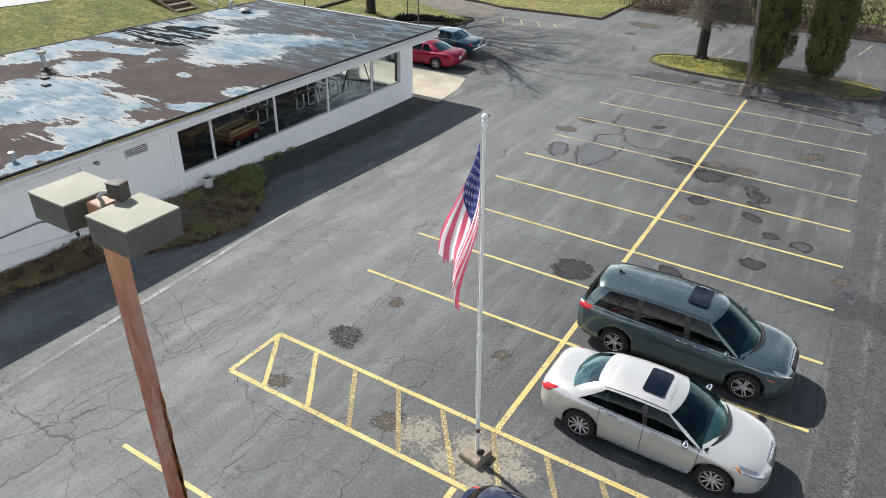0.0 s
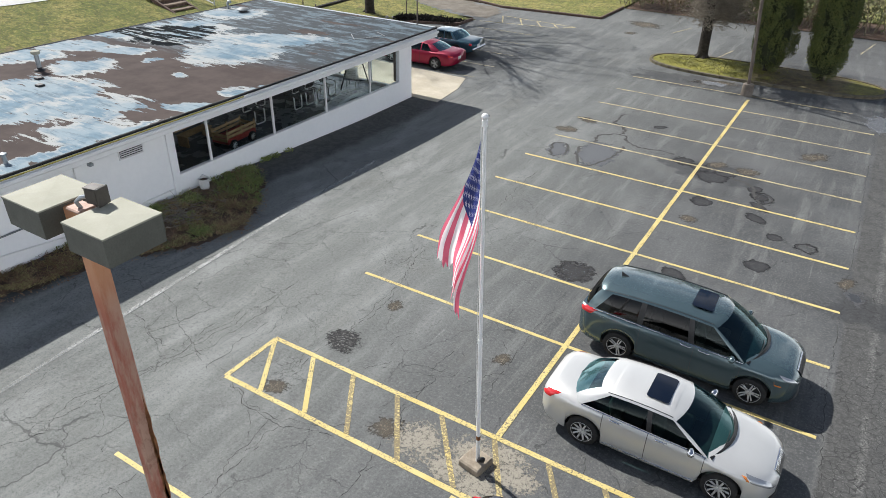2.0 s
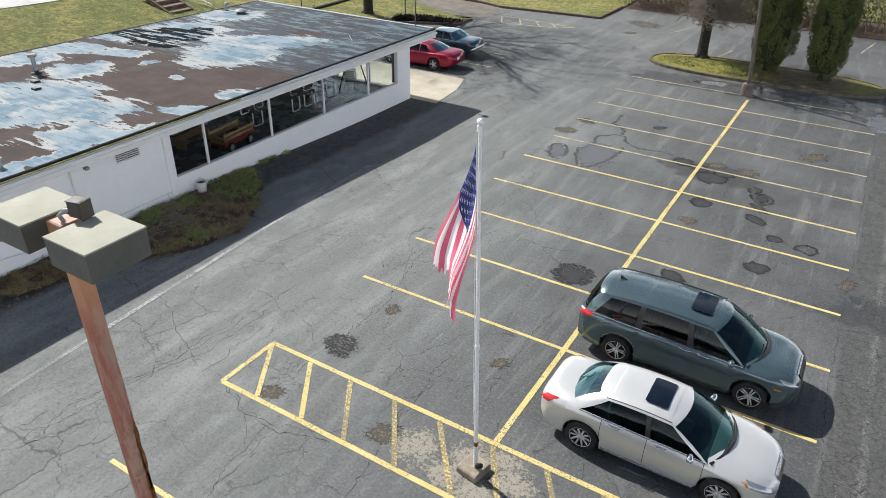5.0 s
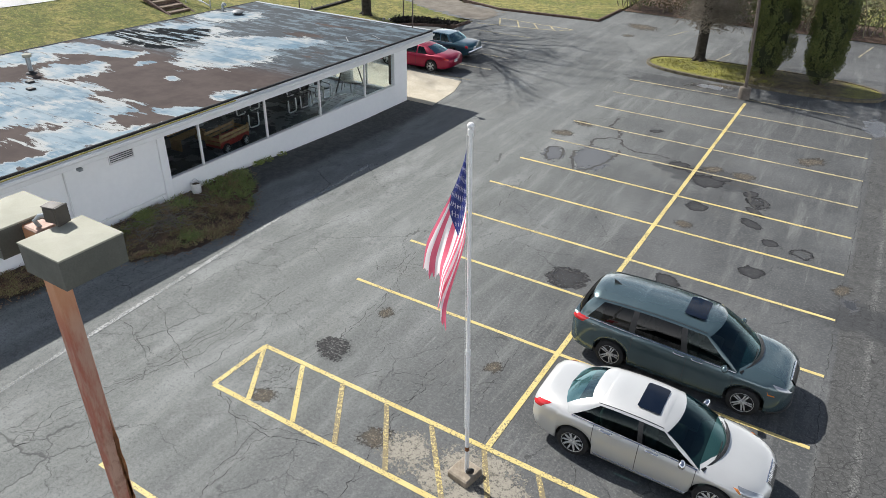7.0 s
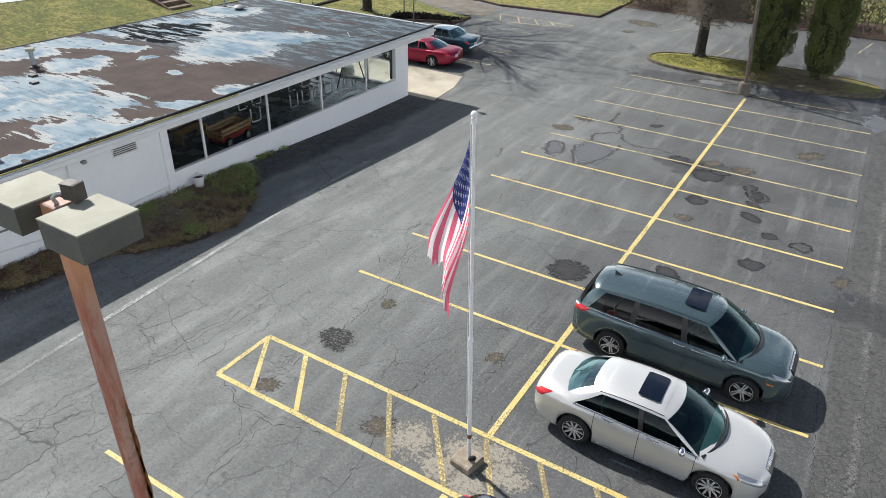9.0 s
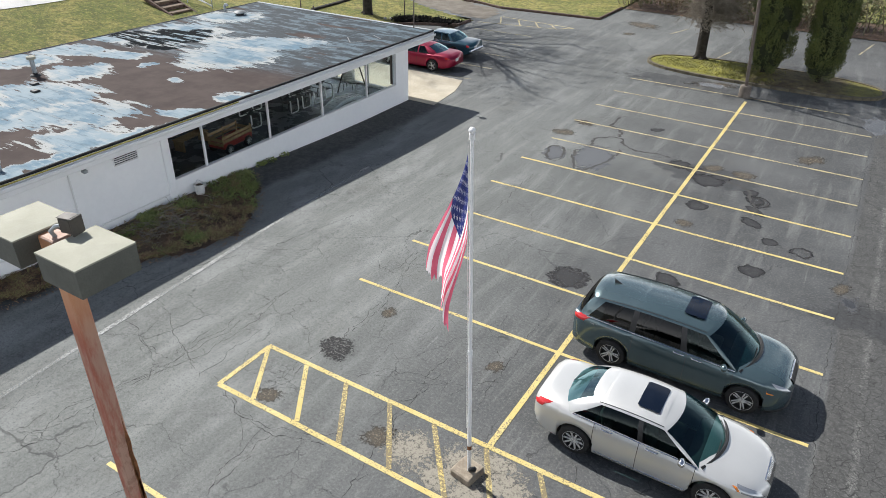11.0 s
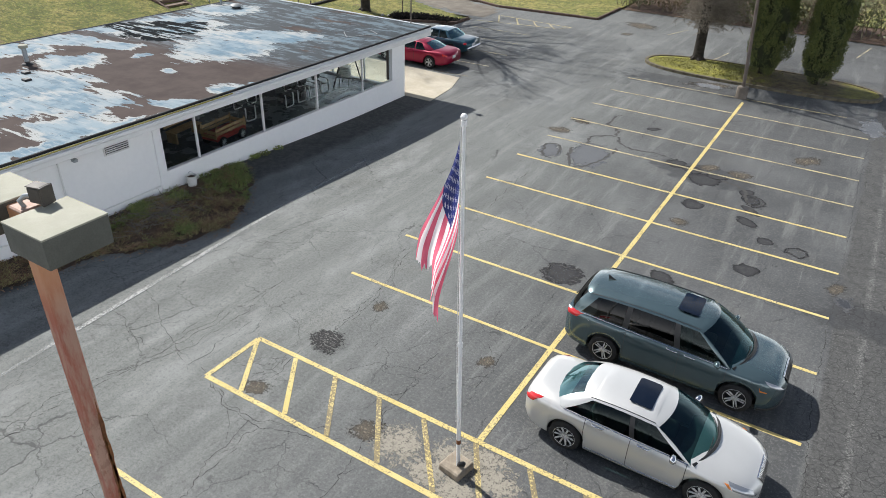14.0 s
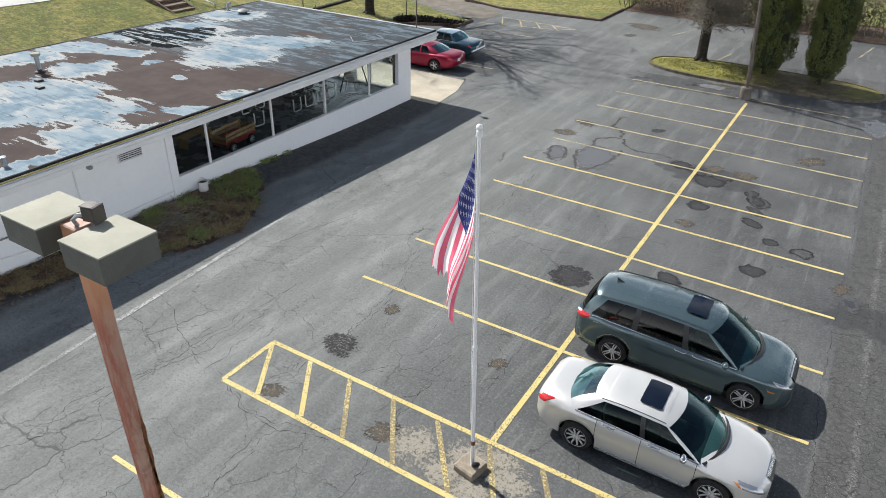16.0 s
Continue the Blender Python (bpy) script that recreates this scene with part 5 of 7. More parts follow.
for s in (1, -1):
    g = Geo()
    hx, hy, tx, ty = 0.235, 0.245, 0.233, 0.243
    top, bot = 8.14, 7.905
    cx = 0.375 * s
    rows = []
    for z, a, b in ((bot, tx - 0.02, ty - 0.02), (bot, tx, ty), (top - 0.012, hx, hy), (top - 0.006, hx, hy)):
        rows.append([(cx + a * i, b * j, z) for i, j in ((-1, -1), (1, -1), (1, 1), (-1, 1))])
    g.grid(rows, closed=True)
    g.add([(cx + (tx - 0.02) * i, (ty - 0.02) * j, bot) for i, j in ((-1, 1), (1, 1), (1, -1), (-1, -1))], [(0, 1, 2, 3)])
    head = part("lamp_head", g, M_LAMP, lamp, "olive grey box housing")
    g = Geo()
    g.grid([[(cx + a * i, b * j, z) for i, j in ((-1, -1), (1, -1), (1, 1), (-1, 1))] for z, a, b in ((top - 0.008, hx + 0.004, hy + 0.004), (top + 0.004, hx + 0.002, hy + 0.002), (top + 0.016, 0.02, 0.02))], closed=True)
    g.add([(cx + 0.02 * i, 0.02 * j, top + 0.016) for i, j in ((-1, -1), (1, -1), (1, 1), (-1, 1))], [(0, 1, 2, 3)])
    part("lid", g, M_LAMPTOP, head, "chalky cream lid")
    part("lens", Geo().box((cx, 0, bot - 0.006), (0.34, 0.36, 0.012), 0.004), M_PLASTIC, head, "frosted lens")
spin = pose(0, 0, 0, 0, 0, 14)
flood = part("flood_head", Geo().box((0.11, 0.07, 8.225), (0.115, 0.10, 0.125), 0.01, spin), M_LAMPBROWN, lamp, "small brown flood lamp")
part("flood_lid", Geo().box((0.11, 0.07, 8.292), (0.118, 0.104, 0.008), 0.003, spin), M_LAMPBROWN, flood, "brown lid")
part("flood_rim", Geo().box((0.178, 0.087, 8.225), (0.018, 0.118, 0.145), 0.005, spin), M_LAMPBROWN, flood)
part("knuckle", Geo().tube([(0.02, -0.01, 8.12), (0.01, -0.03, 8.18), (0.03, 0.0, 8.21), (0.07, 0.04, 8.215)], 0.017, 8), M_GALV, flood, "grey swivel joint", 60)
for z0, z1, y0, most, off in ((0.3, 6.3, 0.045, 0.030, 0.0), (3.0, 6.0, 0.030, 0.022, 8.0)):
    g = Geo()
    rows = []
    for i in range(90):
        z = z0 + (z1 - z0) * i / 89
        t = min(1.0, i / 12, (89 - i) / 8)
        w = most * t * (0.35 + 0.8 * abs(noise.noise((z * 3.1, 1, off))) + 0.7 * abs(noise.noise((z * 17, 2, off))))
        c = y0 + 0.012 * noise.noise((z * 4, 3, off)) + 0.006 * noise.noise((z * 21, 3, off))
        rows.append([(0.0682, max(-0.068, min(0.068, c - w)), z), (0.0682, max(-0.068, min(0.068, c + w)), z)])
    g.grid([list(reversed(r)) for r in rows])
    part("rust_streak", g, M_RUSTDARK, lamp, "dark rust running down the post")

# ---------- flagpole and flag ----------
pole = thing("flagpole", "white flagpole with a ball top on a concrete block", "flagpole", m=pose(0.03, -1.84, 0))
lean = Vector((-0.026, -0.0152, 1.0))
part("shaft", Geo().tube([lean * z for z in (0.15, 0.8, 2.0, 3.1)], [0.041, 0.040, 0.039, 0.038], 14), M_POLE, pole, "white lower tube", 50)
part("shaft", Geo().tube([lean * z for z in (3.1, 5.0, 7.08)], [0.034, 0.031, 0.027], 14), M_POLE, pole, "white upper tube", 50)
part("collar", Geo().tube([lean * z for z in (3.04, 3.14)], 0.044, 14), M_POLE, pole, "", 50)
part("collar", Geo().tube([lean * z for z in (0.74, 0.84)], 0.043, 14), M_RUSTDARK, pole, "rusted band", 50)
part("truck", Geo().tube([lean * z for z in (7.03, 7.12)], 0.045, 12), M_POLE, pole, "", 50)
part("finial", Geo().lathe([(0.0, -0.055), (0.03, -0.045), (0.05, -0.02), (0.055, 0.0), (0.05, 0.02), (0.03, 0.045), (0.0, 0.055)], 16, Matrix.Translation(lean * 7.17)), M_POLE, pole, "white ball finial", 60)
part("halyard", Geo().tube([lean * z + Vector((-0.045, -0.03, 0)) for z in (1.3, 3, 5, 7.05)], 0.005, 5), M_PLASTIC, pole, "thin rope")
part("footing", Geo().box((-0.06, 0.03, 0.07), (0.5, 0.5, 0.18), 0.03, pose(0, 0, 0, 0, 0, -10)), M_FOOTING, pole, "square concrete footing block")
part("spotlight", Geo().box((0.1, -0.07, 0.30), (0.16, 0.09, 0.12), 0.03, pose(0, 0, 0, 20, 0, 40)), M_BLACK, pole, "small black light at the foot")

flag = thing("flag", "tattered faded striped flag hanging from the pole", "flag", m=pose(0.03, -1.84, 0))
RIGHT = Vector((0.86, 0.51, 0))
AWAY = Vector((-0.51, 0.86, 0))
TOPZ, HOIST, FLY = 6.92, 1.46, 2.35


def cloth_at(u, v):
    """u along the fly in metres, v down the hoist as a share."""
    p = lean * (TOPZ - HOIST * v) - RIGHT * 0.05
    f = max(0.0, u / FLY)
    belly = 0.80 * f ** 1.5 * (1.25 - 0.40 * f)
    out = lerp_flag(belly, 0.40 * f ** 1.7, v ** 0.85)
    fall = u * lerp_flag(0.95, 0.84, v) - 0.10 * f * f * v
    grow = f ** 0.8
    fold = 0.13 * grow * math.sin(v * 8.2 + 2.6 * f + 0.5) + 0.055 * f * math.sin(v * 17 - 6.0 * f) + 0.16 * f * math.sin(3.4 * f)
    side = 0.075 * grow * math.sin(v * 8.2 + 2.2 + 2.6 * f) + 0.03 * f * math.sin(v * 15 + 4.0 * f)
    curl = 0.16 * step01(0.72, 1.0, f)
    return p - RIGHT * out - Vector((0, 0, fall - curl * 0.3)) + AWAY * (fold - curl) + RIGHT * (side + curl * 0.5)


def lerp_flag(a, b, t):
    return a + (b - a) * t


def cloth_patch(v0, v1, u0, ends, nu, nv, lift=0.0):
    g = Geo()
    rows = []
    for j in range(nv + 1):
        v = v0 + (v1 - v0) * j / nv
        u1 = ends(v)
        rows.append([cloth_at(u0 + (u1 - u0) * i / nu, v) - AWAY * lift for i in range(nu + 1)])
    g.grid(rows)
    return g


def fly_end(v):
    return FLY * (0.90 + 0.12 * noise.noise((v * 5.0, 0.3, 0)) + 0.08 * noise.noise((v * 19.0, 2.3, 0)) + 0.05 * noise.noise((v * 55.0, 5.3, 0)) - 0.1 * step01(0.25, 0.0, v))


for i in range(13):
    a, b = i / 13, (i + 1) / 13
    start = 0.40 * FLY if i < 7 else 0.0
    part("stripe", cloth_patch(a, b, start, fly_end, 46, 5), M_FLAG_WHITE if i % 2 else M_FLAG_RED, flag, "faded white stripe" if i % 2 else "faded red stripe", 70)
part("canton", cloth_patch(0, 7 / 13, 0.0, lambda v: 0.40 * FLY, 24, 14), M_FLAG_BLUE, flag, "dark blue canton", 70)
for r in range(9):
    for c in range(6 if r % 2 == 0 else 5):
        u = 0.40 * FLY * (0.5 + c + (0.5 if r % 2 else 0)) / 6
        v = 7 / 13 * (r + 0.7) / 9.6
        for lift in (0.004,):
            ring = []
            for q in range(10):
                rad = 0.046 if q % 2 == 0 else 0.019
                ang = 2 * math.pi * q / 10
                ring.append(cloth_at(u + rad * math.cos(ang), v - rad * math.sin(ang) / HOIST) - AWAY * lift)
            g = Geo().add([cloth_at(u, v) - AWAY * lift] + ring, [(0, 1 + q, 1 + (q + 1) % 10) for q in range(10)])
        part("star", g, M_FLAG_WHITE, flag)

# ---------- cars ----------


def lerp(a, b, t):
    return a + (b - a) * t


def build_wheel(parent, x, y, R, width, spokes, side, rim_mat=None):
    m = pose(x, y, R, -90 * side, 0, 0)
    hub = part("wheel", Geo().lathe([(0.0, width * 0.30), (R * 0.30, width * 0.28), (R * 0.62, width * 0.12), (R * 0.62, -width * 0.3), (0.0, -width * 0.3)], 20), M_BLACK, parent)
    hub.matrix_basis = m
    h = width / 2
    part("tyre", Geo().lathe([(R * 0.60, -h), (R * 0.72, -h * 1.04), (R * 0.92, -h * 0.98), (R * 0.985, -h * 0.8), (R, -h * 0.4), (R, h * 0.4), (R * 0.985, h * 0.8), (R * 0.92, h * 0.98), (R * 0.72, h * 1.04), (R * 0.60, h), (R * 0.60, -h)], 32), M_TYRE, hub, "", 40)
    g = Geo()
    g.lathe([(R * 0.60, h * 0.55), (R * 0.64, h * 0.98), (R * 0.69, h * 1.06), (R * 0.70, h * 1.0), (R * 0.66, h * 0.9)], 32)
    for i in range(spokes):
        a = 360 * i / spokes
        for b, w in (((-11, 0.085), (11, 0.085)) if spokes < 7 else ((0, 0.80 / spokes + 0.03),)):
            g.box((0, 0, 0), (R * 0.52, R * w, 0.03), 0.008, pose(0, 0, h * 0.80, 0, 0, a + b) @ Matrix.Translation((R * 0.38, 0, 0)) @ pose(0, 0, 0, 0, -8, -b * 0.6))
    g.lathe([(R * 0.2, h * 0.75), (R * 0.2, h * 0.95), (R * 0.15, h * 1.02), (0.0, h * 1.04)], 16)
    part("rim", g, rim_mat or M_ALLOY, hub, "silver alloy rim", 40)


def ease(ob, flow):
    """Lets a panel shade as one skin with the panels beside it."""
    me = ob.data
    me.polygons.foreach_set("use_smooth", [True] * len(me.polygons))
    way = []
    for v in me.vertices:
        n = flow.get((round(v.co.x, 3), round(v.co.y, 3), round(v.co.z, 3)), v.normal)
        n = n.normalized() if n.length > 1e-9 else v.normal.copy()
        way.append(n if n.dot(v.normal) > 0 else -n)
    me.normals_split_custom_set_from_vertices(way)


def round_foot(ob, x_most, belt):
    """Lets the foot of the rear pillars shade round into the body side below."""
    me = ob.data
    way = []
    for v in me.vertices:
        n = v.normal.copy()
        rise_up = v.co.z - curve_at(belt, v.co.x)
        if v.co.x < x_most and abs(v.co.y) > 0.45 and rise_up < 0.22:
            t = 0.8 * (1 - step01(-0.02, 0.22, rise_up))
            side = Vector((-0.15, math.copysign(0.88, v.co.y), 0.42)).normalized()
            n = n.lerp(side if side.dot(n) > 0 else -side, t).normalized()
        way.append(n)
    me.normals_split_custom_set_from_vertices(way)


def build_car(name, label, category, m, s):
    car = thing(name, label, category, m=m)
    L, body_mat = s["L"], s["paint"]
    top, belt, plan, under = s["top"], s["belt"], s["plan"], s["under"]
    arch = s.get("arch", 0.40)
    wx = s["wheels"]
    R = s.get("R", 0.33)

    def sect(x):
        w, zs, zt = curve_at(plan, x), curve_at(belt, x), curve_at(top, x)
        zb = curve_at(under, x)
        for c in wx:
            if abs(x - c) < arch:
                zb = max(zb, R + math.sqrt(arch * arch - (x - c) ** 2) - 0.02)
        zs = min(zs, zt)
        H = zs - zb
        return [(w * 0.93, zb), (w * 0.975, zb + 0.10 * H), (w * 0.995, zb + 0.32 * H), (w, zb + 0.58 * H), (w * 0.985, zb + 0.82 * H), (w * 0.955, zb + 0.94 * H), (w * 0.915, zs), (w * 0.80, lerp(zs, zt, 0.62)), (w * 0.55, lerp(zs, zt, 0.9)), (w * 0.28, lerp(zs, zt, 0.985)), (0.0, zt)]

    doors = s["doors"]
    xs = set(np.round(np.linspace(-L / 2, L / 2, 44), 3).tolist())
    for c in wx:
        xs |= {round(c + arch * k, 3) for k in (-1.0, -0.985, -0.94, -0.85, -0.7, -0.5, -0.25, 0, 0.25, 0.5, 0.7, 0.85, 0.94, 0.985, 1.0)}
    seams = sorted({d for pair in doors for d in pair} | set(s["seams"]))
    xs = {x for x in xs if all(abs(x - d) > 0.02 for d in seams)}
    for d in seams:
        xs |= {d - 0.006, d + 0.006}
    xs = sorted(xs)
    gh = s["cabin"]
    geos = {}

    def put(key, pts):
        geos.setdefault(key, Geo()).add(pts, [tuple(range(len(pts)))])

    for x0, x1 in zip(xs, xs[1:]):
        mid = (x0 + x1) / 2
        seam = x1 - x0 < 0.0125 and any(abs(mid - d) < 0.003 for d in seams)
        a, b = sect(x0), sect(x1)
        for side in (1, -1):
            for j in range(10):
                if j >= 6 and gh["rbc"] + 0.03 < mid < gh["wbc"] - 0.03:
                    continue
                pts = [(x0, side * a[j][0], a[j][1]), (x1, side * b[j][0], b[j][1]), (x1, side * b[j + 1][0], b[j + 1][1]), (x0, side * a[j + 1][0], a[j + 1][1])]
                if side > 0:
                    pts.reverse()
                key = ("body", 0)
                if j >= 6:
                    key = ("hood", 0) if mid > 0 else ("trunk_lid", 0)
                elif seam and j >= 1:
                    key = ("seam", side * (1 + min(range(len(seams)), key=lambda q: abs(seams[q] - mid))))
                else:
                    for i, (d0, d1) in enumerate(doors):
                        if d0 < mid < d1 and j >= 1:
                            key = ("door", side * (i + 1))
                    if not any(d0 < mid < d1 for d0, d1 in doors):
                        if mid > s["bumpers"][1] and j < 5:
                            key = ("front_bumper", 0)
                        elif mid < s["bumpers"][0] and j < 5:
                            key = ("rear_bumper", 0)
                        else:
                            key = ("fender", side * (2 if mid > 0 else 1)) if j >= 1 else ("body", 0)
                put(key, pts)
    for end, key in ((-1, "rear_bumper"), (1, "front_bumper")):
        r = sect(end * L / 2)
        ring = [(end * L / 2, y, z) for y, z in r] + [(end * L / 2, -y, z) for y, z in reversed(r[:-1])]
        put((key, 0), ring if end > 0 else ring[::-1])
    made = {}
    flow = {}
    for (key, i), g in geos.items():
        for q in g.f:
            p = [Vector(g.v[k]) for k in q]
            n = (p[2] - p[0]).cross(p[-1] - p[1] if len(q) > 3 else p[1] - p[0])
            n = Vector() if len(q) > 4 else n
            for c in p:
                at = (round(c.x, 3), round(c.y, 3), round(c.z, 3))
                flow[at] = flow.get(at, Vector()) + n
    for (key, i), g in geos.items():
        made[key, i] = part(key, merge(g), M_BLACK if key == "seam" else body_mat, car, "dark door gap" if key == "seam" else "", 45)
        ease(made[key, i], flow)
    # inner tub
    wi = curve_at(plan, 0) * 0.86
    part("floor_pan", Geo().box((0, 0, 0.27), (L * 0.86, wi * 2.0, 0.08), 0), M_BLACK, car)
    for c in wx:
        part("wheel_well", Geo().box((c, 0, 0.5), (arch * 1.9, wi * 1.72, 0.4), 0.05), M_BLACK, car)
    # cabin
    zr, ze = gh["zr"], gh["ze"]
    yr = gh["yr"]

    def roof_half(x):
        return yr - 0.05 * ((x - (gh["wt"] + gh["rt"]) / 2) / (gh["wt"] - gh["rt"])) ** 2

    def edge_z(x):
        t = (x - gh["rtc"]) / (gh["wtc"] - gh["rtc"])
        return ze - gh.get("fall", 0.05) * (2 * t - 1) ** 2

    def belt_pt(x):
        return Vector((x, curve_at(plan, x) * 0.912, curve_at(belt, x) - 0.004))

    cols = []
    for k in range(7):
        t = k / 6
        bx, tx = lerp(gh["wb"], gh["wbc"], t * t), lerp(gh["wt"], gh["wtc"], t * t)
        e = belt_pt(gh["wbc"])
        cols.append((Vector((bx, e.y * t, lerp(curve_at(top, gh["wb"]), e.z, t * t))), Vector((tx, roof_half(gh["wtc"]) * t, lerp(zr - 0.05, edge_z(gh["wtc"]), t * t))), "windshield" if k else None, Vector((1, 0.25 * t, 0.5))))
    lastb, lastt = gh["wbc"], gh["wtc"]
    for xb, xt, kind in gh["sides"]:
        for k in range(1, 5):
            a, b = lerp(lastb, xb, k / 4), lerp(lastt, xt, k / 4)
            cols.append((belt_pt(a), Vector((b, roof_half(b), edge_z(b))), kind, Vector((0, 1, 0))))
        lastb, lastt = xb, xt
    for k in range(1, 7):
        a = math.pi / 2 * k / 6
        t = max(0.0, math.cos(a)) ** 0.6 if k < 6 else 0.0
        back = math.sin(a) ** 1.3
        bx, tx = lerp(gh["rbc"], gh["rb"], back), lerp(gh["rtc"], gh["rt"], back)
        e = belt_pt(gh["rbc"])
        cols.append((Vector((bx, e.y * t, lerp(curve_at(top, gh["rb"]), e.z, t * t))), Vector((tx, roof_half(gh["rtc"]) * t, lerp(zr - 0.05, edge_z(gh["rtc"]), t * t))), "pillar" if k <= gh.get("inset", 0) else "rear_window", Vector((-1, 0.25 * t, 0.5))))
    fr = [-0.12, 0.0, 0.06, 0.25, 0.5, 0.75, 0.92, 1.0]
    bulge = 0.035
    geos = {}
    for side in (1, -1):
        for (b0, t0, _, n0), (b1, t1, kind, n1) in zip(cols, cols[1:]):
            for fi in range(len(fr) - 1):
                pts = []
                for b, t, nn, f in ((b0, t0, n0, fr[fi]), (b1, t1, n1, fr[fi]), (b1, t1, n1, fr[fi + 1]), (b0, t0, n0, fr[fi + 1])):
                    p = b.lerp(t, max(f, 0)) + nn * bulge * math.sin(math.pi * max(f, 0))
                    if f < 0:
                        p = p + Vector((0, -0.02 * (p.y > 0.05), f))
                    pts.append((p.x, side * p.y, p.z))
                if side < 0:
                    pts.reverse()
                glassy = kind in ("windshield", "rear_window", "front_window", "back_window", "quarter_window") and 2 <= fi <= 5
                if kind in ("windshield", "rear_window"):
                    glassy = 1 <= fi <= 5
                    key = (kind, 0)
                else:
                    key = (kind, side)
                geos.setdefault(key if glassy else (("dark_pillar", side * (1 if b1.x > -0.5 else 2)) if kind == "dark_pillar" and 2 <= fi <= 5 else ("cabin_frame", 0)), Geo()).add(pts, [(3, 2, 1, 0)])
    shell = geos.pop(("cabin_frame", 0))
    for (key, i), g in geos.items():
        mt = body_mat if key == "cabin_frame" else M_BLACK if key == "dark_pillar" else (M_DARKGLASS if key in s.get("privacy", ()) else M_SCREEN if key == "windshield" else M_CARGLASS if key == "rear_window" else M_SIDEGLASS)
        part("side_window" if key.endswith("_window") and key != "rear_window" else key, merge(g), mt, car, "black window pillar" if key == "dark_pillar" else "tinted glass" if mt is not body_mat else "", 75 if key == "cabin_frame" else 50)
    # roof skin
    sides_top = [c[1] for c in cols[6:-6]]
    rows = []
    for i, p in enumerate(sides_top):
        row = []
        for k in range(13):
            y = p.y * (1 - k / 6)
            q = y / p.y
            if i == 0:
                c = cols[abs(6 - k)][1]
                row.append((c.x, math.copysign(c.y, q) if abs(q) > 1e-6 else 0.0, c.z))
            elif i == len(sides_top) - 1:
                c = cols[-1 - abs(6 - k)][1]
                row.append((c.x, math.copysign(c.y, q) if abs(q) > 1e-6 else 0.0, c.z))
            else:
                fade = min(1.0, 2.5 * min(i, len(sides_top) - 1 - i) / len(sides_top))
                crown = lerp(zr - 0.05, zr, fade)
                row.append((p.x + (1 - q * q) * 0.0, y, p.z + (crown - p.z) * (1 - q * q)))
        rows.append(row)
    roof_geo = Geo().grid([list(r) for r in rows])
    for side in (1, -1):
        part("roof_moulding", Geo().tube([(q.x, side * (q.y - 0.012), q.z + 0.006) for q in sides_top], 0.008, 6), M_BLACK, car, "thin dark roof moulding", 60)
    if "roof_paint" in s:
        part("cabin_frame", merge(shell), body_mat, car, "", 75)
        part("roof", roof_geo, s["roof_paint"], car, "", 50)
    else:
        shell.add(list(roof_geo.v), [tuple(f) for f in roof_geo.f])
        round_foot(part("roof", merge(shell), body_mat, car, "", 75), gh["rbc"] + 0.45, belt)
    if "sunroof" in s:
        x0, x1, w = s["sunroof"]
        g = Geo()
        rr = []
        for i in range(9):
            x = lerp(x0, x1, i / 8)
            inset = 0.03 if i in (0, 8) else 0.0
            rr.append([(x, lerp(-w + inset, w - inset, k / 8), zr + 0.006 - 0.012 * ((k - 4) / 4) ** 2 - s.get("sun_drop", 0.0) * max(0, (x - (x0 + x1) / 2)) ** 1) for k in range(9)])
        g.grid([list(reversed(r)) for r in rr])
        part("sunroof", g, M_SUNROOF, car, "dark glass sunroof", 50)
    # seats and dash
    zf = s.get("seat_z", 0.5)
    for x, wseat, ys in s["seats"]:
        for y in ys:
            seat = part("seat", Geo().box((x, y, zf), (0.5, wseat, 0.16), 0.05).box((x - 0.28, y, zf + 0.32), (0.14, wseat, 0.55), 0.05, pose(0, 0, 0, 0, -14, 0)), s.get("trim", M_SEAT), car, "", 50)
            part("headrest", Geo().box((x - 0.37, y, zf + 0.66), (0.09, min(0.26, wseat), 0.16), 0.035), s.get("trim", M_SEAT), seat, "", 50)
    part("dashboard", Geo().box((gh["wbc"] - 0.05, 0, curve_at(belt, gh["wbc"]) - 0.12), (0.5, wi * 1.8, 0.2), 0.06), M_DASH, car, "", 50)

    def skin(x, sv, lift):
        r = sect(x)
        j = min(int(sv), 9)
        y, z = lerp(r[j][0], r[j + 1][0], sv - j), lerp(r[j][1], r[j + 1][1], sv - j)
        d = 0.01
        r2 = sect(x + d)
        tang = Vector((d, lerp(r2[j][0], r2[j + 1][0], sv - j) - y, lerp(r2[j][1], r2[j + 1][1], sv - j) - z))
        along = Vector((0, r[j + 1][0] - r[j][0], r[j + 1][1] - r[j][1]))
        n = along.cross(tang).normalized()
        if n.y < 0:
            n = -n
        return Vector((x, y, z)) + n * lift

    def patch(x0, x1, s0, s1, side, lift=0.008, shear=0.0):
        g = Geo()
        rows = []
        for i in range(9):
            row = []
            for k in range(7):
                sv = lerp(s0, s1, k / 6)
                x = lerp(x0, x1, i / 8) + shear * (k / 6 - 0.5)
                x = max(-L / 2 + 0.001, min(L / 2 - 0.012, x))
                edge = i in (0, 8) or k in (0, 6)
                p = skin(x, sv, lift * (0.2 if edge else 1.0))
                row.append((p.x, side * p.y, p.z))
            rows.append(row if side > 0 else row[::-1])
        g.grid(rows)
        return g
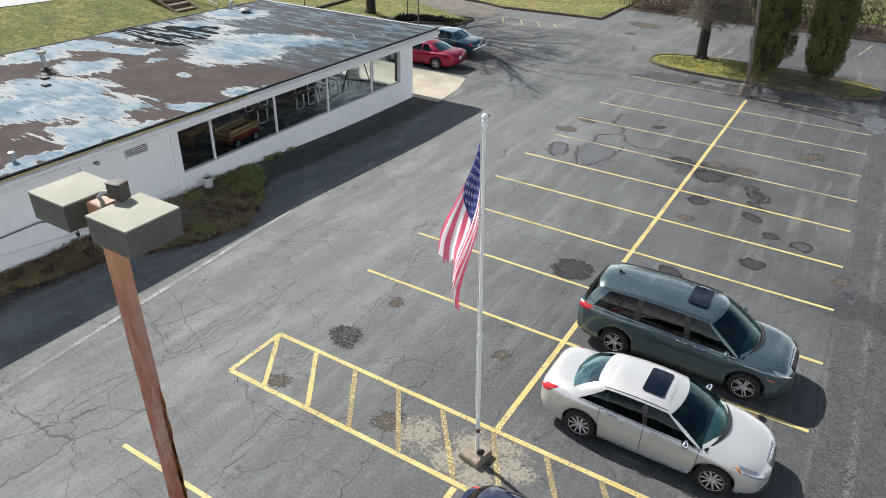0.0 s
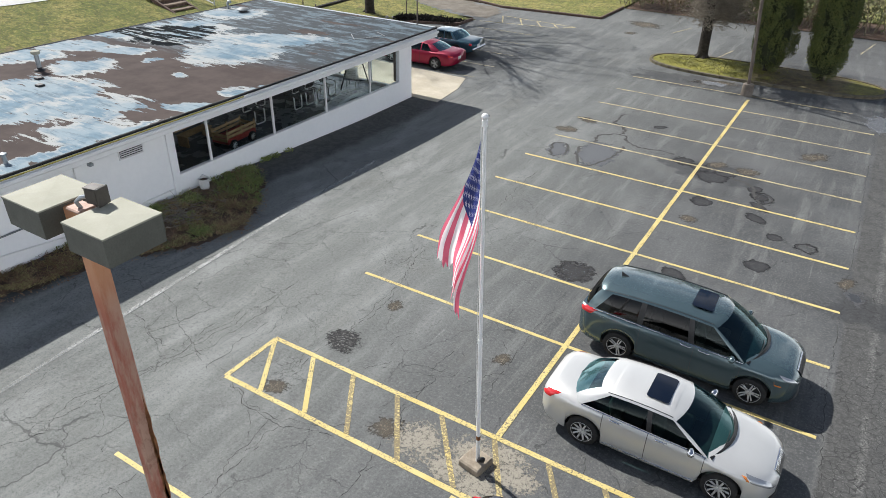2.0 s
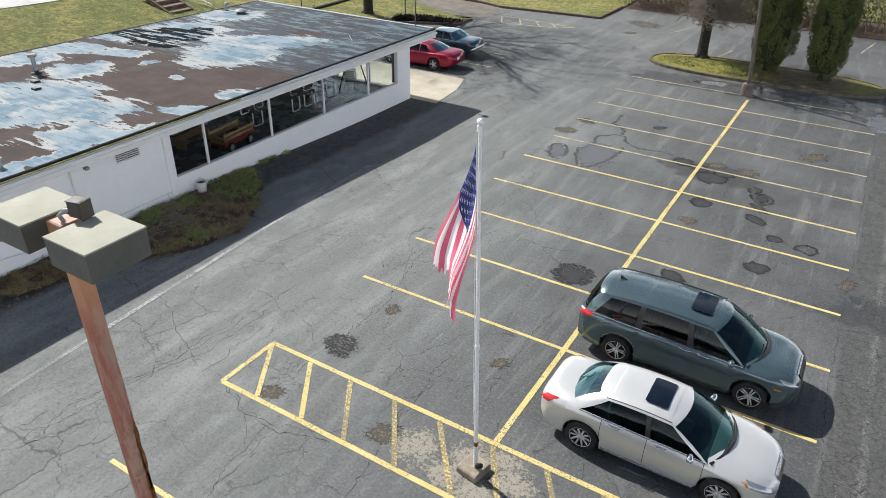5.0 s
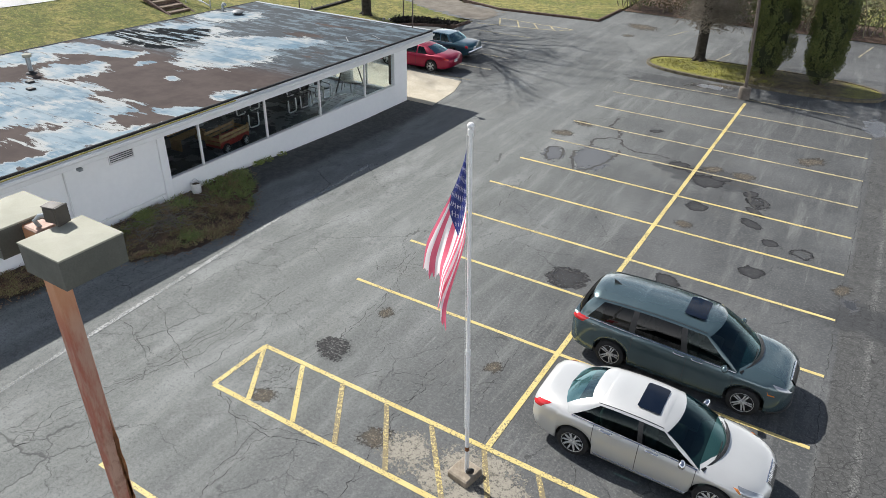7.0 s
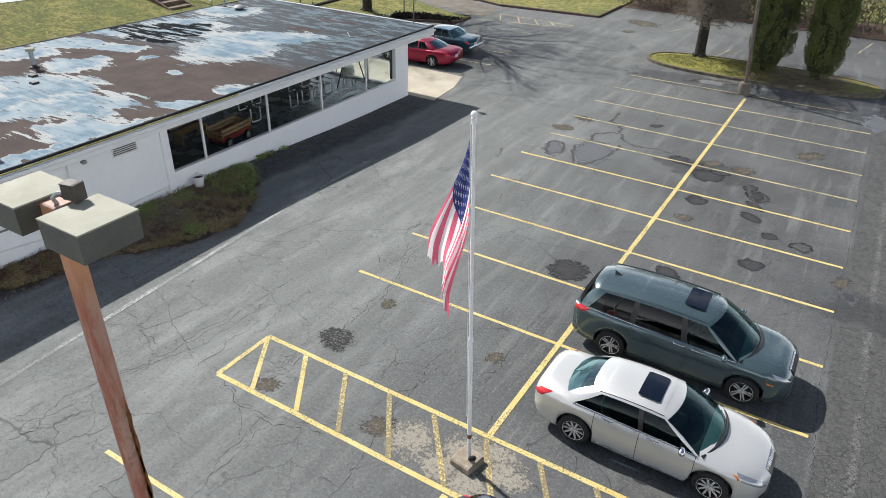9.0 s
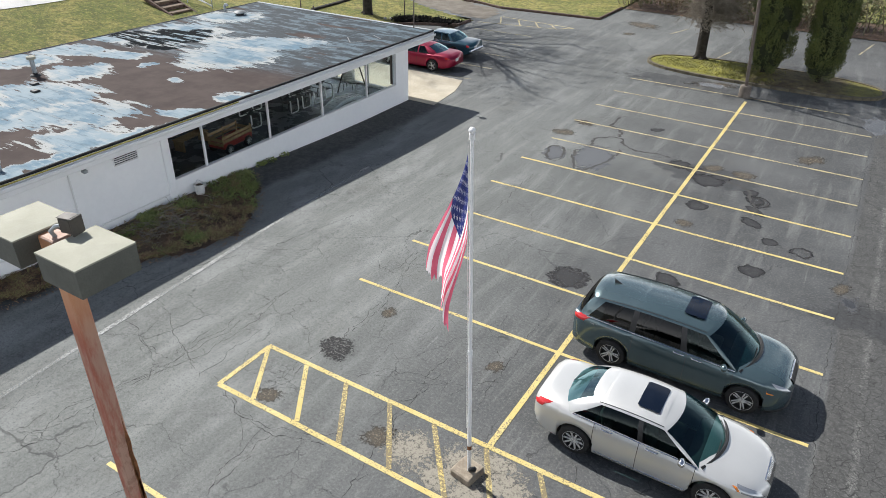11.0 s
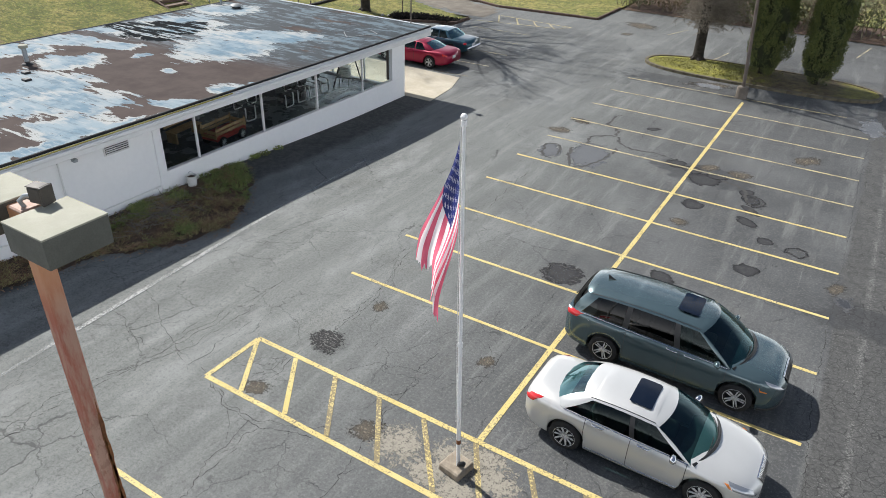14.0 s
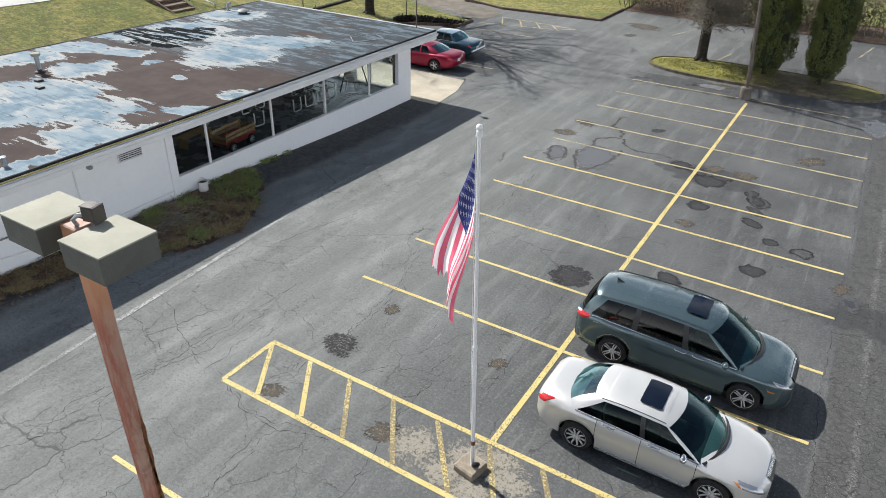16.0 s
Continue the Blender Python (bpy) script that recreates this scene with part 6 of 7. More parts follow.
    for side in (1, -1):
        for nm, mt, x0, x1, s0, s1, sh, lb in s["lights"]:
            part(nm, patch(x0, x1, s0, s1, side, 0.012, sh), mt, car, lb, 50)
        for i, (d0, d1) in enumerate(doors):
            if s.get("handles", True) and ("door", side * (i + 1)) in made:
                hx = s["handle_at"][i] if "handle_at" in s else d0 + 0.14
                p = skin(hx, 5.0, 0.02)
                q = skin(hx + 0.23, 5.0, 0.02)
                part("door_handle", Geo().tube([(p.x, side * (p.y - 0.012), p.z), (p.x + 0.015, side * (p.y + 0.012), p.z), (q.x - 0.015, side * (q.y + 0.012), q.z), (q.x, side * (q.y - 0.012), q.z)], 0.017, 8), s.get("handle_mat", M_CHROME), made["door", side * (i + 1)], "bright door handle", 60)
        if "mirror" in s:
            mx = s["mirror"]
            e = belt_pt(mx)
            part("mirror", Geo().box((mx, side * (e.y + 0.13), e.z + 0.09), (0.13, 0.2, 0.14), 0.045, pose(0, 0, 0, 0, 0, -12 * side)), s.get("mirror_mat", body_mat), car, "door mirror", 50)
        if s.get("belt_trim"):
            pts = [belt_pt(x) + Vector((0, 0.012, 0.012)) for x in np.linspace(gh["wbc"] - 0.05, gh["rbc"] + 0.08, 14)]
            part("belt_trim", Geo().tube([(p.x, side * p.y, p.z) for p in pts], 0.013, 6), M_CHROME, car, "bright window trim", 60)
        if s.get("sill_trim"):
            part("sill_trim", Geo().tube([(x, side * (curve_at(plan, x) * 0.985 + 0.004), curve_at(under, x) + 0.10) for x in np.linspace(wx[0] + arch + 0.04, wx[1] - arch - 0.04, 10)], 0.012, 6), M_CHROME, car, "thin bright sill strip", 60)
        for c in wx:
            build_wheel(car, c, side * (curve_at(plan, c) - 0.115), R, 0.215, s.get("spokes", 10), side, s.get("rim"))
    # wipers
    def screen(t, f):
        side, t = (1 if t >= 0 else -1), abs(t) * 6
        k = min(int(t), 5)
        pts = [b.lerp(h, f) + nn * bulge * math.sin(math.pi * f) for b, h, _, nn in cols[k:k + 2]]
        p = pts[0].lerp(pts[1], t - k)
        return Vector((p.x + 0.008, side * p.y, p.z + 0.014))
    part("cowl", Geo().tube([screen(t, 0.0) for t in np.linspace(-0.97, 0.97, 25)], 0.036, 6), M_BLACK, car, "black strip below the windscreen", 60)
    for t0, t1 in ((0.10, 0.72), (-0.60, -0.02)):
        part("wiper", Geo().tube([screen(lerp(t0, t1, q / 5), lerp(0.02, 0.11, q / 5)) for q in range(6)], 0.009, 6), M_BLACK, car)
    def nose_z(x, y):
        r = sect(x)
        for (y0, z0), (y1, z1) in zip(r[6:], r[7:]):
            if y1 <= abs(y) <= y0:
                return lerp(z0, z1, (y0 - abs(y)) / max(1e-6, y0 - y1))
        return r[6][1]
    gw, gx = s.get("grille", 0.7) / 2, L / 2
    rows = [[(x + 0.004, lerp(-gw, gw, k / 10), nose_z(x, lerp(-gw, gw, k / 10)) + 0.008) for k in range(11)] for x in (gx - 0.11, gx - 0.075, gx - 0.04, gx - 0.008)]
    rows.append([(x + 0.012, y, z - 0.16) for x, y, z in rows[-1]])
    grille = part("grille", Geo().grid(rows), M_BLACK, car, "dark grille", 50)
    for k in range(s.get("bars", 0)):
        y = lerp(-gw + 0.02, gw - 0.02, k / (s["bars"] - 1))
        part("grille_bar", Geo().tube([(x + 0.006, y, nose_z(x, y) + 0.014) for x in (gx - 0.11, gx - 0.06, gx - 0.008)] + [(gx + 0.012, y, nose_z(gx, y) - 0.15)], 0.009, 5), M_CHROME, grille, "", 60)
    part("grille_surround", Geo().tube([(gx - 0.115 - 0.05 * (k / 5 - 1) ** 2 * s.get("sweep", 0.0), lerp(-gw - 0.03, gw + 0.03, k / 10), nose_z(gx - 0.115, lerp(-gw, gw, k / 10)) + 0.010) for k in range(11)], 0.016, 6), s.get("grille_mat", M_CHROME), car, "bright grille edge", 60)
    front = [(x, curve_at(plan, x) * 0.95 + 0.01, curve_at(under, x) + 0.05) for x in np.linspace(L / 2 - 0.42, L / 2, 9)]
    part("front_lip", Geo().tube(front + [(x, -y, z) for x, y, z in reversed(front)], 0.032, 6), M_BLACK, car, "black lower lip", 60)
    part("air_intake", Geo().box((L / 2 + 0.002, 0, 0.34), (0.02, curve_at(plan, L / 2) * 1.3, 0.12), 0.01), M_BLACK, car)
    part("number_plate", Geo().box((-L / 2 - 0.008, 0, s.get("plate_z", 0.62)), (0.012, 0.31, 0.16), 0.004), M_PLASTIC, car, "blank pale number plate")
    if "fin" in s:
        x, z = s["fin"]
        g = Geo()
        g.add([(x - 0.10, -0.03, z), (x - 0.10, 0.03, z), (x + 0.12, 0.0, z), (x - 0.12, 0.0, z + 0.11)], [(0, 2, 3), (2, 1, 3), (1, 0, 3)])
        part("antenna_fin", g, M_BLACK, car)
    if "rails" in s:
        for side in (1, -1):
            pts = [(x, side * (roof_half(x) - 0.06), edge_z(x) + (0.06 if 0 < i < 9 else 0.0)) for i, x in enumerate(np.linspace(gh["rtc"] + 0.1, gh["wtc"] - 0.15, 10))]
            part("roof_rail", Geo().tube(pts, 0.018, 8), M_BLACK, car, "black roof rail", 60)
    for extra in s.get("extra", ()):
        extra(car)
    return car


def merge(g):
    """Joins the corners that faces share, so that they shade as one skin."""
    seen, new_v, back = {}, [], []
    for p in g.v:
        key = (round(p[0], 4), round(p[1], 4), round(p[2], 4))
        if key not in seen:
            seen[key] = len(new_v)
            new_v.append(p)
        back.append(seen[key])
    faces, ks = [], []
    for q, k in zip(g.f, g.k):
        r = []
        for i in q:
            if back[i] not in r:
                r.append(back[i])
        if len(r) > 2:
            faces.append(tuple(r))
            ks.append(k)
    g.v, g.f, g.k = new_v, faces, ks
    return g


M_SUNROOF = Nodes("sunroof_glass").done((0.003, 0.006, 0.014, 1), 0.03)
M_BEIGE = surf("beige_seat", (0.20, 0.18, 0.15), (0.27, 0.25, 0.21), 4.0, 0.8)

SEDAN = dict(
    L=4.58, paint=M_SILVER, wheels=(-1.31, 1.38), R=0.335, arch=0.395, spokes=10,
    plan=[(-2.29, 0.66), (-2.23, 0.75), (-2.05, 0.83), (-1.6, 0.885), (-0.6, 0.905), (0.6, 0.905), (1.4, 0.895), (1.82, 0.85), (2.02, 0.785), (2.16, 0.69), (2.25, 0.56), (2.29, 0.40)],
    belt=[(-2.29, 0.88), (-2.0, 0.97), (-1.2, 0.97), (0.0, 0.93), (0.9, 0.90), (1.6, 0.83), (2.0, 0.75), (2.29, 0.62)],
    top=[(-2.29, 0.95), (-2.22, 1.045), (-2.0, 1.075), (-1.6, 1.09), (-1.2, 1.08), (0.0, 1.0), (1.1, 1.0), (1.5, 0.945), (1.9, 0.875), (2.15, 0.80), (2.29, 0.69)],
    under=[(-2.29, 0.40), (-2.1, 0.28), (-1.7, 0.21), (1.7, 0.19), (2.05, 0.20), (2.29, 0.28)],
    doors=[(-0.95, -0.05), (-0.05, 1.02)], seams=[], bumpers=(-2.0, 1.9),
    cabin=dict(wb=1.36, wbc=1.09, wt=0.41, wtc=0.29, rb=-1.74, rbc=-1.50, rt=-1.14, rtc=-0.98, zr=1.445, ze=1.37, yr=0.63, inset=3, fall=0.035,
               sides=[(1.03, 0.25, "pillar"), (0.01, -0.09, "front_window"), (-0.09, -0.18, "dark_pillar"), (-1.44, -0.88, "back_window"), (-1.50, -0.98, "pillar")]),
    seats=[(0.35, 0.5, (0.36, -0.36)), (-0.55, 1.2, (0.0,))], mirror=0.77, mirror_mat=M_CHROME, belt_trim=True, sill_trim=True,
    sunroof=(-0.31, 0.13, 0.40), sun_drop=0.05, trim=M_BEIGE, grille=0.6, bars=13,
    lights=[("headlight", M_HEADLIGHT, 1.80, 2.22, 4.5, 6.5, -0.12, "clear headlight"), ("indicator", M_AMBER, 1.71, 1.80, 4.6, 5.9, -0.08, "amber indicator"), ("taillight", M_RED_LENS, -2.28, -1.98, 4.2, 6.4, 0.2, "red tail light")])
build_car("sedan_car", "silver four-door sedan parked nose out in a stall", "car", pose(2.81, 0.70, 0), SEDAN)

VAN = dict(
    L=4.92, paint=M_VAN, wheels=(-1.43, 1.57), R=0.35, arch=0.415, spokes=5,
    plan=[(-2.46, 0.80), (-2.41, 0.87), (-2.2, 0.94), (-1.5, 0.975), (0.0, 0.985), (1.2, 0.98), (1.8, 0.955), (2.10, 0.89), (2.28, 0.80), (2.385, 0.69), (2.44, 0.56), (2.46, 0.42)],
    belt=[(-2.46, 1.10), (-2.0, 1.12), (-1.0, 1.09), (0.2, 1.04), (1.2, 1.00), (1.8, 0.97), (2.2, 0.89), (2.46, 0.76)],
    top=[(-2.46, 1.12), (-2.0, 1.13), (0.0, 1.10), (1.35, 1.11), (1.7, 1.08), (2.1, 1.01), (2.30, 0.94), (2.40, 0.87), (2.46, 0.77)],
    under=[(-2.46, 0.36), (-2.2, 0.27), (-1.8, 0.22), (1.8, 0.2), (2.2, 0.21), (2.46, 0.30)],
    doors=[(-0.98, 0.25), (0.25, 1.26)], seams=[], bumpers=(-2.24, 2.0),
    cabin=dict(wb=1.64, wbc=1.34, wt=0.68, wtc=0.52, rb=-2.46, rbc=-2.22, rt=-2.14, rtc=-1.98, zr=1.745, ze=1.65, yr=0.70, inset=2, fall=0.06,
               sides=[(1.27, 0.46, "pillar"), (0.24, 0.10, "front_window"), (0.10, -0.01, "dark_pillar"), (-0.96, -0.96, "back_window"), (-1.10, -1.08, "dark_pillar"), (-2.12, -1.76, "quarter_window"), (-2.22, -1.98, "pillar")]),
    privacy=("back_window", "quarter_window", "rear_window"), seat_z=0.68,
    seats=[(0.55, 0.52, (0.4, -0.4)), (-0.45, 0.52, (0.42, -0.42)), (-1.45, 1.2, (0.0,))], mirror=1.06, belt_trim=True,
    sunroof=(-0.08, 0.38, 0.40), sun_drop=0.09, handle_at=(-0.04, 0.36), grille=0.7, fin=(-1.72, 1.70),
    lights=[("headlight", M_HEADLIGHT, 2.10, 2.42, 4.9, 6.3, -0.14, "clear headlight"), ("indicator", M_AMBER, 1.97, 2.13, 3.5, 3.66, 0.0, "amber side marker"), ("taillight", M_RED_LENS, -2.45, -2.08, 4.3, 6.3, 0.2, "red tail light")])


def van_extras(car):
    part("rear_wiper", Geo().tube([(-2.44, 0.0, 1.18), (-2.44, -0.35, 1.24)], 0.012, 6), M_BLACK, car)
    for side in (1, -1):
        part("slide_rail", Geo().tube([(x, side * (curve_at(VAN["plan"], x) * 0.965), 1.0) for x in np.linspace(-2.0, -1.02, 8)], 0.009, 6), M_CHROME, car, "bright sliding-door rail", 60)


VAN["extra"] = (van_extras,)
build_car("minivan", "dark grey-green minivan parked nose out in a stall", "car", pose(2.60, 3.84, 0), VAN)

COUPE = dict(
    L=4.95, paint=M_CAR_RED, wheels=(-1.42, 1.45), R=0.32, arch=0.38, spokes=5,
    plan=[(-2.475, 0.74), (-2.4, 0.82), (-2.0, 0.89), (-1.0, 0.92), (0.8, 0.92), (1.6, 0.89), (2.1, 0.82), (2.4, 0.68), (2.475, 0.58)],
    belt=[(-2.475, 0.84), (-2.0, 0.90), (-1.0, 0.90), (0.6, 0.86), (1.5, 0.78), (2.475, 0.60)],
    top=[(-2.475, 0.90), (-2.35, 0.965), (-1.6, 0.99), (-1.0, 0.95), (0.9, 0.93), (1.6, 0.86), (2.2, 0.72), (2.475, 0.62)],
    under=[(-2.475, 0.34), (-2.0, 0.24), (2.0, 0.20), (2.475, 0.28)],
    doors=[(-0.45, 0.92)], seams=[], bumpers=(-2.2, 2.1),
    cabin=dict(wb=1.12, wbc=0.78, wt=0.15, wtc=0.0, inset=3, rb=-1.75, rbc=-1.45, rt=-0.95, rtc=-0.82, zr=1.335, ze=1.27, yr=0.58, fall=0.03,
               sides=[(0.62, -0.06, "pillar"), (-0.45, -0.42, "front_window"), (-0.53, -0.48, "pillar"), (-1.20, -0.76, "quarter_window"), (-1.45, -0.82, "pillar")]),
    seats=[(0.1, 0.5, (0.36, -0.36)), (-0.7, 1.1, (0.0,))], mirror=0.62, grille=0.4, grille_mat=M_BLACK, handle_mat=M_CAR_RED,
    lights=[("headlight", M_HEADLIGHT, 2.1, 2.4, 4.3, 5.4, -0.05, "clear headlight"), ("taillight", M_RED_LENS, -2.46, -2.2, 3.9, 5.4, 0.05, "dark red tail light")])
build_car("red_coupe", "glossy red two-door coupe parked beside the building", "car", pose(-17.05, 22.28, 0, 0, 0, 181.5), COUPE)

BLUE = dict(
    L=4.75, paint=M_CAR_BLUE, wheels=(-1.36, 1.35), R=0.32, arch=0.37, spokes=12,
    plan=[(-2.375, 0.80), (-2.3, 0.84), (-1.8, 0.875), (1.6, 0.875), (2.2, 0.83), (2.375, 0.76)],
    belt=[(-2.375, 0.86), (-1.8, 0.90), (0.6, 0.90), (1.5, 0.86), (2.375, 0.76)],
    top=[(-2.375, 0.93), (-2.3, 0.96), (-1.5, 0.98), (0.8, 0.97), (1.6, 0.93), (2.3, 0.84), (2.375, 0.80)],
    under=[(-2.375, 0.38), (-1.9, 0.26), (1.9, 0.22), (2.375, 0.32)],
    doors=[(-0.5, 0.75)], seams=[], bumpers=(-2.25, 2.2),
    cabin=dict(wb=0.92, wbc=0.70, wt=0.22, wtc=0.12, rb=-1.55, rbc=-1.40, rt=-1.0, rtc=-0.92, zr=1.375, ze=1.31, yr=0.60, fall=0.02,
               sides=[(0.60, 0.06, "pillar"), (-0.50, -0.42, "front_window"), (-0.56, -0.48, "pillar"), (-1.15, -0.82, "quarter_window"), (-1.40, -0.92, "pillar")]),
    seats=[(0.0, 0.5, (0.34, -0.34)), (-0.75, 1.1, (0.0,))], trim=M_BEIGE, mirror=0.58, belt_trim=True, grille=0.5,
    lights=[("headlight", M_HEADLIGHT, 2.2, 2.36, 4.2, 5.4, 0, "clear headlight"), ("taillight", M_RED_LENS, -2.36, -2.2, 3.6, 5.0, 0, "red tail light")])


def blue_extras(car):
    for x, w in ((-2.42, 1.64), (2.42, 1.6)):
        part("chrome_bumper", Geo().box((x, 0, 0.50), (0.14, w, 0.13), 0.05), M_CHROME, car, "chrome bumper bar")


BLUE["extra"] = (blue_extras,)
BLUE["roof_paint"] = paint("pale_blue_roof_paint", (0.22, 0.32, 0.38), 0.2, 0.4)
build_car("blue_coupe", "older blue two-door car with chrome bumper", "car", pose(-17.45, 25.3, 0, 0, 0, 181), BLUE)

SUV = dict(
    L=4.45, paint=M_NAVY, wheels=(-1.3, 1.32), R=0.34, arch=0.40, spokes=5,
    plan=[(-2.225, 0.74), (-2.15, 0.82), (-1.8, 0.88), (0.8, 0.90), (1.6, 0.87), (2.05, 0.78), (2.225, 0.62)],
    belt=[(-2.225, 1.0), (-1.6, 1.05), (0.5, 1.0), (1.3, 0.95), (2.225, 0.74)],
    top=[(-2.225, 1.02), (-1.6, 1.06), (0.8, 1.06), (1.3, 1.03), (1.9, 0.92), (2.225, 0.78)],
    under=[(-2.225, 0.40), (-1.8, 0.26), (1.8, 0.24), (2.225, 0.34)],
    doors=[(-0.95, 0.01), (0.01, 0.95)], seams=[], bumpers=(-2.0, 1.9),
    cabin=dict(wb=1.2, wbc=0.9, wt=0.45, wtc=0.30, rb=-2.16, rbc=-2.02, rt=-1.78, rtc=-1.62, zr=1.63, ze=1.55, yr=0.62, fall=0.05,
               sides=[(0.78, 0.22, "pillar"), (0.0, -0.02, "front_window"), (-0.1, -0.12, "pillar"), (-0.95, -0.9, "back_window"), (-1.05, -1.0, "pillar"), (-1.75, -1.45, "quarter_window"), (-2.02, -1.62, "pillar")]),
    privacy=("back_window", "quarter_window", "rear_window"), seat_z=0.62, rails=True,
    seats=[(0.35, 0.5, (0.36, -0.36)), (-0.6, 1.2, (0.0,))], mirror=0.72,
    lights=[("headlight", M_HEADLIGHT, 1.85, 2.14, 4.2, 5.4, -0.1, "clear headlight"), ("taillight", M_RED_LENS, -2.21, -1.95, 4.2, 6.2, 0.1, "red tail light")])
build_car("crossover_car", "dark navy crossover with black roof rails in a stall", "car", pose(2.87, -4.02, 0), SUV)

# ---------- showroom contents ----------


def chair(m):
    c = thing("patio_chair", "white tubular cantilever chair with dark seat", "chair", "showroom chairs", m=m)
    half = [(0.26, 0.25, 0.60), (0.28, 0.25, 0.52), (0.28, 0.25, 0.12), (0.28, 0.225, 0.05), (0.28, 0.16, 0.03)]
    part("front_loop", Geo().tube(half + [(x, -y, z) for x, y, z in reversed(half)], 0.030, 8), M_CHAIR, c, "white tube bent into front legs", 60)
    for y in (-0.25, 0.25):
        part("arm", Geo().tube([(0.26, y, 0.60), (0.18, y, 0.63), (-0.16, y, 0.63), (-0.26, y, 0.66), (-0.30, y, 0.78)], 0.02, 6), M_BLACK, c, "dark arm", 60)
    part("rear_loop", Geo().tube([(-0.22, 0.22, 0.44), (-0.28, 0.22, 0.02), (-0.28, -0.22, 0.02), (-0.22, -0.22, 0.44)], 0.016, 6), M_BLACK, c, "dark rear legs", 60)
    part("seat", Geo().box((0, 0, 0.43), (0.46, 0.46, 0.03), 0.01), M_BLACK, c, "dark seat")
    part("backrest", Geo().box((-0.28, 0, 0.66), (0.03, 0.46, 0.2), 0.01, pose(0, 0, 0, 0, -10, 0)), M_BLACK, c, "dark backrest")
    return c


first = chair(pose(-18.36, 9.9, FLOOR, 0, 0, 3))
for x, y, a in ((-18.40, 10.8, -4), (-18.43, 13.1, 4), (-18.37, 14.0, -3), (-16.83, 9.2, -4), (-16.78, 11.45, 3), (-16.80, 12.3, -2), (-16.79, 13.0, 4), (-16.84, 13.9, -3)):
    copy_thing(first, pose(x, y, FLOOR, 0, 0, a))

wagon = thing("garden_wagon", "red garden wagon with pine slat sides", "wagon", m=pose(-15.75, 7.0, FLOOR, 0, 0, 96) @ Matrix.Scale(0.86, 4))
part("tray", Geo().box((0, 0, 0.43), (1.9, 0.9, 0.24), 0.03), M_WAGON, wagon, "red tray")
for y in (-0.43, 0.43):
    for z in (0.66, 0.84):
        part("side_board", Geo().box((0, y, z), (1.95, 0.03, 0.13), 0.006), M_WOOD, wagon, "pine board")
    for x in (-0.9, 0, 0.9):
        part("stake", Geo().box((x, y * 0.95, 0.70), (0.06, 0.04, 0.56), 0.006), M_WOOD, wagon, "pine stake")
for x in (-0.96, 0.96):
    for z in (0.52, 0.72):
        part("end_board", Geo().box((x, 0, z), (0.03, 0.86, 0.15), 0.006), M_WOOD, wagon, "pine board")
for x in (-0.62, 0.62):
    for side in (1, -1):
        build_wheel(wagon, x, side * 0.46, 0.24, 0.13, 9, side, M_PLASTIC)
part("drawbar", Geo().tube([(0.95, 0, 0.36), (1.3, 0, 0.3), (1.75, 0, 0.75)], 0.018, 8), M_BLACK, wagon, "", 60)
bench = thing("slat_bench", "pine slat bench in the showroom", "bench", m=pose(-17.2, 6.3, FLOOR, 0, 0, 97))
for i in range(4):
    part("slat", Geo().box((0, -0.2 + 0.13 * i, 0.44), (1.5, 0.1, 0.03), 0.006), M_WOOD, bench)
for i in range(3):
    part("back_slat", Geo().box((0, 0.28, 0.58 + 0.14 * i), (1.5, 0.03, 0.1), 0.006), M_WOOD, bench)
for x in (-0.65, 0.65):
    part("leg", Geo().box((x, 0, 0.21), (0.07, 0.5, 0.42), 0.01), M_WOOD, bench)
for x, y, h in ((-18.6, 8.0, 0.9), (-18.9, 8.8, 0.7)):
    solid("bin", Geo().lathe([(0.0, 0.0), (0.2, 0.0), (0.25, h), (0.23, h), (0.0, h - 0.05)], 20), M_GALV, "grey cylindrical bin on the showroom floor", "bin", "bins", smooth=50, m=pose(x, y, FLOOR))
# arched white lounger
arch = thing("arched_lounger", "white arched lounger shell by the window", "lounger", m=pose(-14.75, 12.95, FLOOR, 0, 0, 84))
g = Geo()
rows = []
for i in range(25):
    t = i / 24
    x = -1.35 + 2.7 * t
    z = 0.22 + 0.44 * math.sin(math.pi * min(1, t * 0.97 + 0.02)) ** 0.8
    rows.append([(x, -0.29, z - 0.13), (x, -0.30, z + 0.03), (x, -0.25, z + 0.03), (x, -0.24, z), (x, 0.24, z), (x, 0.25, z + 0.03), (x, 0.30, z + 0.03), (x, 0.29, z - 0.13)])
g.grid(rows)
part("shell", g, M_CHAIR, arch, "white curved shell", 50)
for i in range(2, 23, 2):
    t = i / 24
    part("slat", Geo().box((-1.35 + 2.7 * t, 0, 0.245 + 0.44 * math.sin(math.pi * min(1, t * 0.97 + 0.02)) ** 0.8), (0.05, 0.49, 0.03), 0.008), M_CHAIR, arch, "white slat")
for x in (-1.05, 1.05):
    part("foot", Geo().box((x, 0, 0.22), (0.1, 0.5, 0.44), 0.02), M_PLASTIC, arch)
stack = thing("stacked_chairs", "stack of white plastic slatted chairs", "chair stack", m=pose(-16.7, 15.6, FLOOR, 0, 0, 20))
for i in range(6):
    z = 0.42 + 0.085 * i
    part("chair_shell", Geo().box((0, 0, z), (0.5, 0.48, 0.025), 0.01).box((-0.26, 0, z + 0.14), (0.03, 0.46, 0.24), 0.01), M_PLASTIC, stack, "white plastic chair")
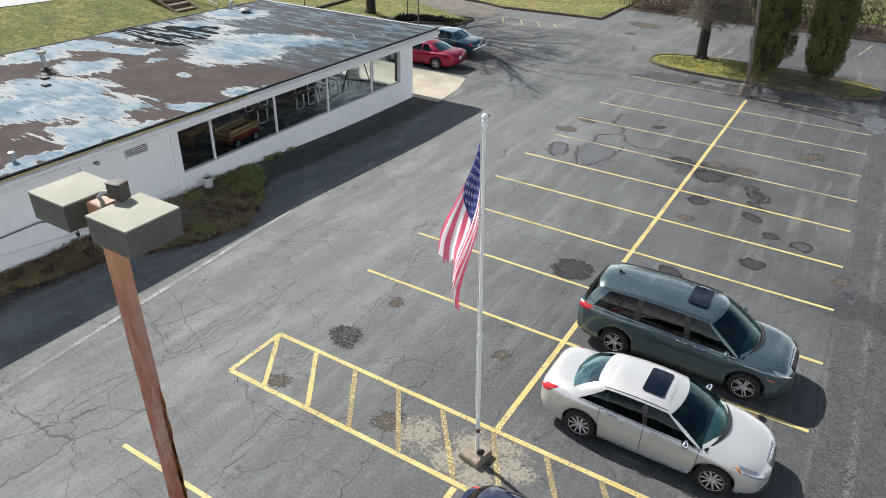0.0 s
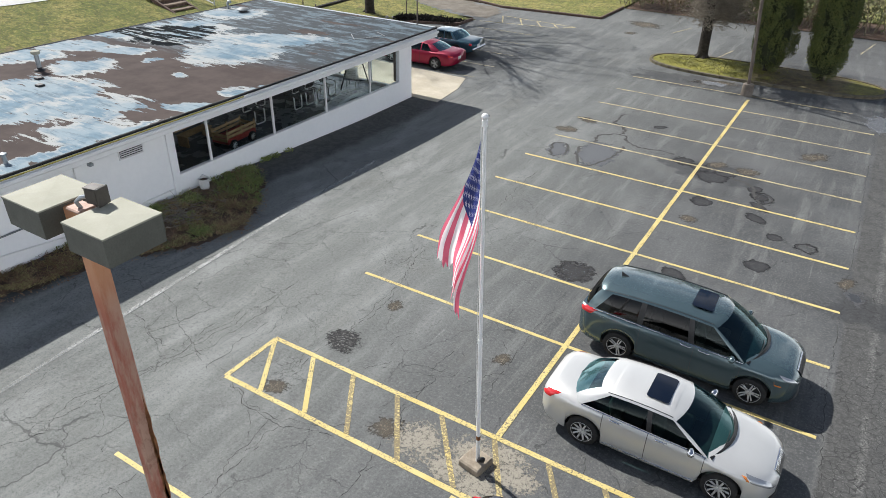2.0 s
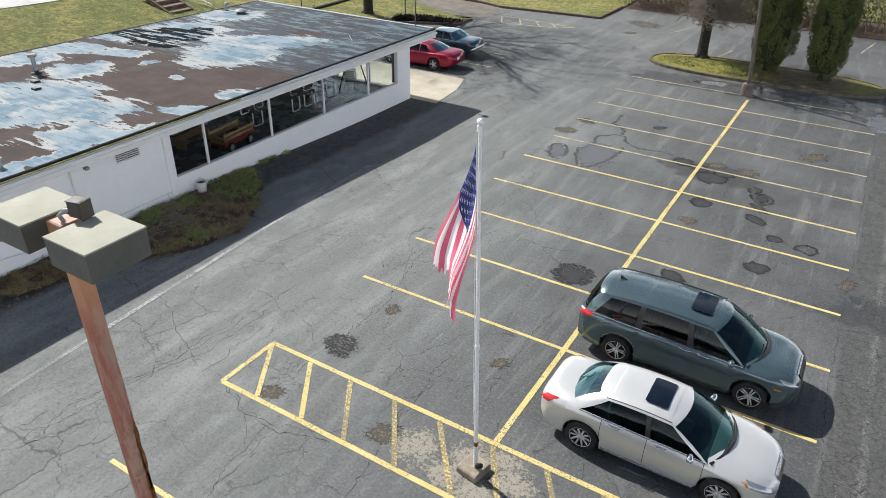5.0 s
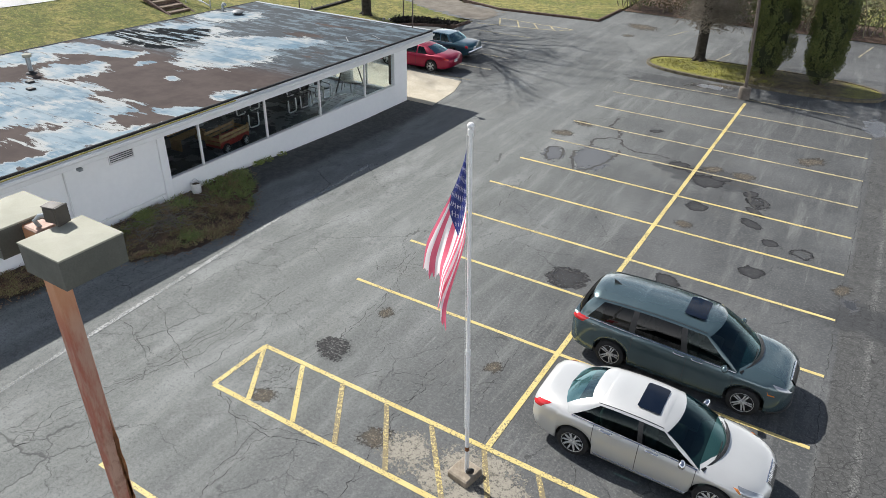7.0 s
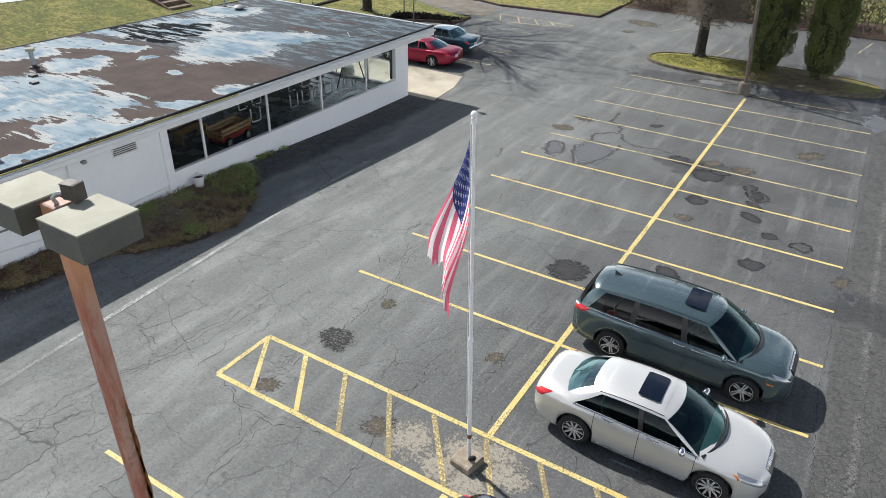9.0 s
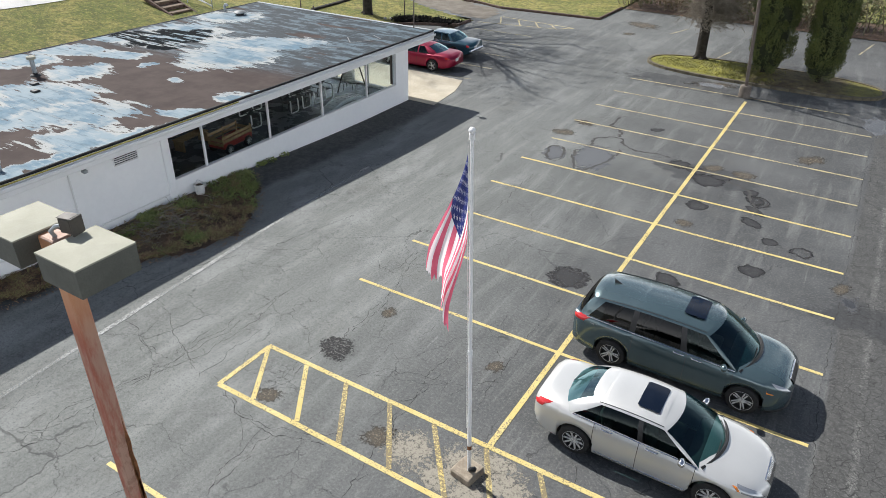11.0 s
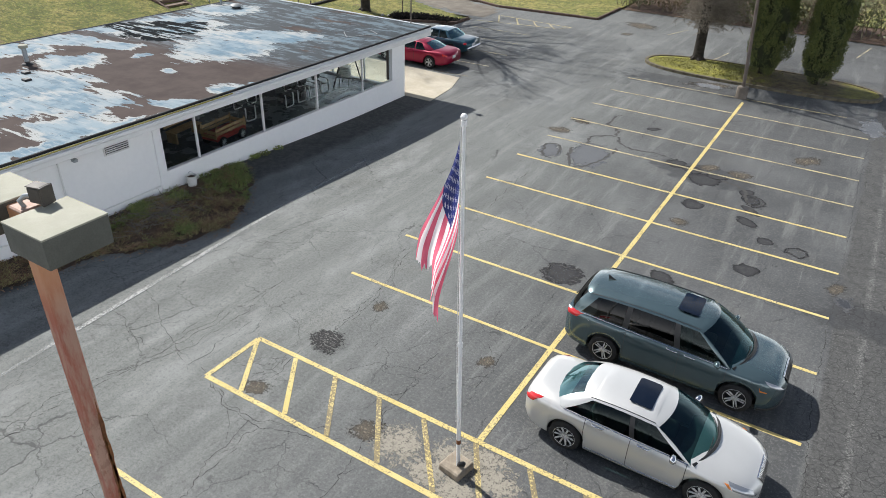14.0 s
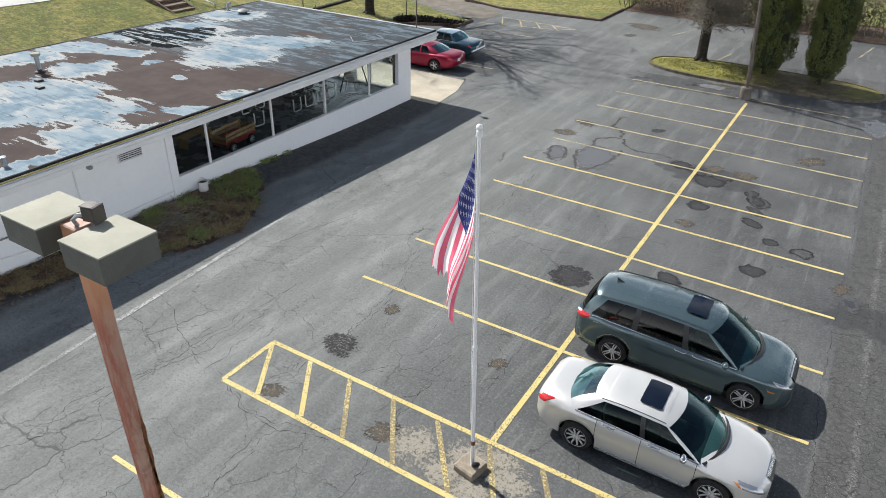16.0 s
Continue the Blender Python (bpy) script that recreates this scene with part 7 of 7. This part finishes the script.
for x in (-0.2, 0.2):
    for y in (-0.2, 0.2):
        part("leg", Geo().tube([(x * 1.2, y * 1.2, 0), (x, y, 0.44)], 0.02, 6), M_PLASTIC, stack)
frame_a = thing("a_frame", "black steel A-frame stand", "stand", m=pose(-16.1, 15.1, FLOOR, 0, 0, 25))
part("leg", Geo().tube([(-0.75, 0, 0), (-0.2, 0, 1.85)], 0.03, 8), M_BLACK, frame_a)
part("leg", Geo().tube([(0.75, 0, 0), (0.2, 0, 1.85)], 0.03, 8), M_BLACK, frame_a)
part("crossbar", Geo().tube([(-0.2, 0, 1.85), (0.2, 0, 1.85)], 0.03, 8), M_BLACK, frame_a)
part("crossbar", Geo().tube([(-0.6, 0, 0.5), (0.6, 0, 0.5)], 0.02, 8), M_BLACK, frame_a)

# ---------- steps and rail on the bank ----------
steps = thing("bank_steps", "brown block steps climbing the grass bank", "steps")
for i in range(6):
    x, z = -31.2 - 0.62 * i, 0.98 + 0.23 * i
    ob = part("tread", Geo().box((0, 0, 0), (0.66, 1.5, 0.08), 0.02), M_STEP, steps, "worn brown tread")
    ob.matrix_basis = pose(x, 18.75, z + 0.19)
    ob = part("riser", Geo().box((0, 0, 0), (0.60, 1.46, 0.26), 0.01), M_BRICK, steps, "dark block riser")
    ob.matrix_basis = pose(x, 18.75, z + 0.02)
for y in (17.9, 19.6):
    ob = part("cheek", Geo().box((0, 0, 0), (4.2, 0.14, 0.22), 0.02, pose(0, 0, 0, 0, 20, 0)), M_BRICK, steps, "dark timber edging")
    ob.matrix_basis = pose(-32.8, y, 1.72)
rail = thing("steps_handrail", "pale metal handrail beside the steps", "handrail")
for x, y in ((-32.1, 21.1), (-33.4, 20.3), (-34.8, 20.3)):
    part("post", Geo().tube([(x, y, rise(x, y) - 0.05), (x, y, rise(x, y) + 0.85)], 0.03, 8), M_GALV, rail)
part("rail", Geo().tube([(-32.1, 21.1, rise(-32.1, 21.1) + 0.2), (-35.2, 20.3, rise(-35.2, 20.3) + 0.95)], 0.04, 8), M_TRIM, rail)
part("rail", Geo().tube([(-32.1, 21.1, rise(-32.1, 21.1) + 0.25), (-33.4, 20.3, rise(-33.4, 20.3) + 0.55)], 0.03, 8), M_TRIM, rail)
solid("roof_gooseneck", Geo().tube([(0, 0, 0), (0, 0, 0.28), (0.05, 0.02, 0.36), (0.14, 0.04, 0.36), (0.18, 0.05, 0.28)], 0.06, 10), M_GALV, "grey gooseneck vent on the roof", "vent", smooth=50, m=pose(-24.1, 15.0, RZ))
fence = thing("wire_fence", "thin wire fence posts on the bank", "fence")
for i in range(9):
    y = -2 + 3.6 * i
    x = -37.2 - 0.05 * y
    part("post", Geo().tube([(x, y, rise(x, y) - 0.05), (x, y, rise(x, y) + 1.1)], 0.03, 6), M_STEEL, fence)
    if i:
        part("wire", Geo().tube([(x + 0.18, y - 3.6, rise(x, y - 3.6) + 1.0), (x, y, rise(x, y) + 1.0)], 0.006, 4), M_STEEL, fence)
for x, y, h in ((-26.6, 24.5, 1.5), (-24.8, 32.2, 2.4), (-29.5, 26.5, 1.2)):
    solid("lawn_post", Geo().tube([(0, 0, -0.05), (0, 0, h)], 0.04, 8), M_STEEL, "thin dark post in the lawn", "post", "lawn posts", m=pose(x, y, rise(x, y) + 0.05))

# ---------- street lamp on the island ----------
pl = thing("light_pole", "tall brown steel light pole on a concrete base", "street lamp", m=pose(-0.24, 26.68, 0))
part("base", Geo().lathe([(0.0, -0.05), (0.29, -0.05), (0.28, 0.52), (0.25, 0.58), (0.0, 0.6)], 20), M_OLDCONC, pl, "round concrete base", 50)
part("pole", Geo().tube([(0, 0, 0.5), (-0.2, 0, 3.0), (-0.42, 0, 5.5), (-0.7, 0, 9.0)], [0.085, 0.08, 0.075, 0.07], 10), M_STEEL, pl, "brown steel pole", 50)
part("lamp_head", Geo().box((-0.7, 0, 9.05), (0.9, 0.45, 0.25), 0.03), M_LAMP, pl)

# ---------- trees ----------


def limb(g, p, way, length, radius, depth, rnd, droop=0.0, n=6):
    pts, radii = [p], [radius]
    d = way.normalized()
    seg = 4
    for i in range(seg):
        d = (d + Vector((rnd.uniform(-1, 1), rnd.uniform(-1, 1), rnd.uniform(-0.6, 0.6) - droop)) * 0.28).normalized()
        pts.append(pts[-1] + d * length / seg)
        radii.append(radius * (1 - 0.55 * (i + 1) / seg))
    g.tube(pts, radii, n, caps=False)
    if depth == 0:
        return
    kids = 4 if depth > 1 else 5
    for i in range(kids):
        t = rnd.uniform(0.35, 1.0)
        k = min(seg - 1, int(t * seg))
        q = pts[k].lerp(pts[k + 1], t * seg - k)
        side = Vector((rnd.uniform(-1, 1), rnd.uniform(-1, 1), rnd.uniform(-0.35, 0.6)))
        limb(g, q, d * 0.55 + side, length * rnd.uniform(0.5, 0.72), max(radii[k] * 0.5, 0.008), depth - 1, rnd, droop + 0.06, 5 if depth > 1 else 3)


def bare_tree(name, m, label, height, trunk, depth, seed, boughs=7, reach=2.3, thick=0.27, lift=(0.25, 0.9), low=0.82, fringe=0, reach_to=()):
    rnd = random.Random(seed)
    tree = thing(name, label, "tree", m=m)
    g = Geo()
    g.tube([(0, 0, -0.1), (0.02, 0, 0.15), (0.0, 0.02, 0.6), (-0.02, 0, height * 0.7), (-0.05, 0, height)], [trunk * 1.2, trunk * 1.06, trunk, trunk * 0.96, trunk * 1.08], 12)
    for i in range(5):
        a = 6.283 * i / 5 + rnd.uniform(-0.3, 0.3)
        g.tube([(0, 0, 0.35), (trunk * 1.1 * math.cos(a), trunk * 1.1 * math.sin(a), 0.08), (trunk * 2.0 * math.cos(a), trunk * 2.0 * math.sin(a), -0.06)], [trunk * 0.5, trunk * 0.35, 0.03], 6)
    part("trunk", g, M_BARK, tree, "dark rough trunk", 60)
    g = Geo()
    for i in range(boughs):
        a = 6.283 * i / boughs + rnd.uniform(-0.3, 0.3)
        up = rnd.uniform(*lift)
        limb(g, Vector((0.0, 0, height * rnd.uniform(low, 1.0))), Vector((math.cos(a), math.sin(a), up)), reach * rnd.uniform(0.8, 1.15), trunk * thick, depth, rnd, 0.02)
    for i in range(fringe):
        a = rnd.uniform(0, 6.283)
        limb(g, Vector((0.0, 0, rnd.uniform(1.85, 3.2))), Vector((math.cos(a), math.sin(a), rnd.uniform(-0.1, 0.8))), rnd.uniform(0.5, 1.7), 0.03, 3, rnd, 0.06)
    for a in reach_to:
        limb(g, Vector((0.0, 0, height * rnd.uniform(0.8, 1.0))), Vector((math.cos(radians(a)), math.sin(radians(a)), 0.75)), reach * 1.5, trunk * thick, depth, rnd, 0.0)
    part("crown", g, M_TWIG, tree, "dense bare grey-brown twigs", 0)
    return tree


bare_tree("bare_tree", pose(-3.85, 32.35, 0.12), "bare spreading tree with dense twigs on the island", 4.2, 0.30, 4, 5, 14, 2.6, 0.40, (0.5, 1.4), 0.72, 70, (-40, -62, -84, -98, -118, -75, -55, -108, -90))
bare_tree("lawn_tree", pose(-27.0, 30.7, rise(-27.0, 30.7)), "tall bare tree with a stout trunk on the lawn", 8.5, 0.34, 4, 8, 18, 6.4, 0.42)


def leaf_cloud(g, centre, size, n, leaf, rnd, up=0.0):
    for _ in range(n):
        d = Vector((rnd.gauss(0, 1), rnd.gauss(0, 1), rnd.gauss(0, 1))).normalized()
        c = centre + Vector((d.x * size.x, d.y * size.y, d.z * size.z)) * rnd.uniform(0.55, 1.0)
        a = (d + Vector((rnd.uniform(-0.6, 0.6), rnd.uniform(-0.6, 0.6), rnd.uniform(-0.4, 0.8) + up))).normalized()
        b = a.orthogonal().normalized()
        if rnd.random() < 0.5:
            b = a.cross(b)
        w = leaf * rnd.uniform(0.6, 1.3)
        g.add([c - b * w * 0.45, c + b * w * 0.45, c + a * w * 1.1 + b * w * 0.2, c + a * w * 1.1 - b * w * 0.2], [(0, 1, 2, 3)])


def arborvitae(m, label, height, radius, seed):
    rnd = random.Random(seed)
    tree = thing("arborvitae", label, "tree", "arborvitaes", m=m)
    part("trunk", Geo().tube([(0, 0, -0.1), (0, 0, height * 0.6)], [0.16, 0.06], 8), M_BARK, tree)
    # solid core whose dark colour stands in for shade between the sprays
    core = Geo()
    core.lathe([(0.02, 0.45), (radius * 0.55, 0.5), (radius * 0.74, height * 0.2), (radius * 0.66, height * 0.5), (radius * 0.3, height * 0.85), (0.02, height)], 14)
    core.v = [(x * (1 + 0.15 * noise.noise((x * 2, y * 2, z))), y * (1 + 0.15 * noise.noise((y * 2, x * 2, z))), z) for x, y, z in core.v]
    g = Geo()
    for i in range(800):
        t = rnd.random() ** 0.8
        z = 0.25 + t * (height - 0.5)
        prof = radius * (0.72 + 0.38 * math.sin(min(1, t * 2.2 + 0.22) * math.pi * 0.6)) * (1 - t ** 2.6) ** 0.7 * (0.55 + 0.45 * step01(0.0, 0.16, t))
        a = rnd.uniform(0, 6.283)
        lump = 1 + 0.34 * noise.noise((math.cos(a) * 1.6, math.sin(a) * 1.6, z * 0.75 + seed))
        c = Vector((math.cos(a) * prof * lump * 0.86, math.sin(a) * prof * lump * 0.86, z))
        leaf_cloud(g, c, Vector((0.16, 0.16, 0.30)), 62, 0.052, rnd, 0.9)
    crown = part("crown", g, M_THUJA, tree, "dense dark green sprays")
    part("inner_foliage", core, M_THUJA_CORE, tree, "dark core with the inner shade painted in", 60)
    return tree


# leaf green darkened to paint the shade inside the crown
M_THUJA_CORE = surf("thuja_core_shade", (0.02, 0.028, 0.01), (0.035, 0.04, 0.018), 4.0, 1.0)
arborvitae(pose(-0.15, 31.35, 0.15), "dark green arborvitae growing beside the light pole", 8.6, 1.12, 3)
arborvitae(pose(2.62, 31.05, 0.15), "dark green arborvitae near the island's end", 8.2, 1.02, 4)

# ---------- brush along the far edge ----------
rnd = random.Random(21)
g, dry, tw = Geo(), Geo(), Geo()
for i in range(560):
    x = -13.5 + 34 * rnd.random()
    y = 45.4 + 3.6 * rnd.random() ** 1.4 + 0.02 * abs(x)
    h = 0.5 + 3.0 * rnd.random()
    green = noise.noise((x * 0.28, y * 0.2, 2.0)) > -0.08
    if x > 3.2 and rnd.random() < 0.8:
        continue
    leaf_cloud(g if green else dry, Vector((x, y, rise(x, y) + h * 0.75)), Vector((0.65, 0.6, 0.55)), 60 if green else 26, 0.13, rnd, 0.2)
for i in range(240):
    x = -13.5 + 34 * rnd.random()
    y = 45.2 + 3.8 * rnd.random()
    limb(tw, Vector((x, y, rise(x, y) - 0.05)), Vector((rnd.uniform(-0.4, 0.4), rnd.uniform(-0.4, 0.4), 1)), 2.2 + 1.6 * rnd.random(), 0.035, 2, rnd, 0.0, 4)
solid("hedge_leaves", g, M_HEDGE, "dull green brush along the lot's far edge", "hedge", kind="stuff")
solid("dry_brush", dry, M_BROWNLEAF, "dry brown leaves in the brush", "brush", kind="stuff")
solid("brush_twigs", tw, M_STEM, "tangled bare grey stems of the brush", "brush", kind="stuff")
sheet("far_field", -3, 59, 49.6, 83.6, 2.0, M_LAWN, "pale straw-coloured field beyond the brush", "field", lift=0.12)
sheet("litter_strip", -12.5, 40, 44.4, 56, 0.8, M_LITTER, "brown leaf litter under the brush", "leaf litter", lift=0.05)

# mulch and stones at the lawn corner
g = Geo()
for i in range(420):
    x, y = -24.3 + 4.0 * rnd.random(), 0
    y = 30.1 + (x + 24.3) * 0.42 + rnd.uniform(-0.15, 0.85)
    leaf_cloud(g, Vector((x, y, rise(x, y) + 0.08 + 0.25 * rnd.random() * step01(-20.4, -22, x))), Vector((0.18, 0.18, 0.1)), 10, 0.11, rnd)
solid("mulch_bed", g, M_MULCH, "heap of dark mulch and dead leaves at the lawn corner", "mulch", kind="stuff")
for i in range(7):
    a, b = 0.10 + 0.08 * rnd.random(), 0.09 + 0.05 * rnd.random()
    gg = Geo().lathe([(0.0, -b), (a * 0.8, -b * 0.6), (a, 0.0), (a * 0.7, b * 0.7), (0.0, b)], 9)
    gg.v = [tuple(c * (1 + 0.25 * noise.noise((p[0] * 9 + i, p[1] * 9, p[2] * 9))) for c in p) for p in gg.v]
    x = -25.2 + 0.35 * i
    y = 30.3 + 0.3 * i + rnd.uniform(-0.15, 0.15)
    solid("border_stone", gg, M_STONE, "pale rough stone at the edge of the mulch", "stone", "border stones", smooth=50, m=pose(x, y, rise(x, y) + 0.12))

# ---------- weedy bed along the front wall ----------
BED = [(-13.96, -11.5), (-13.2, -11.5), (-12.9, -4.2), (-12.3, -1.4), (-11.35, 0.2), (-10.75, 1.6), (-10.75, 2.6), (-11.3, 3.7), (-12.2, 4.8), (-13.0, 5.5), (-13.96, 6.0)]
sheet("planting_bed", -13.95, -10.2, -11.6, 6.4, 0.07, M_BED, "dark soil and dead stalks along the wall", "planting bed", keep=lambda x, y: inside(BED, x + 0.3 * noise.noise((x * 1.5, y * 1.5, 0)) + 0.12 * noise.noise((x * 6, y * 6, 0)), y), lift=0.016)
weed, straw, dead = Geo(), Geo(), Geo()
for i in range(11500):
    x, y = rnd.uniform(-13.9, -10.4), rnd.uniform(-6.5, 6.2)
    if not inside(BED, x, y):
        continue
    z = rise(x, y) + 0.04
    if (x + 13.68) ** 2 + (y - 3.6) ** 2 < 0.2 or (x > -13.3 and (x + 13.3) * 0.7 + (3.6 - y) > 0 and y < 3.7 and y > 2.9 and x < -12.9):
        continue
    if noise.noise((x * 1.7, y * 1.7, 14.0)) < 0.04 and rnd.random() < 0.88:
        continue
    lush = 0.9 * noise.noise((x * 1.1, y * 1.1, 4.0)) + 0.10 * (y - 3.4) - 0.22 * (x + 12.6)
    kind = weed if lush > 0.1 + rnd.uniform(-0.25, 0.25) else (straw if rnd.random() < 0.55 else dead)
    n = 5
    for _ in range(n):
        a = rnd.uniform(0, 6.283)
        h = rnd.uniform(0.04, 0.18) * (0.75 if kind is straw else 1.0) * (0.7 + 0.7 * abs(noise.noise((x * 1.1, y * 1.1, 9))))
        out = rnd.uniform(0.06, 0.30)
        w = rnd.uniform(0.005, 0.012) * (1.5 if kind is weed else 1.0)
        side = Vector((-math.sin(a), math.cos(a), 0)) * w
        p = Vector((x + rnd.uniform(-0.06, 0.06), y + rnd.uniform(-0.06, 0.06), z))
        q = p + Vector((math.cos(a) * out * 0.5, math.sin(a) * out * 0.5, h * 0.8))
        r = p + Vector((math.cos(a) * out, math.sin(a) * out, h * (0.9 if kind is weed else 0.75)))
        kind.add([p - side, p + side, q + side * 0.8, q - side * 0.8, r], [(0, 1, 2, 3), (3, 2, 4)])
sticks = Geo()
for i in range(100):
    x, y = rnd.gauss(-12.6, 0.45), rnd.gauss(1.5, 0.9)
    if inside(BED, x, y) and x < -11.8:
        limb(sticks, Vector((x, y, rise(x, y) + rnd.uniform(0.08, 0.2))), Vector((rnd.uniform(-1, 1), rnd.uniform(-1, 1), rnd.uniform(-0.1, 0.05))), rnd.uniform(0.3, 0.6), 0.010, 1, rnd, 0.14, 4)
for i in range(520):
    x, y = rnd.uniform(-13.85, -11.2), rnd.uniform(-6.0, 5.7)
    green = 0.9 * noise.noise((x * 1.1, y * 1.1, 4.0)) + 0.10 * (y - 3.0) - 0.25 * (x + 12.6)
    if inside(BED, x, y) and green > 0.0 and not (abs(x + 13.5) < 0.4 and abs(y - 3.5) < 0.5):
        leaf_cloud(weed, Vector((x, y, rise(x, y) + 0.09)), Vector((0.15, 0.15, 0.07)), 26, 0.04, rnd, 0.7)
for i in range(9000):
    x, y = rnd.uniform(-13.9, -10.2), rnd.uniform(-8.0, 6.8)
    near = any(inside(BED, x + dx, y + dy) for dx, dy in ((-0.35, 0), (0.1, -0.35), (-0.15, 0.3)))
    if not near or rnd.random() < 0.35:
        continue
    a, w = rnd.uniform(0, 6.283), rnd.uniform(0.015, 0.04)
    p = Vector((x, y, rise(x, y) + (0.055 if inside(BED, x, y) else 0.012)))
    u, v = Vector((math.cos(a), math.sin(a), 0.25)) * w, Vector((-math.sin(a), math.cos(a), 0.1)) * w * 0.6
    dead.add([p - u, p + v, p + u, p - v], [(0, 1, 2, 3)])
solid("brush_pile", sticks, M_TWIG, "pile of thin grey cut branches on the bed", "brush pile", kind="stuff")
solid("green_weeds", weed, M_WEED, "low green weeds in the bed by the wall", "weeds", kind="stuff")
solid("dry_stalks", straw, M_STRAW, "straw-coloured dry stalks in the bed", "dry grass", kind="stuff")
solid("dead_brush", dead, M_DEADBRUSH, "brown dead brush in the bed", "dead brush", kind="stuff")
# weeds along the foot of the wall
g = Geo()
for i in range(90):
    y = 5.9 + 2.6 * rnd.random() ** 1.8
    if noise.noise((y * 1.4, 0, 8)) > -0.05:
        leaf_cloud(g, Vector((WX + 0.1 + 0.12 * rnd.random(), y, rise(WX, y) + 0.06)), Vector((0.10, 0.10, 0.07)), 8, 0.06, rnd, 0.4)
solid("wall_foot_weeds", g, M_WEED, "small green weeds along the foot of the wall", "weeds", kind="stuff")
# tufts on the island
g = Geo()
for i in range(4500):
    a, f = rnd.uniform(0, 6.283), math.sqrt(rnd.random()) * 0.94
    x, y = -0.27 + 6 * math.cos(a) * f, 30.95 + 1.9 * math.sin(a) * f
    if x > -0.8 + 2 * rnd.random() or rnd.random() < 0.6:
        continue
    z = rise(x, y) + 0.12 + 0.08 * (1 - f * f)
    s = 0.6
    for _ in range(3):
        a = rnd.uniform(0, 6.283)
        h = rnd.uniform(0.06, 0.15) * s
        side = Vector((-math.sin(a), math.cos(a), 0)) * 0.022
        p = Vector((x + rnd.uniform(-0.1, 0.1), y + rnd.uniform(-0.1, 0.1), z))
        g.add([p - side, p + side, p + Vector((math.cos(a) * h * 0.7, math.sin(a) * h * 0.7, h))], [(0, 1, 2)])
solid("grass_tufts", g, M_BLADE, "rough mossy grass tufts on the island", "grass", kind="stuff")
